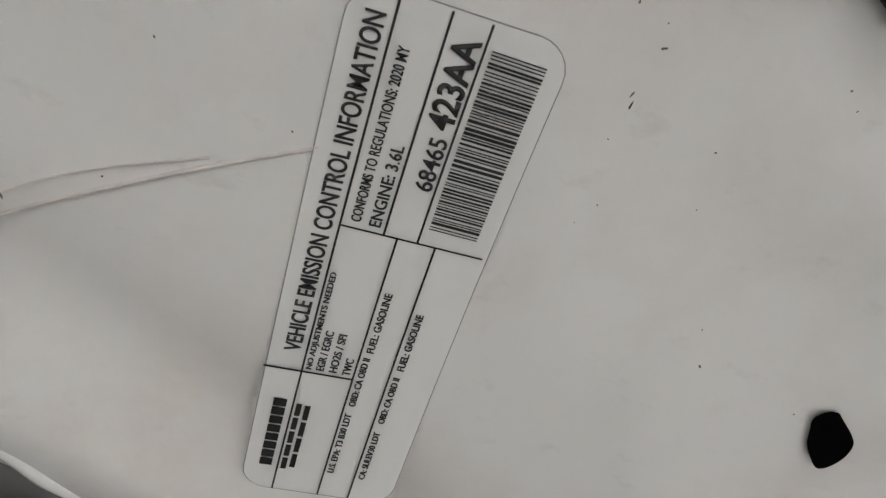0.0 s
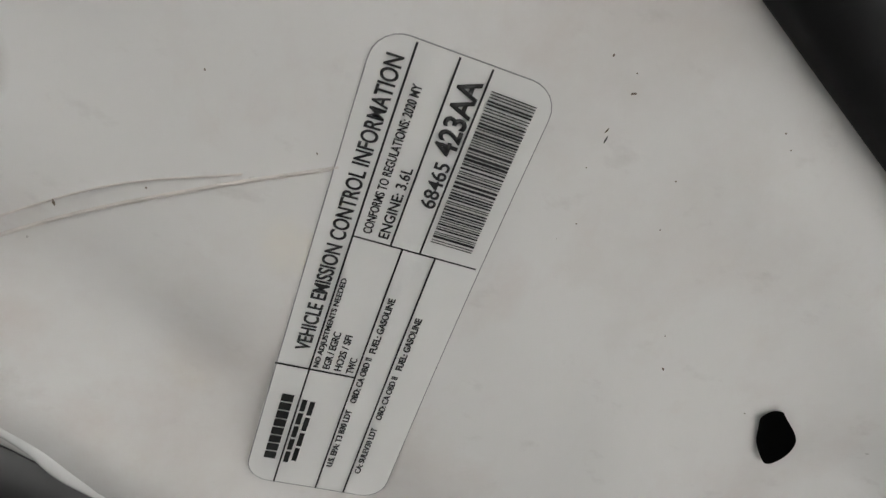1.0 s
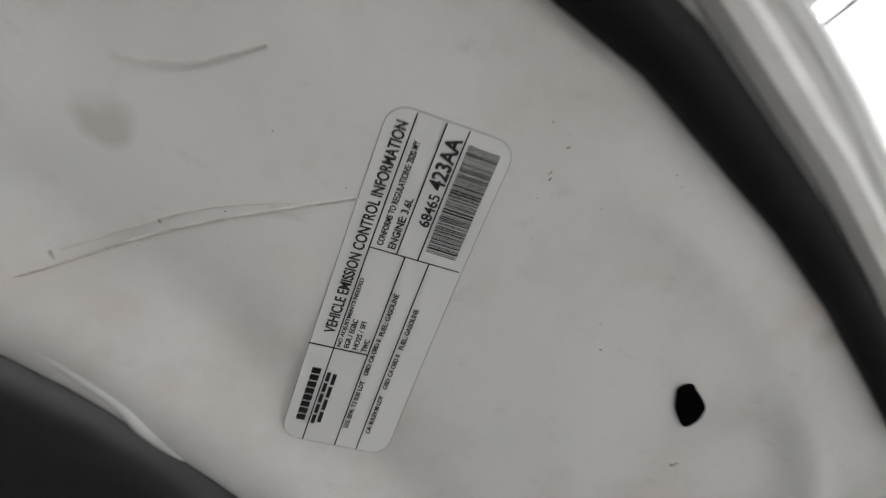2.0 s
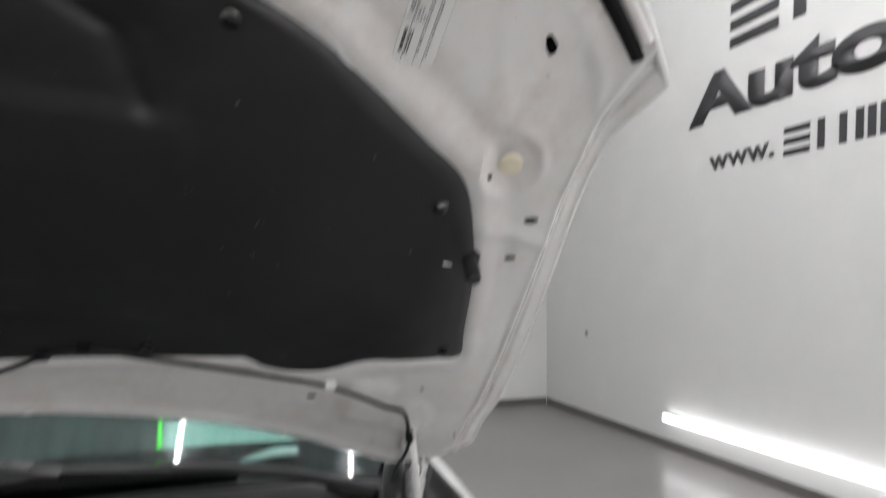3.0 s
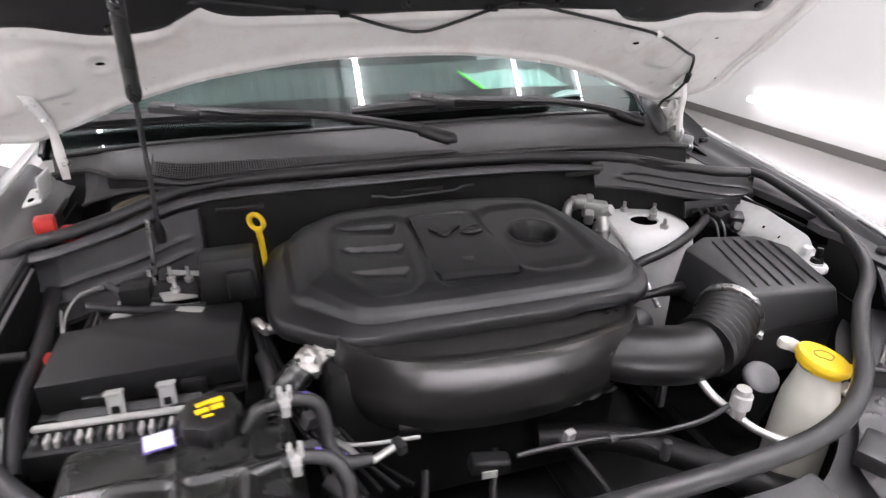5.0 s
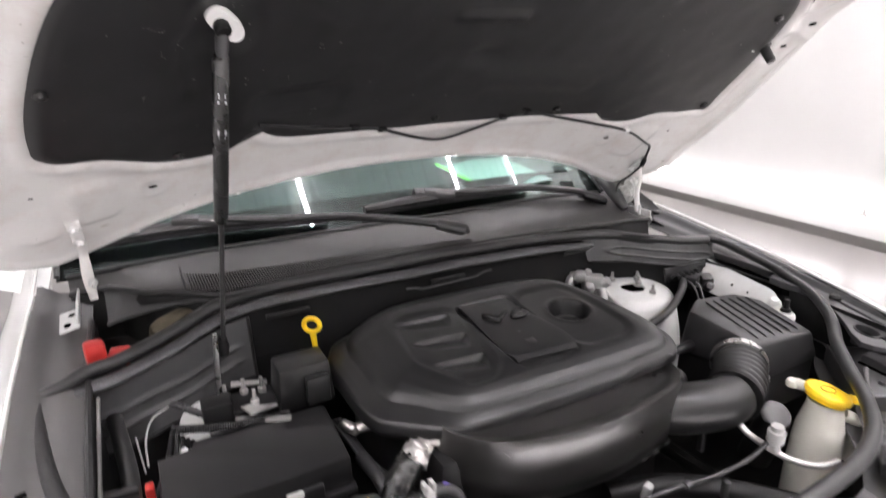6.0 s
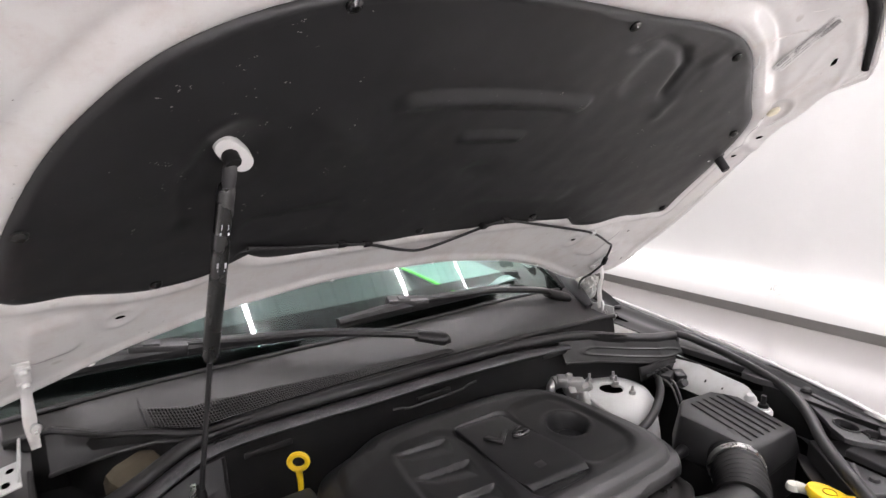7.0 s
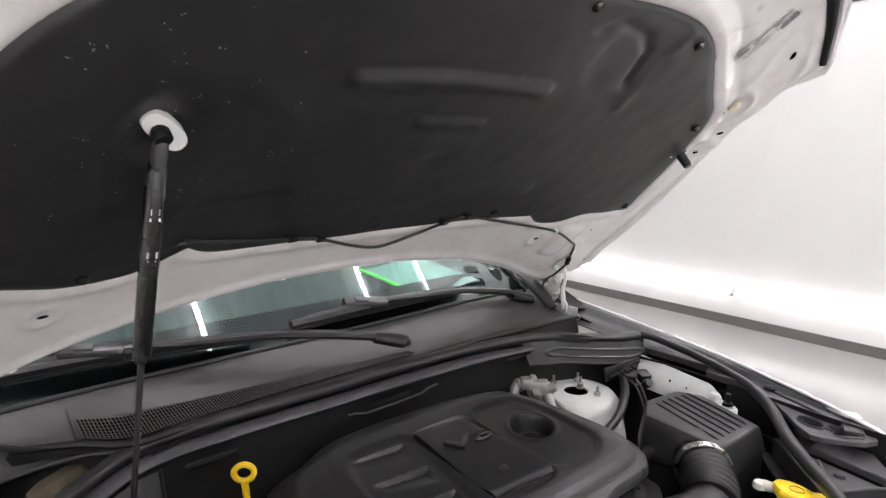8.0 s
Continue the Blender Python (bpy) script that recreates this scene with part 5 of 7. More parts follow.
def channel(u, v):
    """The wavy face between the cowl's edge and the lip of the drain well."""
    x = -0.640 + 0.21 * u
    top = Vector(cowl_at(x / 1.40 + 0.5, 0.0)) + Vector((0, 0, -0.003))
    low = Vector((x, curve_at([(a, b) for a, b, _ in LIP], x), curve_at([(a, c) for a, _, c in LIP], x)))
    p = top.lerp(low, v)
    return (p.x, p.y + 0.012 * math.sin(math.pi * v), p.z - 0.006 * math.sin(math.pi * v))


bm = sheet(channel, 60, 14, 0.0)
part("drain_channel", bm, GREYPLASTIC, cowl, "wavy dark grey drain channel")
part("channel_lip", tube([Vector(channel(k / 30, 1.0)) for k in range(31)], 0.004, 8), GREYPLASTIC, cowl)
part("liner", box((0.11, 0.06, 0.062), (-0.520, 0.030, 0.930), 0.029, (20, -10, 20)), BROWN, cowl, "brown fibre liner")
# well floor and skirt take the near-black that includes shade below the cowl
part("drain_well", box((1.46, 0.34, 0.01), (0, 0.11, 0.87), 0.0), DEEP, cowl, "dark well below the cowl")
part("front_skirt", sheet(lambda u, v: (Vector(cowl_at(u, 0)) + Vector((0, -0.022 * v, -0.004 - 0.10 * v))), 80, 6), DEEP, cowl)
for sx in (-1, 1):
    cs = thing("cowl_side_panel", "body metal beside the cowl, white at left, near-black at right", "body panel", (sx * 0.75, 0.25, 0.9), "cowl side panels")
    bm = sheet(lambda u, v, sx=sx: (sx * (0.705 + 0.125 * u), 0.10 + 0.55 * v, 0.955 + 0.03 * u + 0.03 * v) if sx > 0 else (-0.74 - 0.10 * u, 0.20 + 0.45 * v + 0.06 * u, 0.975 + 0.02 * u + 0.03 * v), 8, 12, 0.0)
    # near-black top at the right end, white paint at the left
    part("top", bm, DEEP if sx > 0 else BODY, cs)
    if sx < 0:
        continue
    def wing(u, v):
        top = Vector((0.792, 0.165, 1.022)).lerp(Vector((0.822, 0.055, 0.955)), u) + Vector((0, 0, 0.008 * math.sin(math.pi * u)))
        low = Vector((0.757, 0.135, 0.992)).lerp(Vector((0.768, 0.030, 0.945)), u)
        return top.lerp(low, v) - Vector((0, 0, 0.010 * math.sin(math.pi * v)))
    bm = sheet(wing, 20, 12, 0.006)
    bmesh.ops.recalc_face_normals(bm, faces=bm.faces)
    part("wing", bm, DEEP, cs, "black curved filler wing")
    bm = sheet(lambda u, v: Vector((0.742, 0.085, 0.972)).lerp(Vector((0.756, -0.028, 0.944)), u).lerp(Vector((0.772, 0.065, 0.940)).lerp(Vector((0.764, -0.015, 0.930)), u), v), 12, 8, 0.005)
    bmesh.ops.recalc_face_normals(bm, faces=bm.faces)
    part("wedge", bm, HOLE, cs, "black angular gap filler")
    part("corner_cap", tube([(0.745, 0.290, 1.066), (0.728, 0.230, 1.050), (0.705, 0.160, 1.030), (0.690, 0.105, 1.006), (0.688, 0.075, 0.985)], [0.006, 0.016, 0.021, 0.019, 0.012], 14, smooth=6, flat=0.8), GREYPLASTIC, cs, "grey trim cap at the windscreen corner")

# windscreen
screen = thing("windscreen", "green-tinted curved windscreen mirroring the ceiling tubes", "windscreen", (0, 0.13, 1.04))


def pane(u, v):
    x = (u - 0.5) * 1.44
    s = v * 0.9
    return (x, glass_y(x) + s * math.cos(radians(30)) , 1.038 - 0.03 * (abs(x) / 0.7) ** 3 + s * math.sin(radians(30)) + 0.02 * math.sin(v * 2.0))


bm = sheet(pane, 60, 24, 0.005)
bmesh.ops.recalc_face_normals(bm, faces=bm.faces)
g = part("glass", bm, GLASS, screen, "tinted curved glass")
g.visible_shadow = False
bm = sheet(lambda u, v: Vector(pane(u, v * 0.118)) + Vector((0, 0.003, -0.0062)), 40, 2, 0.002)
bmesh.ops.recalc_face_normals(bm, faces=bm.faces)
part("black_band", bm, HOLE, screen, "black border band")
for sx in (-1, 1):
    p = thing("windscreen_pillar", "white car pillar beside the windscreen", "pillar", (sx * 0.74, 0.25, 1.0), "windscreen pillars")
    part("skin", tube([pane(0.5 + sx * 0.515, v) for v in (0.10, 0.25, 0.5, 0.8, 1.0)], [0.02, 0.028, 0.032, 0.034, 0.034], 12, smooth=4), BODY, p)
    part("trim", tube([Vector(pane(0.5 + sx * 0.497, v)) + Vector((0, -0.006, 0.006)) for v in (0.0, 0.3, 0.6, 1.0)], 0.006, 8, smooth=4), RUBBER, p)
roof = single("car_roof", sheet(lambda u, v: ((u - 0.5) * 1.44, 0.90 + 0.9 * v + 0.16 * ((u - 0.5) * 1.44) ** 2, 1.50 + 0.05 * math.sin(v * 1.6) - 0.06 * (2 * u - 1) ** 4), 24, 14, 0.02), BODY, "white car roof behind the windscreen", "car roof")
dash = thing("dashboard", "dark grey dashboard behind the windscreen", "dashboard", (0, 0.6, 0.9))
bm = sheet(lambda u, v: ((u - 0.5) * 1.40, 0.18 + 0.16 * ((u - 0.5) * 1.4) ** 2 + 0.62 * v, 1.040 + 0.046 * step(0, 0.5, v) - 0.25 * step(0.85, 1, v)), 40, 24, 0.01)
bmesh.ops.recalc_face_normals(bm, faces=bm.faces)
part("top", bm, DASH, dash)
bm = sheet(lambda u, v: ((u - 0.5) * 1.40, 1.5, 0.6 + 0.85 * v), 10, 10, 0.02)
part("cabin_back", bm, DASH, dash, "dark cabin behind the dashboard")
cloth = thing("cleaning_cloth", "pale folded cloth with lime green edge on the dashboard", "cloth", (0.40, 0.30, 1.06))


def fold(u, v):
    x = 0.285 - 0.022 * v + (0.245 + 0.012 * v) * u
    y = 0.195 + 0.245 * v + 0.02 * u
    return (x, y, 1.064 + 0.030 * v + 0.003 * math.sin(9 * u + 3 * v))


bm = sheet(fold, 24, 12, 0.004)
bmesh.ops.recalc_face_normals(bm, faces=bm.faces)
part("fabric", bm, CLOTH, cloth)
part("edge", tube([Vector(fold(0.0, k / 8)) + Vector((0, 0, 0.003)) for k in range(9)], 0.004, 8), GREENCLOTH, cloth, "lime green stitched edge")

# wipers
def wiper(pivot, elbow, clip, tip0, tip1, label):
    w = thing("windscreen_wiper", label, "wiper", pivot, "windscreen wipers")
    P, Eb, C = Vector(pivot), Vector(elbow), Vector(clip)
    out = (P - Eb).normalized()
    part("pivot_cap", tube([P + out * 0.022 + Vector((0, 0, -0.004)), P + out * 0.012, P, P.lerp(Eb, 0.7)], [0.006, 0.017, 0.020, 0.017], 14, smooth=5, flat=0.75), PLASTIC, w, "rounded pivot cap")
    part("arm", tube([P.lerp(Eb, 0.5), Eb, Eb.lerp(C, 0.35) + Vector((0, 0, 0.014)), Eb.lerp(C, 0.7) + Vector((0, 0, 0.010)), C + Vector((0.06, -0.016, 0.008)), C], [0.017, 0.016, 0.014, 0.012, 0.010, 0.009], 8, smooth=6, flat=0.6), PLASTIC, w, "tapered black arm")
    part("blade", tube([tip0, C + Vector((0, 0, -0.002)), tip1], [0.012, 0.018, 0.009], 8, smooth=8, flat=0.8), PLASTIC, w, "long black blade")
    part("rubber", tube([Vector(tip0) + Vector((0, 0.003, -0.014)), C + Vector((0, 0.003, -0.018)), Vector(tip1) + Vector((0, 0.003, -0.011))], 0.005, 6, smooth=8), RUBBER, w)
    part("clip_block", box((0.105, 0.032, 0.028), C + Vector((0, 0, 0.004)), 0.006, (12, 6, -14)), PLASTIC, w, "block where arm and blade join")
    part("clip_cap", box((0.030, 0.020, 0.006), C + Vector((-0.012, -0.004, 0.019)), 0.002, (12, 6, -14)), GREYPLASTIC, w)


wiper((0.093, -0.003, 1.041), (0.018, 0.023, 1.062), (-0.442, 0.183, 1.085), (-0.78, 0.26, 1.06), (-0.17, 0.145, 1.072), "long black windscreen wiper resting on the glass")
wiper((0.648, 0.137, 1.005), (0.54, 0.135, 1.045), (0.105, 0.150, 1.082), (-0.08, 0.150, 1.074), (0.42, 0.175, 1.068), "long black windscreen wiper resting on the glass")

# ---------------------------------------------------------------- the engine
COVER = spline([(0.0, -0.098), (0.12, -0.112), (0.205, -0.142), (0.252, -0.19), (0.284, -0.28), (0.301, -0.38), (0.302, -0.43), (0.286, -0.469), (0.258, -0.495), (0.222, -0.507), (0.17, -0.509), (0.06, -0.508), (-0.06, -0.505), (-0.14, -0.499), (-0.182, -0.491), (-0.213, -0.473), (-0.255, -0.439), (-0.286, -0.408), (-0.298, -0.36), (-0.300, -0.28), (-0.300, -0.22), (-0.272, -0.145), (-0.20, -0.108), (-0.10, -0.096)], 16, True)
CO = np.array(COVER)
LOUVRES = ((-0.128, -0.243, 0.108, 0.008), (-0.128, -0.312, 0.106, 0.011), (-0.126, -0.381, 0.092, 0.011))
# height over the lip's foot, by the distance from the outline
SKIRT = [(0, 0.0), (0.0008, 0.004), (0.002, 0.0075), (0.004, 0.0100), (0.010, 0.0133), (0.018, 0.0172), (0.0205, 0.0184), (0.0225, 0.0208), (0.027, 0.0252), (0.036, 0.0305), (0.050, 0.0350), (0.070, 0.0385), (0.095, 0.0400), (0.4, 0.0400)]


def plateau(y):
    """Height of the cover's crown, which climbs towards the rear and then rolls down."""
    return 0.948 + 0.100 * (min(y, -0.235) + 0.45) + 0.05 * max(0.0, min(y, -0.20) + 0.235) - 2.2 * max(0.0, y + 0.20) ** 2


def cover_inset(x, y):
    """Distance from the cover's outline."""
    a, b = CO, np.roll(CO, -1, 0)
    ab, ap = b - a, np.array((x, y)) - a
    t = np.clip((ap * ab).sum(1) / (ab * ab).sum(1), 0, 1)
    return float(np.hypot(*(ap - ab * t[:, None]).T).min())


def louvre_dip(x, y):
    """Depth of the stepped slats: each falls slowly to the rear and ends at a steep riser; lens-shaped, wider towards the badge."""
    dip = 0.0
    for lx, ly, lw, ld in LOUVRES:
        k = (x - lx) / lw + 0.5
        if 0 < k < 1:
            lens = (0.5 + 0.5 * k) * min(1.0, 4 * k, 8 * (1 - k)) ** 0.6
            q = y + 0.07 * (x - lx) - ly
            dip = max(dip, ld * lens * step(-0.046 * lens, 0.0, q) * step(0.0045, 0.0, q))
    return dip


def cover_top(x, y, d):
    """Height of the engine cover's top; d: the distance from its outline."""
    d = d / (1 + 0.75 * step(-0.14, -0.24, x))
    foot = 0.889 + 0.016 * step(-0.24, -0.06, x)
    z = foot + curve_at(SKIRT, d) / 0.040 * (plateau(y) - foot) - 0.0008 * math.exp(-((d - 0.0205) / 0.0025) ** 2)
    # sunken fields on both sides of the badge
    cut = step(-0.008, 0.012, 0.85 * x + 0.53 * y + 0.358)
    left = pocket(x - 0.10 * (y + 0.34), y, -0.128, -0.336, 0.128, 0.220, 0.034, 0.016) * cut
    right = pocket(x + 0.05 * (y + 0.36), y, 0.143, -0.338, 0.140, 0.208, 0.046, 0.020)
    z -= 0.0050 * left + 0.0050 * right
    z -= louvre_dip(x, y)
    q = math.hypot((x - 0.147) / 1.06, y + 0.328)
    z += 0.0014 * math.exp(-((q - 0.043) / 0.005) ** 2)
    z -= 0.034 * (1 - step(0.030, 0.040, q))
    # bed of the badge panel
    z -= 0.007 * pocket(x + 0.04 * (y + 0.34), y, 0.012, -0.340, 0.126, 0.214, 0.02, 0.007)
    return z


engine = thing("engine_cover", "matt black plastic engine cover with raised badge panel", "engine cover", (0, -0.31, 0.88))
bm = bmesh.new()
ecx, ecy = 0.0, -0.305
rings = [[bm.verts.new((p[0] * 0.985, ecy + (p[1] - ecy) * 0.985, 0.876 + 0.016 * step(-0.24, -0.06, p[0]))) for p in COVER], [bm.verts.new((p[0], p[1], 0.8835 + 0.016 * step(-0.24, -0.06, p[0]))) for p in COVER]]
for s in [1 - 0.12 * k / 40 for k in range(40)] + [0.88 * (1 - k / 110) for k in range(110)]:
    row = []
    for p in COVER:
        x, y = ecx + (p[0] - ecx) * s, ecy + (p[1] - ecy) * s
        row.append(bm.verts.new((x, y, cover_top(x, y, cover_inset(x, y)))))
    rings.append(row)
tip = bm.verts.new((ecx, ecy, cover_top(ecx, ecy, 0.15)))
m = len(COVER)
for a, b in zip(rings, rings[1:]):
    for k in range(m):
        bm.faces.new((a[k], a[(k + 1) % m], b[(k + 1) % m], b[k]))
for k in range(m):
    bm.faces.new((rings[-1][k], rings[-1][(k + 1) % m], tip))
# the front lip lifts in a shallow notch near its outer end
for r in rings[:9]:
    for v in r:
        v.co.z += 0.009 * pocket(v.co.x, v.co.y, 0.185, -0.49, 0.100, 0.08, 0.03, 0.030)
bmesh.ops.recalc_face_normals(bm, faces=bm.faces)
part("shell", bm, PLASTIC, engine, "matt black moulded shell")


def badge_at(u, w):
    """Place on the badge panel; w: 0 at its rear edge, 1 at its front."""
    y = -0.234 - 0.196 * w
    return (-0.045 + 0.100 * u + (-0.006 + 0.036 * u) * step(0, 0.85, w) - 0.009 * (2 * u - 1) * step(0.84, 1, w), y - 0.010 * u, plateau(y) + 0.0010 - 0.004 * step(0.94, 1.0, w) - 0.002 * step(0.06, 0.0, w) - 0.0015 * (2 * u - 1) ** 8)


bm = sheet(lambda u, v: badge_at(u, 1 - v), 40, 60, 0.012)
bmesh.ops.recalc_face_normals(bm, faces=bm.faces)
badge = part("badge_panel", bm, PLASTIC, engine, "raised rectangular badge panel")


def lean(c):
    """Slants letters and lays them on the climbing panel."""
    return Vector((c.x + 0.25 * c.y, c.y - 0.06 * c.x, c.z + 0.100 * (c.y - 0.06 * c.x)))


lettering("V6", 0.027, PLASTIC, badge, pose(-0.034, -0.318, plateau(-0.318) + 0.0010), width=0.092, depth=0.0055, bold=0.02, name="engine_badge", label="raised black engine badge", warp=lean)
part("small_mark", box((0.018, 0.014, 0.0012), (0.010, -0.393, plateau(-0.393) + 0.0013), 0.0004, (7, 0, 0)), SOFTBLACK, badge)
part("oil_cap", lathe([(0, 0.004), (0.016, 0.004), (0.018, 0.002), (0.030, 0.0), (0.031, -0.01)], (0.147, -0.328, 0.930), (0, 0, 1), 24), DEEP, engine, "black oil filler cap sunk in the cover")

# front intake shroud below the cover
TOPF = [(-0.206, -0.455), (-0.203, -0.480), (-0.190, -0.503), (-0.172, -0.523), (-0.148, -0.541), (-0.106, -0.560), (-0.055, -0.571), (0.0, -0.577), (0.066, -0.579), (0.126, -0.572), (0.184, -0.558), (0.213, -0.541), (0.229, -0.517), (0.236, -0.480)]
shroud = thing("intake_shroud", "satin black intake plenum shroud in front of the engine", "intake shroud", (0, -0.55, 0.78))
RIM = spline(TOPF, 8)


def shroud_at(u, v):
    """The shroud's skin: a dished top, a proud ridge round its front, then a full front that tucks under."""
    p = RIM[int(round(u * (len(RIM) - 1)))]
    edge = 0.901 + 0.003 * step(0.10, 0.0, u)
    if v < 0.3:
        k = v / 0.3
        return (p[0] * (0.90 + 0.10 * k), -0.44 + (p[1] + 0.44) * k, edge - 0.008 + 0.008 * step(0.80, 1.0, k))
    k = (v - 0.3) / 0.7
    c = Vector((0.01, -0.40))
    dirn = (Vector(p[:2]) - c).normalized()
    out = 0.0085 * math.sin(min(1.0, k / 0.40) * 1.5708) - 0.018 * (max(0.0, k - 0.50) / 0.50) ** 1.6
    return (p[0] + dirn.x * out, p[1] + dirn.y * out, edge - 0.004 * step(0, 0.06, k) - (0.114 - 0.016 * step(0.5, 1, u)) * k)


bm = sheet(shroud_at, 96, 60, 0.003)
bmesh.ops.recalc_face_normals(bm, faces=bm.faces)
part("shell", bm, SOFTBLACK, shroud, "curved satin black shell")
part("top_ridge", tube([Vector(shroud_at(i / 96, 0.3)) + Vector((0, 0.001, -0.0005)) for i in range(4, 97)], 0.0026, 10), SOFTBLACK, shroud)
part("lower_flange", tube([Vector(shroud_at(i / 60, 1.0)) for i in range(61)], 0.003, 8), SOFTBLACK, shroud)
block = thing("engine_block", "dark cast engine block and manifold below the covers", "engine", (0, -0.35, 0.55))
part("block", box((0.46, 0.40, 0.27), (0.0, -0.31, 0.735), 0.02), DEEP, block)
part("manifold_rail", tube([(-0.14, -0.54, 0.785), (0.05, -0.562, 0.79), (0.20, -0.535, 0.805)], 0.012, 10, smooth=6), DEEP, block)
for i in range(6):
    part("runner_tooth", tube([(0.030 + 0.030 * i + 0.012 * math.cos(a), -0.566 + 0.0008 * (i - 1) ** 2, 0.787 + 0.001 * i - 0.010 * math.sin(a)) for a in np.linspace(0, math.pi, 9)], 0.003, 6), PLASTIC, block)

# dipstick
dip = thing("dipstick", "yellow ring handle of the oil dipstick", "dipstick", (-0.300, -0.140, 0.90))
part("ring", tube([(-0.303 + 0.0120 * math.cos(a), -0.141 - 0.0098 * math.cos(a) - 0.004 * math.sin(a), 0.953 + 0.0155 * math.sin(a)) for a in np.linspace(0, 2 * math.pi, 25)[:-1]], 0.0048, 8, True), YELLOW, dip, "yellow plastic ring")
part("stem", tube([(-0.302, -0.137, 0.938), (-0.299, -0.134, 0.915), (-0.297, -0.132, 0.85)], [0.006, 0.0055, 0.005], 8), YELLOW, dip)

# intake duct: elbow, bellows, clamp
duct = thing("intake_duct", "black rubber intake elbow with ribbed bellows and steel clamp", "intake duct", (0.33, -0.56, 0.80))
path = spline([(0.165, -0.520, 0.846), (0.200, -0.552, 0.848), (0.238, -0.571, 0.850), (0.278, -0.582, 0.851), (0.312, -0.578, 0.853)], 16)
path2 = spline([(0.312, -0.578, 0.853), (0.346, -0.563, 0.855), (0.380, -0.541, 0.857), (0.411, -0.516, 0.859)], 40)
part("elbow", tube(path, [0.0415 + 0.002 * math.sin(k / len(path) * 3) for k in range(len(path))], 44), ELBOW, duct, "smooth black elbow")
part("bellows", tube(path2, [0.0445 + 0.0034 * math.cos(k / len(path2) * 2 * math.pi * 8) for k in range(len(path2))], 44), ELBOW, duct, "ribbed rubber bellows")
a0, a1 = Vector(path2[-1]), Vector(path2[-3])
ax = (a0 - a1).normalized()
part("clamp", lathe([(0.0470, -0.0075), (0.0512, -0.0075), (0.0512, 0.0075), (0.0470, 0.0075), (0.0470, -0.0075)], a0 - ax * 0.004, ax, 48), STEEL, duct, "bright steel band clamp")
part("clamp_screw", box((0.012, 0.018, 0.012), a0 + Vector((0.030, -0.036, -0.024)), 0.002, (0, 0, 40)), STEEL, duct)
part("collar", tube([a0 - ax * 0.004, a0 + ax * 0.03], [0.0475, 0.0455], 28), ELBOW, duct)
part("lower_resonator", tube([(0.235, -0.50, 0.835), (0.255, -0.49, 0.862), (0.262, -0.485, 0.870)], [0.033, 0.030, 0.020], 16, smooth=4), ELBOW, duct, "rounded black resonator")

# air filter box
airbox = thing("air_filter_box", "black ribbed air filter box", "air filter box", (0.53, -0.47, 0.78))


def lid_tilt(bm, lo):
    """Tips what lies above lo, so that the lid falls to the outer front corner."""
    for v in bm.verts:
        if v.co.z > lo:
            v.co.z += 0.915 - 0.113 * (v.co.x - 0.492) + 0.1 * (v.co.y + 0.365) - 0.914
    return bm


part("body", prism([(0.416, -0.548), (0.612, -0.545), (0.650, -0.395), (0.605, -0.350), (0.470, -0.350), (0.396, -0.392)], 0.74, 0.832, 0.006), PLASTIC, airbox, "black lower body")
part("lid", lid_tilt(prism([(0.412, -0.552), (0.612, -0.549), (0.652, -0.395), (0.606, -0.346), (0.466, -0.346), (0.392, -0.394)], 0.834, 0.914, 0.007, inset=0.014), 0.88), LIDGREY, airbox, "dark grey ribbed lid")
part("lid_rim", lid_tilt(prism([(0.408, -0.550), (0.614, -0.547), (0.652, -0.395), (0.606, -0.354), (0.480, -0.354), (0.402, -0.390)], 0.828, 0.838, 0.003), 2.0), PLASTIC, airbox)
# ribs darker than the lid: the shade beside them is put into their colour
for i in range(6):
    k = i / 5
    p0 = Vector((0.478 + 0.128 * k, -0.376 - 0.008 * abs(k - 0.4), 0.9145))
    p1 = Vector((0.446 + 0.132 * k, -0.524 + 0.004 * k, 0.9145))
    for q in (p0, p1):
        q.z += 0.001 - 0.113 * (q.x - 0.492) + 0.1 * (q.y + 0.365)
    part("rib", tube([p0, p0.lerp(p1, 0.05) + Vector((0, 0, 0.001)), p0.lerp(p1, 0.95) + Vector((0, 0, 0.001)), p1], [0.0015, 0.0024, 0.0024, 0.0015], 6), PLASTIC, airbox)
part("snout", tube([a0 + ax * 0.022, a0 + ax * 0.055], [0.046, 0.049], 24), PLASTIC, airbox)

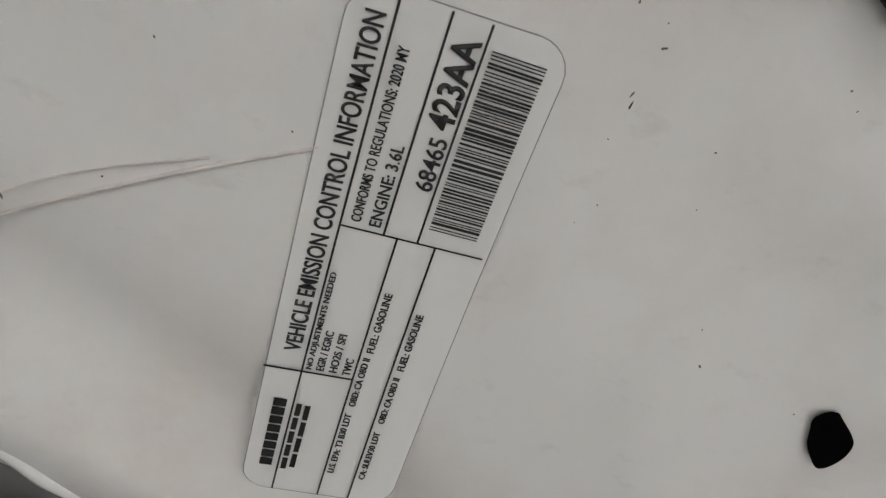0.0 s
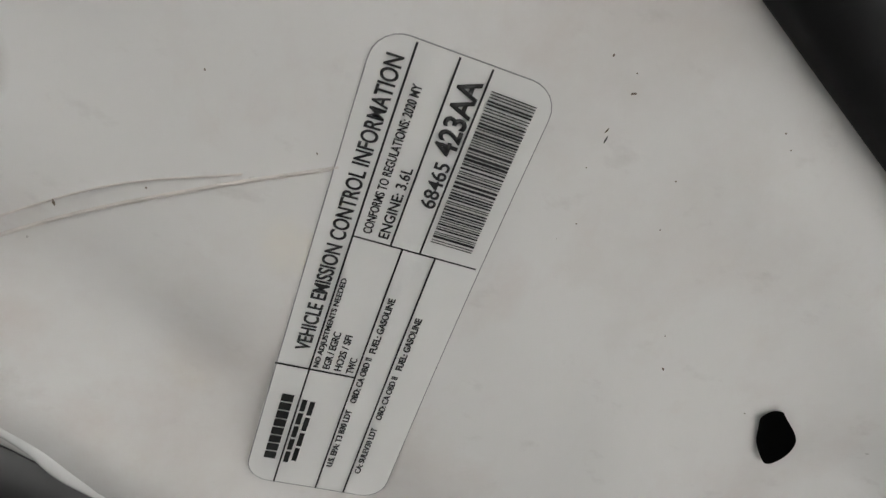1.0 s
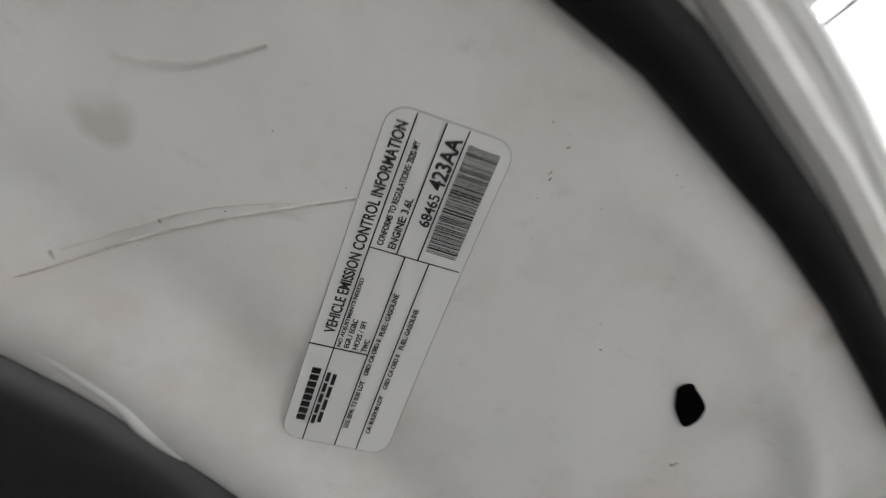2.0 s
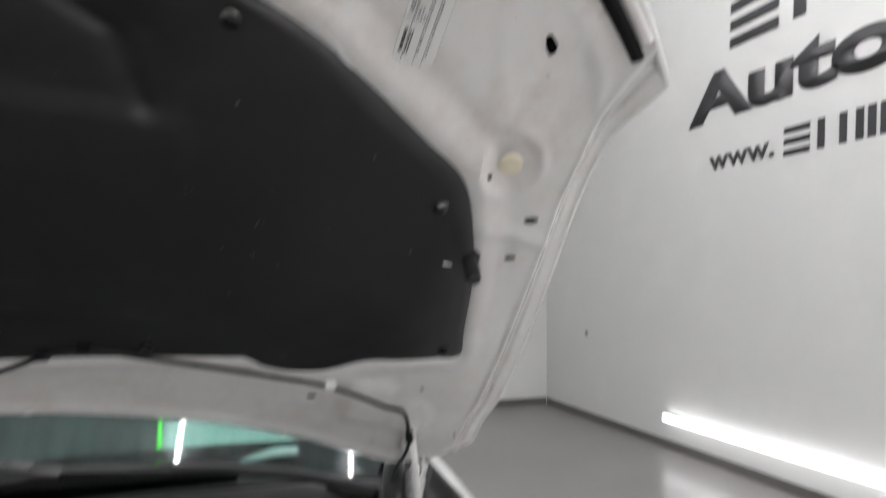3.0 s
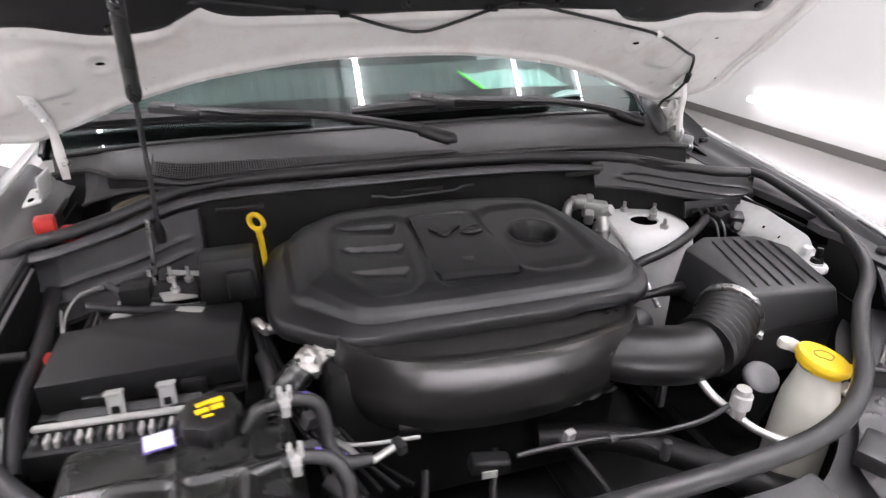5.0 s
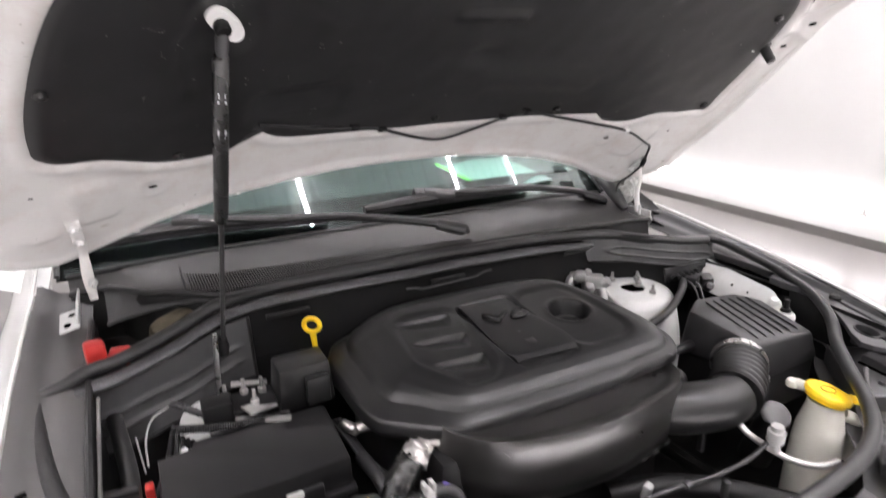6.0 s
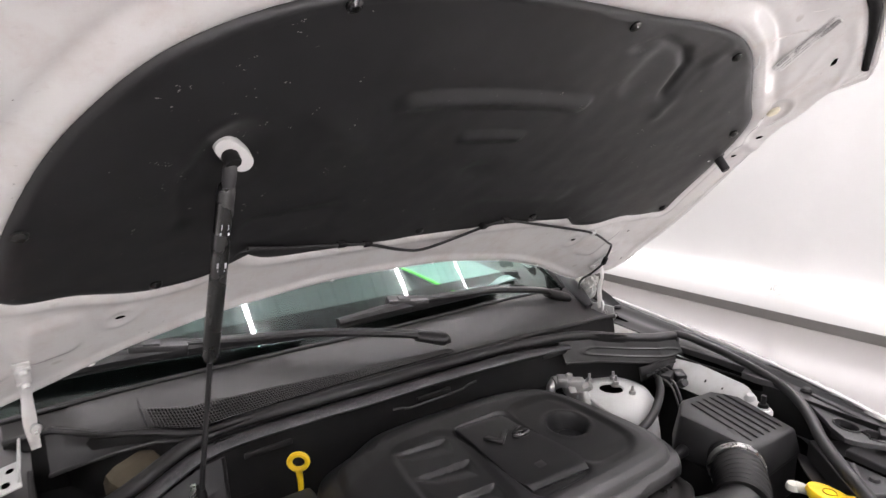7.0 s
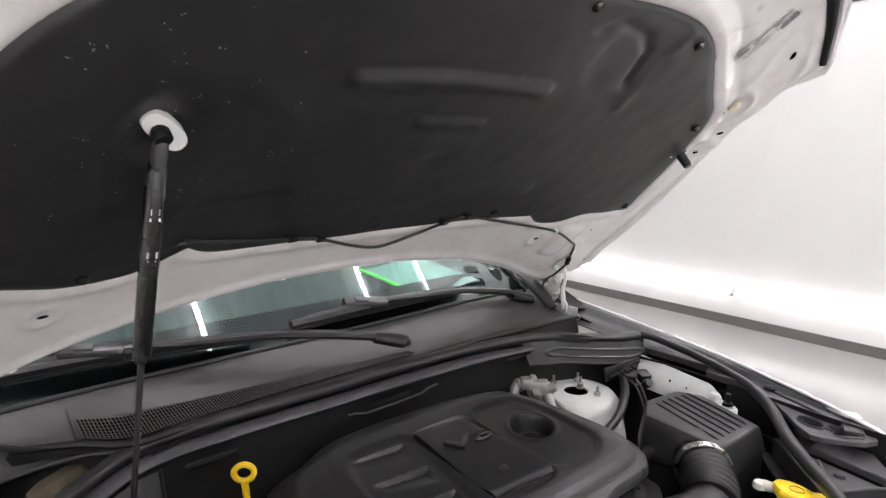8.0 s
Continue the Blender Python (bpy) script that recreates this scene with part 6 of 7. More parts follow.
# strut towers
for sx in (-1, 1):
    tower = thing("strut_tower", "pale painted steel strut tower with studs", "strut tower", (sx * 0.482, -0.182, 0.75), "strut towers")
    part("dome", lathe([(0.024, 0.84), (0.026, 0.842), (0.06, 0.84), (0.075, 0.80), (0.085, 0.60)] if sx < 0 else [(0.028, 0.868), (0.030, 0.872), (0.075, 0.870), (0.092, 0.864), (0.103, 0.848), (0.118, 0.78), (0.135, 0.66), (0.15, 0.60)], (sx * 0.487, -0.166, 0.0), (0, 0, 1), 44), PRIMER, tower, "pale grey painted dome")
    part("centre_hole", lathe([(0, 0.80), (0.024, 0.81), (0.026, 0.841)] if sx < 0 else [(0, 0.84), (0.024, 0.845), (0.029, 0.868)], (sx * 0.487, -0.166, 0.0), (0, 0, 1), 24), HOLE, tower)
    for dx, dy in () if sx < 0 else ((-0.012, 0.058), (0.030, 0.010), (0.045, 0.030), (0.015, -0.050)):
        part("stud", lathe([(0, 0.024), (0.0035, 0.023), (0.004, 0.010), (0.008, 0.009), (0.0085, 0.0), (0.011, -0.001), (0.011, -0.004)], (sx * 0.487 + dx, -0.166 + dy, 0.870), (0, 0, 1), 10), ALU, tower, "threaded stud with nut")
rail = thing("inner_rail", "white painted metal rail along the bay's side", "rail", (0.66, -0.3, 0.85))


def rail_face(u, v):
    """Sloping inner face of the rail; its front end rounds off."""
    y = -0.188 - 0.245 * u
    end = step(0.80, 1.0, u)
    top = Vector((0.712 - 0.030 * u - 0.012 * end, y, 0.915 - 0.014 * u - 0.020 * end * end))
    low = Vector((0.668 - 0.022 * u, y + 0.012 * end, 0.852))
    p = top.lerp(low, v)
    return p + Vector((-0.004, 0, 0.001)) * math.sin(math.pi * v)


bm = sheet(rail_face, 40, 14, 0.003)
bmesh.ops.recalc_face_normals(bm, faces=bm.faces)
part("rail", bm, PRIMER, rail, "white sloping rail")
for y, z in ((-0.300, 0.886), (-0.345, 0.883)):
    part("rail_hole", box((0.006, 0.004, 0.006), (0.675 - 0.09 * (-0.30 - y), y, z), 0.001, (0, 40, 0)), HOLE, rail)
part("rail_knob", lathe([(0, 0.014), (0.008, 0.012), (0.014, 0.004), (0.016, -0.010), (0.016, -0.03)], (0.672, -0.410, 0.882), (-0.2, -0.1, 1), 18), PRIMER, rail, "rounded white end")
part("screw", lathe([(0, 0.030), (0.0055, 0.029), (0.006, 0.010), (0.010, 0.009), (0.012, 0.0), (0, 0)], (0.655, -0.447, 0.880), (0, 0, 1), 12), DEEP, rail, "black mounting screw")
part("bushing", lathe([(0.008, 0.006), (0.012, 0.006), (0.0125, 0.002), (0.018, 0.002), (0.021, -0.002), (0.021, -0.010), (0, -0.010)], (0.655, -0.447, 0.876), (0, 0, 1), 22), PRIMER, rail, "white washer plate")

# air-conditioning fitting and pipe by the tower
ac = thing("refrigerant_fitting", "cast aluminium refrigerant pipe fitting", "pipe fitting", (0.37, -0.15, 0.80))
part("elbow", tube([(0.328, -0.118, 0.83), (0.330, -0.114, 0.890), (0.345, -0.112, 0.908), (0.372, -0.130, 0.908)], 0.011, 12, smooth=5), ALU, ac)
part("block", box((0.050, 0.030, 0.036), (0.378, -0.142, 0.900), 0.006, (0, 0, -38)), ALU, ac)
part("block", box((0.024, 0.034, 0.024), (0.352, -0.128, 0.914), 0.005, (0, 0, -38)), ALU, ac)
part("block", box((0.020, 0.026, 0.030), (0.362, -0.150, 0.888), 0.006, (20, 0, -30)), ALU, ac)
part("cap", lathe([(0, 0.014), (0.007, 0.013), (0.009, 0.008), (0.009, 0), (0, 0)], (0.366, -0.136, 0.918), (0.1, -0.1, 1), 12), ALU, ac, "small round service cap")
part("collar", lathe([(0.011, -0.006), (0.0155, -0.005), (0.0155, 0.005), (0.011, 0.006)], (0.344, -0.114, 0.907), (0.9, -0.3, 0.1), 16), ALU, ac)
part("collar", lathe([(0.010, -0.005), (0.0150, -0.004), (0.0150, 0.004), (0.010, 0.005)], (0.382, -0.178, 0.862), (0, 0.2, 1), 16), ALU, ac)
part("nut", lathe([(0, 0.016), (0.012, 0.016), (0.015, 0.0), (0, 0)], (0.392, -0.162, 0.900), (0.35, -0.6, 0.4), 6), ALU, ac)
part("stub", tube([(0.385, -0.165, 0.89), (0.382, -0.180, 0.86), (0.380, -0.185, 0.83)], 0.012, 12), ALU, ac)
part("pipe", tube([(0.388, -0.160, 0.892), (0.397, -0.185, 0.872), (0.392, -0.25, 0.856), (0.389, -0.315, 0.832), (0.394, -0.372, 0.788)], 0.0048, 10, smooth=6), ALU, ac, "thin aluminium pipe")
cable = thing("wiring_loom", "thick black taped wiring loom crossing the strut tower", "wiring", (0.5, -0.2, 0.87))
part("loom", tube([(0.640, -0.200, 0.872), (0.604, -0.218, 0.882), (0.545, -0.262, 0.884), (0.475, -0.300, 0.878), (0.42, -0.320, 0.872), (0.372, -0.330, 0.866), (0.33, -0.34, 0.85)], 0.0095, 10, smooth=6), RUBBER, cable)
for k in range(2):
    part("wire", tube([(0.606 + 0.014 * k, -0.222, 0.886), (0.600 + 0.016 * k, -0.248, 0.884), (0.596 + 0.016 * k, -0.268, 0.866), (0.594 + 0.014 * k, -0.29, 0.82)], 0.0028, 6, smooth=5), GREYPLASTIC, cable)
part("connector", box((0.05, 0.03, 0.03), (0.630, -0.222, 0.880), 0.005, (0, 0, 25)), DEEP, cable)
part("connector", box((0.030, 0.034, 0.022), (0.662, -0.236, 0.882), 0.005, (12, 0, -30)), PLASTIC, cable)
part("connector_cap", lathe([(0, 0.012), (0.009, 0.011), (0.011, 0.0), (0.011, -0.012)], (0.650, -0.256, 0.872), (-0.4, -0.7, 0.5), 14), GREYPLASTIC, cable, "round grey connector cap")
for k in range(5):
    part("loom_wire", tube([(0.575 + 0.018 * k, -0.205 - 0.004 * (k % 2), 0.892), (0.585 + 0.017 * k, -0.214, 0.899 + 0.002 * (k % 3)), (0.592 + 0.018 * k, -0.222, 0.880)], 0.0045, 6, smooth=5), DEEP, cable)
# washer bottle
wash = thing("washer_bottle", "milky washer bottle with bright yellow cap", "washer bottle", (0.445, -0.662, 0.61))
wc = Vector((0.445, -0.662, -0.012))
part("bottle", lathe([(0, 0.62), (0.041, 0.62), (0.042, 0.72), (0.041, 0.775), (0.038, 0.808), (0.032, 0.835), (0.029, 0.848), (0.028, 0.862), (0, 0.862)], wc, (0, 0, 1), 30), MILK, wash, "milky white bottle neck")
cap = part("cap", lathe([(0, 0.0115), (0.010, 0.0115), (0.031, 0.0110), (0.0355, 0.0095), (0.0375, 0.006), (0.0375, 0.001), (0.034, 0.0), (0.033, -0.007), (0, -0.007)], wc + Vector((0, 0, 0.870)), (0.22, -0.12, 1), 28), YELLOW, wash, "bright yellow cap")
part("cap_symbol", tube([wc + Vector((0.016 * math.cos(a), 0.010 * math.sin(a), 0.8825 + 0.0012 * math.sin(a) - 0.0036 * math.cos(a))) for a in np.linspace(-0.5, math.pi + 0.5, 14)], 0.0009, 5), OCHRE, cap, "dark embossed washer symbol")
part("cap_symbol", tube([wc + Vector((-0.014, -0.004, 0.885)), wc + Vector((0.0, -0.012, 0.8812)), wc + Vector((0.013, -0.006, 0.879))], 0.0009, 5), OCHRE, cap, "dark embossed washer symbol")
part("handle", tube([wc + Vector((0.036, -0.016, 0.83)), wc + Vector((0.052, -0.030, 0.815)), wc + Vector((0.056, -0.034, 0.78)), wc + Vector((0.050, -0.03, 0.74))], [0.010, 0.013, 0.014, 0.012], 12, smooth=5), MILK, wash)
part("cap_tab", box((0.03, 0.022, 0.008), wc + Vector((0.030, -0.022, 0.866)), 0.003, (0, 8, -35)), YELLOW, cap)
part("strap", tube([wc + Vector((-0.004, 0.052, 0.868)), wc + Vector((0, 0.035, 0.868))], [0.010, 0.009], 10), MILK, cap, "white cap strap")
part("strap_end", lathe([(0, 0.006), (0.010, 0.005), (0.012, 0.0), (0.012, -0.006), (0, -0.006)], wc + Vector((-0.006, 0.056, 0.868)), (0, 0, 1), 16), MILK, cap)

# small parts in front of the engine
dome = thing("pump_cap", "round black cap beside the washer bottle", "cap", (0.415, -0.602, 0.70))
part("cap", lathe([(0, 0.006), (0.018, 0.0055), (0.024, 0.003), (0.0265, -0.001), (0.0265, -0.006), (0, -0.006)], (0.415, -0.602, 0.794), (-0.25, -0.62, 1), 26), CAPGREY, dome, "worn grey round cap")
part("neck", lathe([(0.0255, 0.0), (0.0255, -0.02), (0.030, -0.03), (0.030, -0.12), (0, -0.12)], (0.415, -0.602, 0.790), (-0.1, -0.3, 1), 20), DEEP, dome)
pipe = thing("coolant_pipe", "slim aluminium pipe with service port", "pipe", (0.32, -0.66, 0.8))
part("pipe", tube([(0.290, -0.60, 0.83), (0.298, -0.625, 0.810), (0.318, -0.652, 0.792), (0.337, -0.682, 0.780), (0.365, -0.712, 0.778), (0.400, -0.722, 0.780)], 0.006, 10, smooth=6), ALU, pipe)
part("service_port", lathe([(0, 0.038), (0.010, 0.038), (0.011, 0.030), (0.014, 0.028), (0.014, 0.008), (0.010, 0.004), (0.010, -0.01), (0, -0.01)], (0.322, -0.658, 0.799), (0, 0, 1), 18), CLIPWHITE, pipe, "capped service port")
part("hose_joint", tube([(0.30, -0.42, 0.85), (0.345, -0.425, 0.858), (0.40, -0.415, 0.852), (0.425, -0.40, 0.84)], [0.006, 0.008, 0.0125, 0.009], 12, smooth=5), ELBOW, pipe, "black hose with moulded joint")
part("cable", tube([(0.310, -0.652, 0.805), (0.275, -0.656, 0.796), (0.241, -0.655, 0.79), (0.183, -0.652, 0.788), (0.114, -0.642, 0.788), (0.04, -0.635, 0.786), (-0.003, -0.632, 0.782)], 0.004, 8, smooth=6), RUBBER, pipe, "thin black cable")
part("cable_clip", lathe([(0.004, -0.006), (0.0065, -0.006), (0.0065, 0.006), (0.004, 0.006), (0.004, -0.006)], (0.13, -0.645, 0.788), (1, 0.1, 0), 12), GREYPLASTIC, pipe)
fan = thing("radiator_fan_shroud", "black radiator fan shroud in front of the engine", "fan shroud", (0, -0.78, 0.6))
part("shroud", box((1.0, 0.05, 0.26), (0.0, -0.80, 0.65), 0.01), DEEP, fan)
part("duct", tube([(0.08, -0.53, 0.700), (0.20, -0.57, 0.700), (0.29, -0.645, 0.700), (0.36, -0.715, 0.695), (0.45, -0.76, 0.68)], 0.022, 16, smooth=6), DEEP, fan, "fat black cooling hose")
# plugs and cables coloured near-black to carry the shade under the shroud
clutter = thing("front_harness", "black cables and plugs below the intake shroud", "wiring", (0, -0.62, 0.72))
part("plug", box((0.055, 0.026, 0.024), (-0.035, -0.618, 0.765), 0.006, (0, 8, -6), 3), DEEP, clutter, "black cable plug")
part("plug_label", box((0.020, 0.002, 0.012), (-0.040, -0.632, 0.760), 0.0005, (0, 0, -6)), CLIPWHITE, clutter, "pale plug label")
part("tag", box((0.016, 0.012, 0.028), (0.088, -0.606, 0.765), 0.003, (10, 0, 15)), CLIPWHITE, clutter, "pale plastic tag")
part("stud", lathe([(0.006 + 0.001 * (k % 2), 0.004 * k) for k in range(9)] + [(0, 0.036)], (0.215, -0.654, 0.735), (0, 0, 1), 12), GREYPLASTIC, clutter, "threaded grey stud")
part("bar", box((0.010, 0.012, 0.05), (0.272, -0.560, 0.765), 0.002), GREYPLASTIC, clutter)
for k in range(4):
    rr = random.Random(40 + k)
    x = -0.22 + 0.11 * k
    pts = [(x, -0.56 + rr.uniform(-0.02, 0.02), 0.72), (x + rr.uniform(-0.03, 0.05), -0.62 + rr.uniform(-0.02, 0.02), 0.69), (x + rr.uniform(-0.02, 0.08), -0.68, 0.68 + rr.uniform(-0.02, 0.02)), (x + 0.06, -0.74, 0.65)]
    part("cable", tube(pts, rr.uniform(0.003, 0.007), 8, smooth=6), DEEP, clutter)

# fuse box, relay box, battery gear
fuse = thing("fuse_box", "large black fuse box with flat lid", "fuse box", (-0.46, -0.38, 0.78))
part("lid", prism([(-0.585, -0.448), (-0.341, -0.446), (-0.334, -0.305), (-0.340, -0.297), (-0.536, -0.296), (-0.540, -0.318), (-0.586, -0.318)], 0.842, 0.886, 0.0022, inset=0.001), PLASTIC, fuse, "flat black lid")
part("base", box((0.225, 0.125, 0.09), (-0.46, -0.378, 0.795), 0.006), DEEP, fuse)
part("lid_ledge", prism([(-0.590, -0.455), (-0.336, -0.452), (-0.331, -0.302), (-0.342, -0.294), (-0.540, -0.292), (-0.590, -0.314)], 0.826, 0.838, 0.002), PLASTIC, fuse, "black lid ledge")
for x in (-0.52, -0.40):
    part("latch", box((0.03, 0.010, 0.028), (x, -0.453, 0.850), 0.003), PLASTIC, fuse, "black latch")
relay = thing("relay_box", "small black relay box", "relay box", (-0.36, -0.21, 0.87))
part("box", tapered((0.095, 0.075), (0.085, 0.062), 0.075, (-0.352, -0.232, 0.868), 0.006), PLASTIC, relay)
part("clip", box((0.040, 0.014, 0.05), (-0.335, -0.272, 0.900), 0.004), PLASTIC, relay)
term = thing("battery_terminal", "silver terminals and studs beside the fuse box", "terminal", (-0.44, -0.25, 0.86))
part("base", box((0.09, 0.06, 0.02), (-0.445, -0.235, 0.885), 0.004), DEEP, term)
for i, (dx, dy) in enumerate(((-0.03, 0.015), (0.0, 0.02), (0.028, 0.012), (0.01, -0.02))):
    part("stud", lathe([(0, 0.028), (0.003, 0.028), (0.0035, 0.010), (0.007, 0.009), (0.007, 0.0), (0, 0)], (-0.445 + dx, -0.235 + dy, 0.893), (0, 0, 1), 10), ALU, term)
part("bracket", box((0.05, 0.03, 0.004), (-0.43, -0.265, 0.893), 0.001, (0, 10, 20)), ALU, term)
part("corrugated_hose", tube([Vector((-0.56 + 0.17 * k / 200, -0.262 - 0.030 * k / 200 - 0.012 * math.sin(k / 200 * 3.1), 0.893 - 0.010 * k / 200)) for k in range(201)], [0.0062 + 0.0007 * math.cos(k * math.pi / 2) for k in range(201)], 10), RUBBER, term, "corrugated black cable sleeve")
part("bracket_black", box((0.045, 0.04, 0.04), (-0.492, -0.247, 0.895), 0.004), DEEP, term)
bracket = thing("bay_bracket", "white painted metal bracket behind the fuse box", "bracket", (-0.53, -0.23, 0.84))
part("plate", prism([(-0.556, -0.272), (-0.508, -0.262), (-0.506, -0.205), (-0.526, -0.195)], 0.835, 0.858, 0.003), PRIMER, bracket)
part("thin_hose", tube([(-0.600, -0.275, 0.85), (-0.598, -0.245, 0.875), (-0.586, -0.205, 0.885), (-0.56, -0.180, 0.885)], 0.0016, 8, smooth=6), CLIPWHITE, bracket, "thin pale hose")
part("thin_hose", tube([(-0.605, -0.275, 0.84), (-0.612, -0.22, 0.87)], 0.0014, 8), CLIPWHITE, bracket)
part("pale_sleeve", tube([Vector((-0.552 + 0.045 * k / 30, -0.176 - 0.062 * k / 30, 0.885)) for k in range(31)], [0.0055 + 0.0009 * math.sin(k * 1.7) for k in range(31)], 10), GREYPLASTIC, bracket, "ribbed grey cable sleeve")
for k, (x, y, w, r) in enumerate(((-0.462, -0.215, 0.045, -20), (-0.447, -0.283, 0.05, -14), (-0.43, -0.172, 0.06, -10), (-0.405, -0.305, 0.05, -18))):
    part("terminal_plate", box((w, 0.016, 0.003), (x, y, 0.886), 0.001, (0, 6, r)), ALU if k % 2 else CLIPWHITE, bracket, "pale stamped terminal plate")
for k in range(5):
    part("wire", tube([(-0.56 + 0.006 * k, -0.23 - 0.01 * k, 0.87), (-0.575 + 0.01 * k, -0.28, 0.85 - 0.006 * k), (-0.60 + 0.008 * k, -0.34, 0.82), (-0.605 + 0.006 * k, -0.42, 0.79)], 0.004, 6, smooth=6), DEEP, bracket)
red = thing("positive_terminal", "bright red battery terminal cover", "terminal cover", (-0.65, -0.065, 0.91))
part("cover", box((0.032, 0.034, 0.042), (-0.655, -0.056, 0.950), 0.006, (0, 0, 10)), RED, red)
part("wing", box((0.034, 0.035, 0.024), (-0.620, -0.058, 0.936), 0.005, (0, 0, -10)), RED, red)
single("fuse_box_clip", box((0.012, 0.020, 0.03), (-0.600, -0.340, 0.850), 0.003), RED, "small red clip on the fuse box", "clip")

# coolant reservoir and hoses at the front corner
res = thing("coolant_reservoir", "black coolant reservoir with yellow-printed cap", "coolant reservoir", (-0.38, -0.63, 0.75))


def tank_top(u, v):
    x, y = -0.545 + 0.275 * u, -0.755 + 0.212 * v
    body = pocket(x, y, -0.405, -0.645, 0.255, 0.185, 0.03, 0.030)
    z = 0.80 + 0.072 * body
    if body > 0.6:
        ridge = math.exp(-((y + 0.642 + 0.05 * (x + 0.40)) / 0.0065) ** 2) + math.exp(-((x + 0.405 + 0.12 * (y + 0.6)) / 0.0065) ** 2) * step(-0.600, -0.612, y) + math.exp(-((x + 0.325) / 0.0065) ** 2) * step(-0.57, -0.58, y) + math.exp(-((y + 0.572) / 0.006) ** 2) * step(-0.35, -0.34, x)
        z += 0.0055 * min(1, ridge) + 0.003 * math.sin((x + 0.5) * 38) * math.sin((y + 0.7) * 40)
    return (x, y, z)


part("tank", sheet(tank_top, 110, 84), TANK, res, "black moulded tank with raised seams")
part("tank_side", box((0.225, 0.155, 0.08), (-0.405, -0.645, 0.805), 0.02, (0, 0, 0), 3), TANK, res)
cc = Vector((-0.368, -0.570, 0.0))
part("neck", lathe([(0.030, -0.03), (0.030, 0.0), (0, 0.0)], cc + Vector((0, 0, 0.882)), (0, 0, 1), 24), TANK, res)
knob = [0.0355 + 0.0022 * math.cos(8 * a) for a in np.linspace(0, 2 * math.pi, 49)[:-1]]
bm = bmesh.new()
ringsk = [[bm.verts.new((cc.x + r * k * math.cos(2 * math.pi * i / 48), cc.y + r * k * math.sin(2 * math.pi * i / 48), z)) for i, r in enumerate(knob)] for k, z in ((0.96, 0.872), (1.0, 0.876), (1.0, 0.893), (0.94, 0.899), (0.82, 0.901))]
for a, b in zip(ringsk, ringsk[1:]):
    for i in range(48):
        bm.faces.new((a[i], a[(i + 1) % 48], b[(i + 1) % 48], b[i]))
bm.faces.new(ringsk[-1])
bmesh.ops.recalc_face_normals(bm, faces=bm.faces)
capr = part("cap", bm, PLASTIC, res, "black knurled cap")
for dx, dy, w, h, r in ((-0.007, 0.010, 0.016, 0.007, 20), (0.008, 0.013, 0.014, 0.009, 14), (-0.007, -0.003, 0.015, 0.008, 14), (0.009, 0.001, 0.014, 0.008, 10), (0.0, -0.013, 0.012, 0.004, 10)):
    part("warning_mark", box((w, h, 0.0012), cc + Vector((dx, dy, 0.9016)), 0.0, (0, 0, r)), YELLOW, capr, "yellow printed warning mark")
part("paper_tag", box((0.030, 0.022, 0.0012), (-0.424, -0.584, 0.8805), 0.0, (8, 0, 10)), STICKER, res, "white tag with violet border")
part("tag_border", box((0.034, 0.026, 0.001), (-0.424, -0.584, 0.8795), 0.0, (8, 0, 10)), PURPLE, res)
part("nipple", tube([(-0.330, -0.580, 0.870), (-0.312, -0.577, 0.890), (-0.290, -0.575, 0.894)], [0.014, 0.011, 0.009], 12, smooth=4), TANK, res)
part("nipple", tube([(-0.325, -0.655, 0.868), (-0.305, -0.652, 0.872), (-0.285, -0.65, 0.873)], [0.013, 0.010, 0.009], 12, smooth=4), TANK, res)
rad_top = thing("radiator_rail", "finned radiator end tank with pale rail and clips", "radiator", (-0.48, -0.50, 0.80))
part("rail", box((0.185, 0.010, 0.007), (-0.487, -0.503, 0.860), 0.003, (0, 0, -4)), CLIPWHITE, rad_top, "pale metal rail")
part("base", box((0.19, 0.05, 0.04), (-0.487, -0.515, 0.83), 0.004, (0, 0, -4)), DEEP, rad_top)
for i in range(15):
    part("fin", box((0.005, 0.018, 0.016), (-0.570 + 0.0115 * i, -0.516 - 0.0008 * i, 0.852), 0.0015), CLIPWHITE if i % 3 else GREYPLASTIC, rad_top)
part("top_bar", box((0.17, 0.020, 0.012), (-0.475, -0.472, 0.846), 0.003, (0, 0, -3)), GREYPLASTIC, rad_top, "grey top bar")
for x in (-0.490, -0.429):
    part("clip", box((0.020, 0.007, 0.034), (x, -0.478, 0.860), 0.002, (-14, 0, 0)), CLIPWHITE, rad_top, "pale plastic clip")
    part("clip_slot", box((0.009, 0.002, 0.010), (x, -0.4835, 0.858), 0.001, (-14, 0, 0)), DEEP, rad_top)
    part("clip_head", box((0.022, 0.014, 0.004), (x, -0.474, 0.878), 0.001, (-14, 0, 0)), CLIPWHITE, rad_top)
hoses = thing("coolant_hoses", "black rubber coolant hoses with pale spring clamps", "hoses", (-0.26, -0.6, 0.75))
part("hose", tube([(-0.300, -0.576, 0.893), (-0.275, -0.574, 0.896), (-0.248, -0.580, 0.888), (-0.240, -0.592, 0.862), (-0.238, -0.60, 0.835), (-0.222, -0.61, 0.815), (-0.19, -0.605, 0.805)], 0.0088, 14, smooth=6), RUBBER, hoses)
part("hose", tube([(-0.295, -0.651, 0.873), (-0.270, -0.650, 0.876), (-0.240, -0.655, 0.868), (-0.226, -0.672, 0.85), (-0.222, -0.69, 0.82), (-0.20, -0.71, 0.80)], 0.0088, 14, smooth=6), RUBBER, hoses)
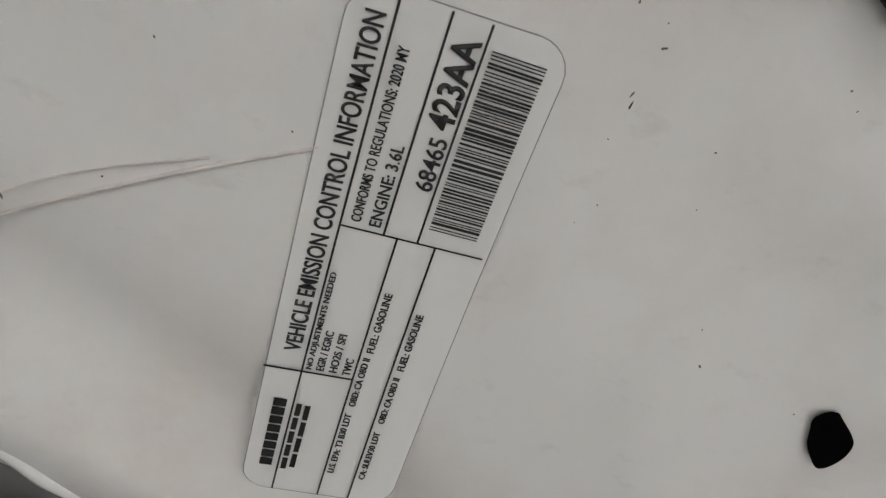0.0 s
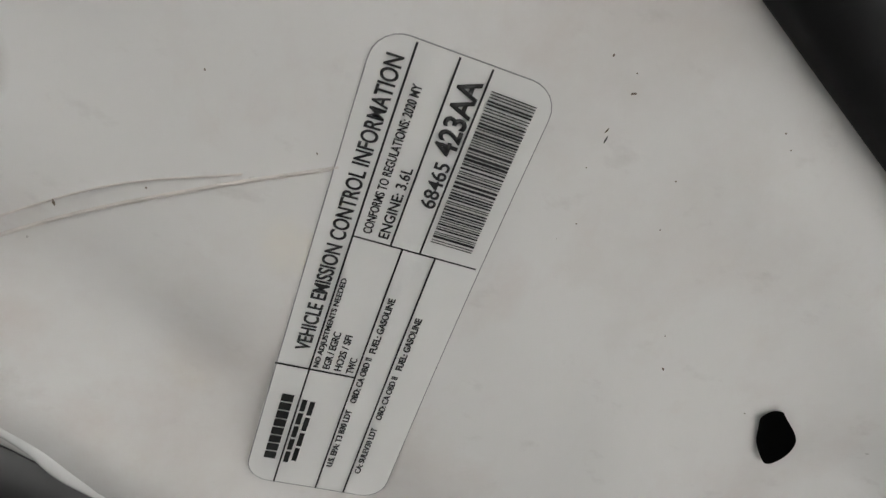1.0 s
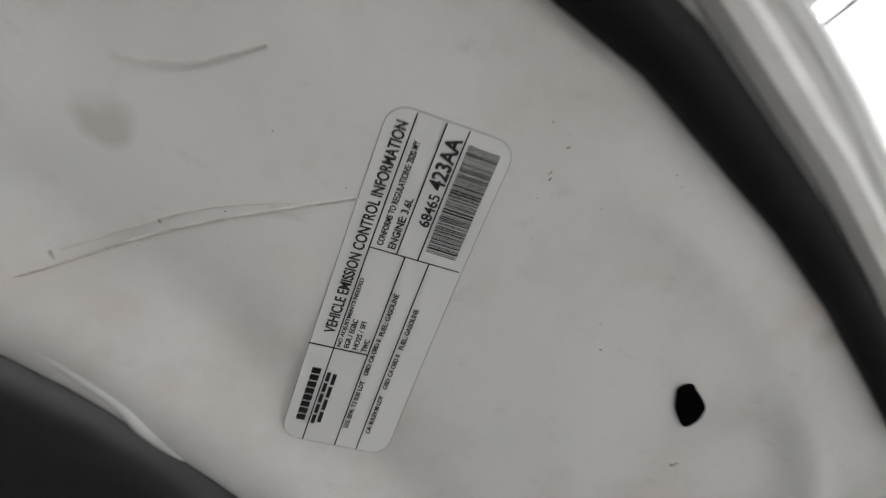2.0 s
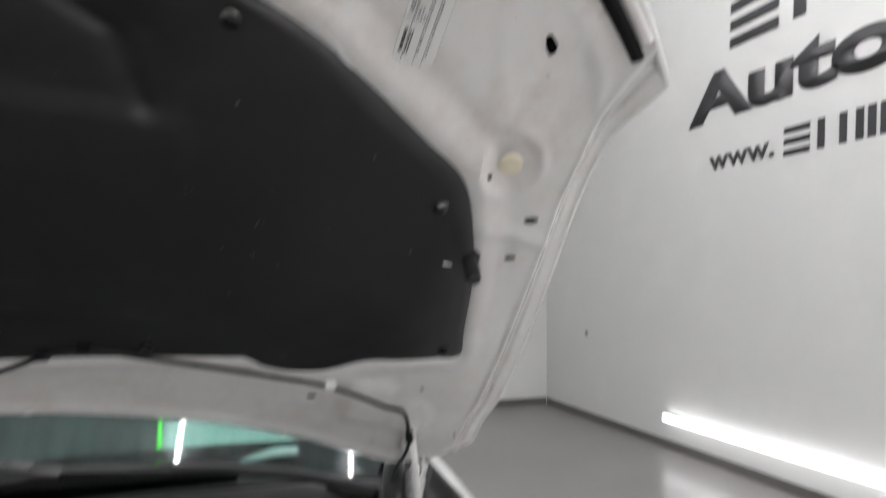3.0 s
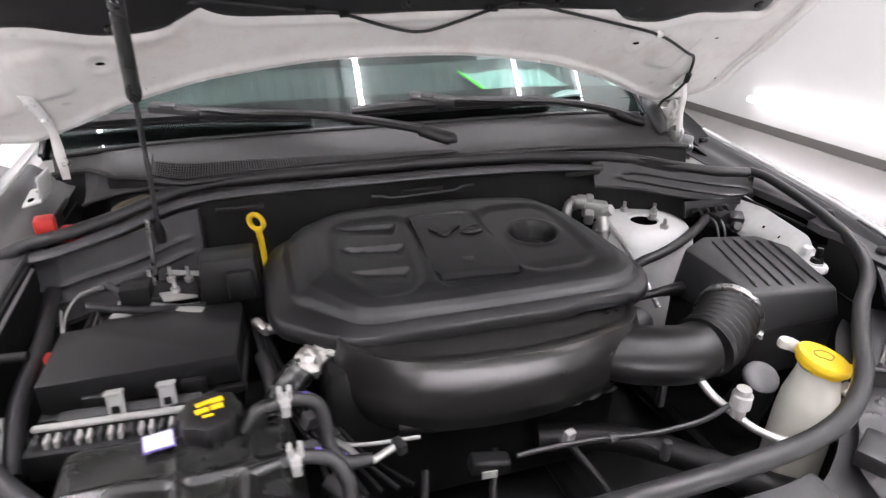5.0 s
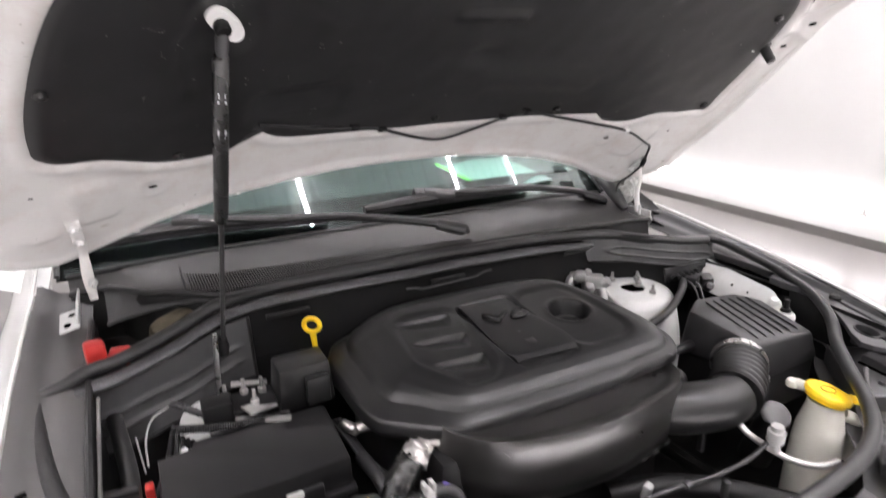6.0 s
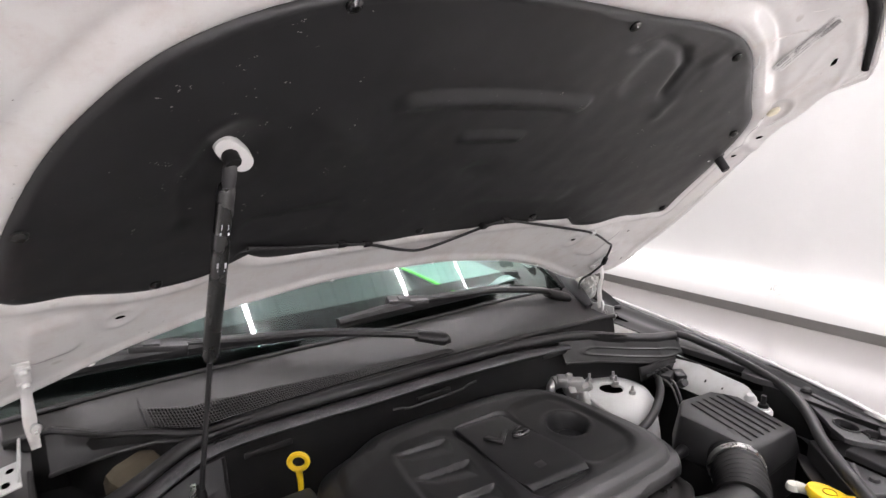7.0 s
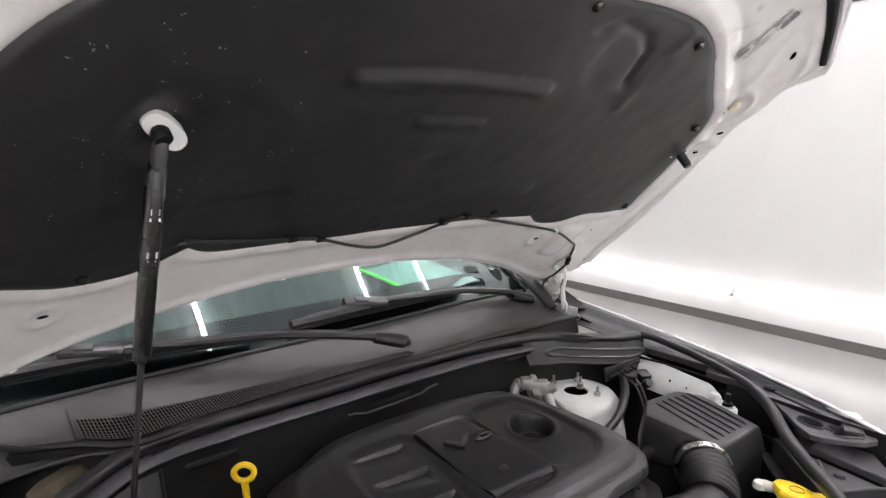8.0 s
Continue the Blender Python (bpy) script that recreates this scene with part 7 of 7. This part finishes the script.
part("hose", tube([(-0.312, -0.40, 0.845), (-0.302, -0.45, 0.835), (-0.296, -0.50, 0.81), (-0.28, -0.56, 0.77)], 0.011, 12, smooth=6), RUBBER, hoses)
part("hose", tube([(-0.245, -0.62, 0.80), (-0.21, -0.66, 0.785), (-0.15, -0.68, 0.775), (-0.08, -0.70, 0.76)], 0.013, 12, smooth=6), RUBBER, hoses)
for x, y, z in ((-0.283, -0.575, 0.896), (-0.278, -0.650, 0.876)):
    part("spring_clamp", lathe([(0.0092, -0.006), (0.0105, -0.006), (0.0105, 0.006), (0.0092, 0.006), (0.0092, -0.006)], (x, y, z), (1, 0, 0), 18), CLIPWHITE, hoses, "pale spring clamp")
    part("clamp_ear", box((0.006, 0.014, 0.016), (x - 0.005, y, z + 0.010), 0.0015), CLIPWHITE, hoses)
    part("clamp_ear", box((0.006, 0.014, 0.016), (x + 0.006, y, z + 0.010), 0.0015), CLIPWHITE, hoses)
    part("clamp_ear", box((0.010, 0.006, 0.016), (x, y - 0.012, z - 0.006), 0.0015), CLIPWHITE, hoses)
    part("paint_mark", box((0.007, 0.0045, 0.0012), (x + 0.025, y - 0.001, z + 0.0075), 0.0004, (0, 12, 0)), PURPLE, hoses, "violet paint mark")
part("paint_mark", box((0.006, 0.0045, 0.0012), (-0.222, -0.607, 0.825), 0.0004, (0, 12, 0)), PURPLE, hoses, "violet paint mark")
part("metal_pipe", tube([(-0.232, -0.553, 0.80), (-0.215, -0.574, 0.80), (-0.203, -0.595, 0.80), (-0.190, -0.603, 0.80), (-0.175, -0.597, 0.80), (-0.152, -0.586, 0.80)], 0.0052, 10, smooth=5), ALU, hoses, "bent aluminium pipe")
part("metal_pipe", tube([(-0.221, -0.564, 0.80), (-0.186, -0.576, 0.802), (-0.12, -0.578, 0.798)], 0.003, 8, smooth=5), ALU, hoses, "thin aluminium pipe")
part("pipe_clamp", box((0.014, 0.022, 0.018), (-0.150, -0.588, 0.80), 0.004, (0, 0, 20)), RUBBER, hoses)
wrap = thing("wrapped_hose", "black sleeved hose with crumpled foil wrap beside the intake", "hose", (-0.26, -0.46, 0.80))
bm = tube([(-0.305, -0.490, 0.815), (-0.285, -0.478, 0.835), (-0.262, -0.468, 0.855), (-0.245, -0.462, 0.865)], [0.017, 0.021, 0.021, 0.019], 20, smooth=8)
for v in bm.verts:
    v.co += Vector((noise.noise(v.co * 130), noise.noise(v.co * 130 + Vector((5, 0, 0))), noise.noise(v.co * 130 + Vector((0, 9, 0))))) * 0.0022
part("sleeve", bm, TANK, wrap, "black shiny sleeve")
bm = tube([(-0.256, -0.468, 0.858), (-0.243, -0.460, 0.868), (-0.226, -0.455, 0.872), (-0.20, -0.452, 0.872)], [0.021, 0.020, 0.013, 0.008], 22, smooth=10)
for v in bm.verts:
    v.co += Vector((noise.noise(v.co * 170), noise.noise(v.co * 170 + Vector((5, 0, 0))), noise.noise(v.co * 170 + Vector((0, 9, 0))))) * 0.0045
part("foil", bm, FOIL, wrap, "crumpled pale foil wrap")
for k in range(4):
    part("foil_strand", tube([(-0.235 + 0.004 * k, -0.462, 0.876), (-0.215 + 0.005 * k, -0.470 - 0.003 * k, 0.884 - 0.004 * k), (-0.195 + 0.004 * k, -0.478, 0.878 - 0.005 * k)], 0.0022, 6, smooth=5), FOIL, wrap)
bm = tube([(-0.318, -0.335, 0.868), (-0.308, -0.348, 0.862), (-0.296, -0.350, 0.858), (-0.275, -0.362, 0.866)], [0.006, 0.009, 0.010, 0.008], 12, smooth=6)
for v in bm.verts:
    v.co += Vector((noise.noise(v.co * 200), noise.noise(v.co * 200 + Vector((5, 0, 0))), noise.noise(v.co * 200 + Vector((0, 9, 0))))) * 0.003
part("silver_sleeve", bm, FOIL, wrap, "crumpled silver sleeve")
for k in range(6):
    part("wire", tube([(-0.325 + 0.003 * k, -0.30, 0.85), (-0.312 + 0.005 * k, -0.39, 0.84 - 0.005 * k), (-0.29 + 0.008 * k, -0.46, 0.80), (-0.255 + 0.012 * k, -0.54, 0.78 - 0.004 * k), (-0.24 + 0.02 * k, -0.62, 0.76)], 0.0035, 6, smooth=6), DEEP if k % 2 else RUBBER, wrap)
for x, y, z, w in ((-0.255, -0.505, 0.80, 0.03), (-0.235, -0.535, 0.79, 0.025), (-0.262, -0.60, 0.835, 0.022)):
    part("connector", box((w, 0.02, 0.022), (x, y, z), 0.005, (10, 20, 35)), GREYPLASTIC, wrap, "grey cable connector")
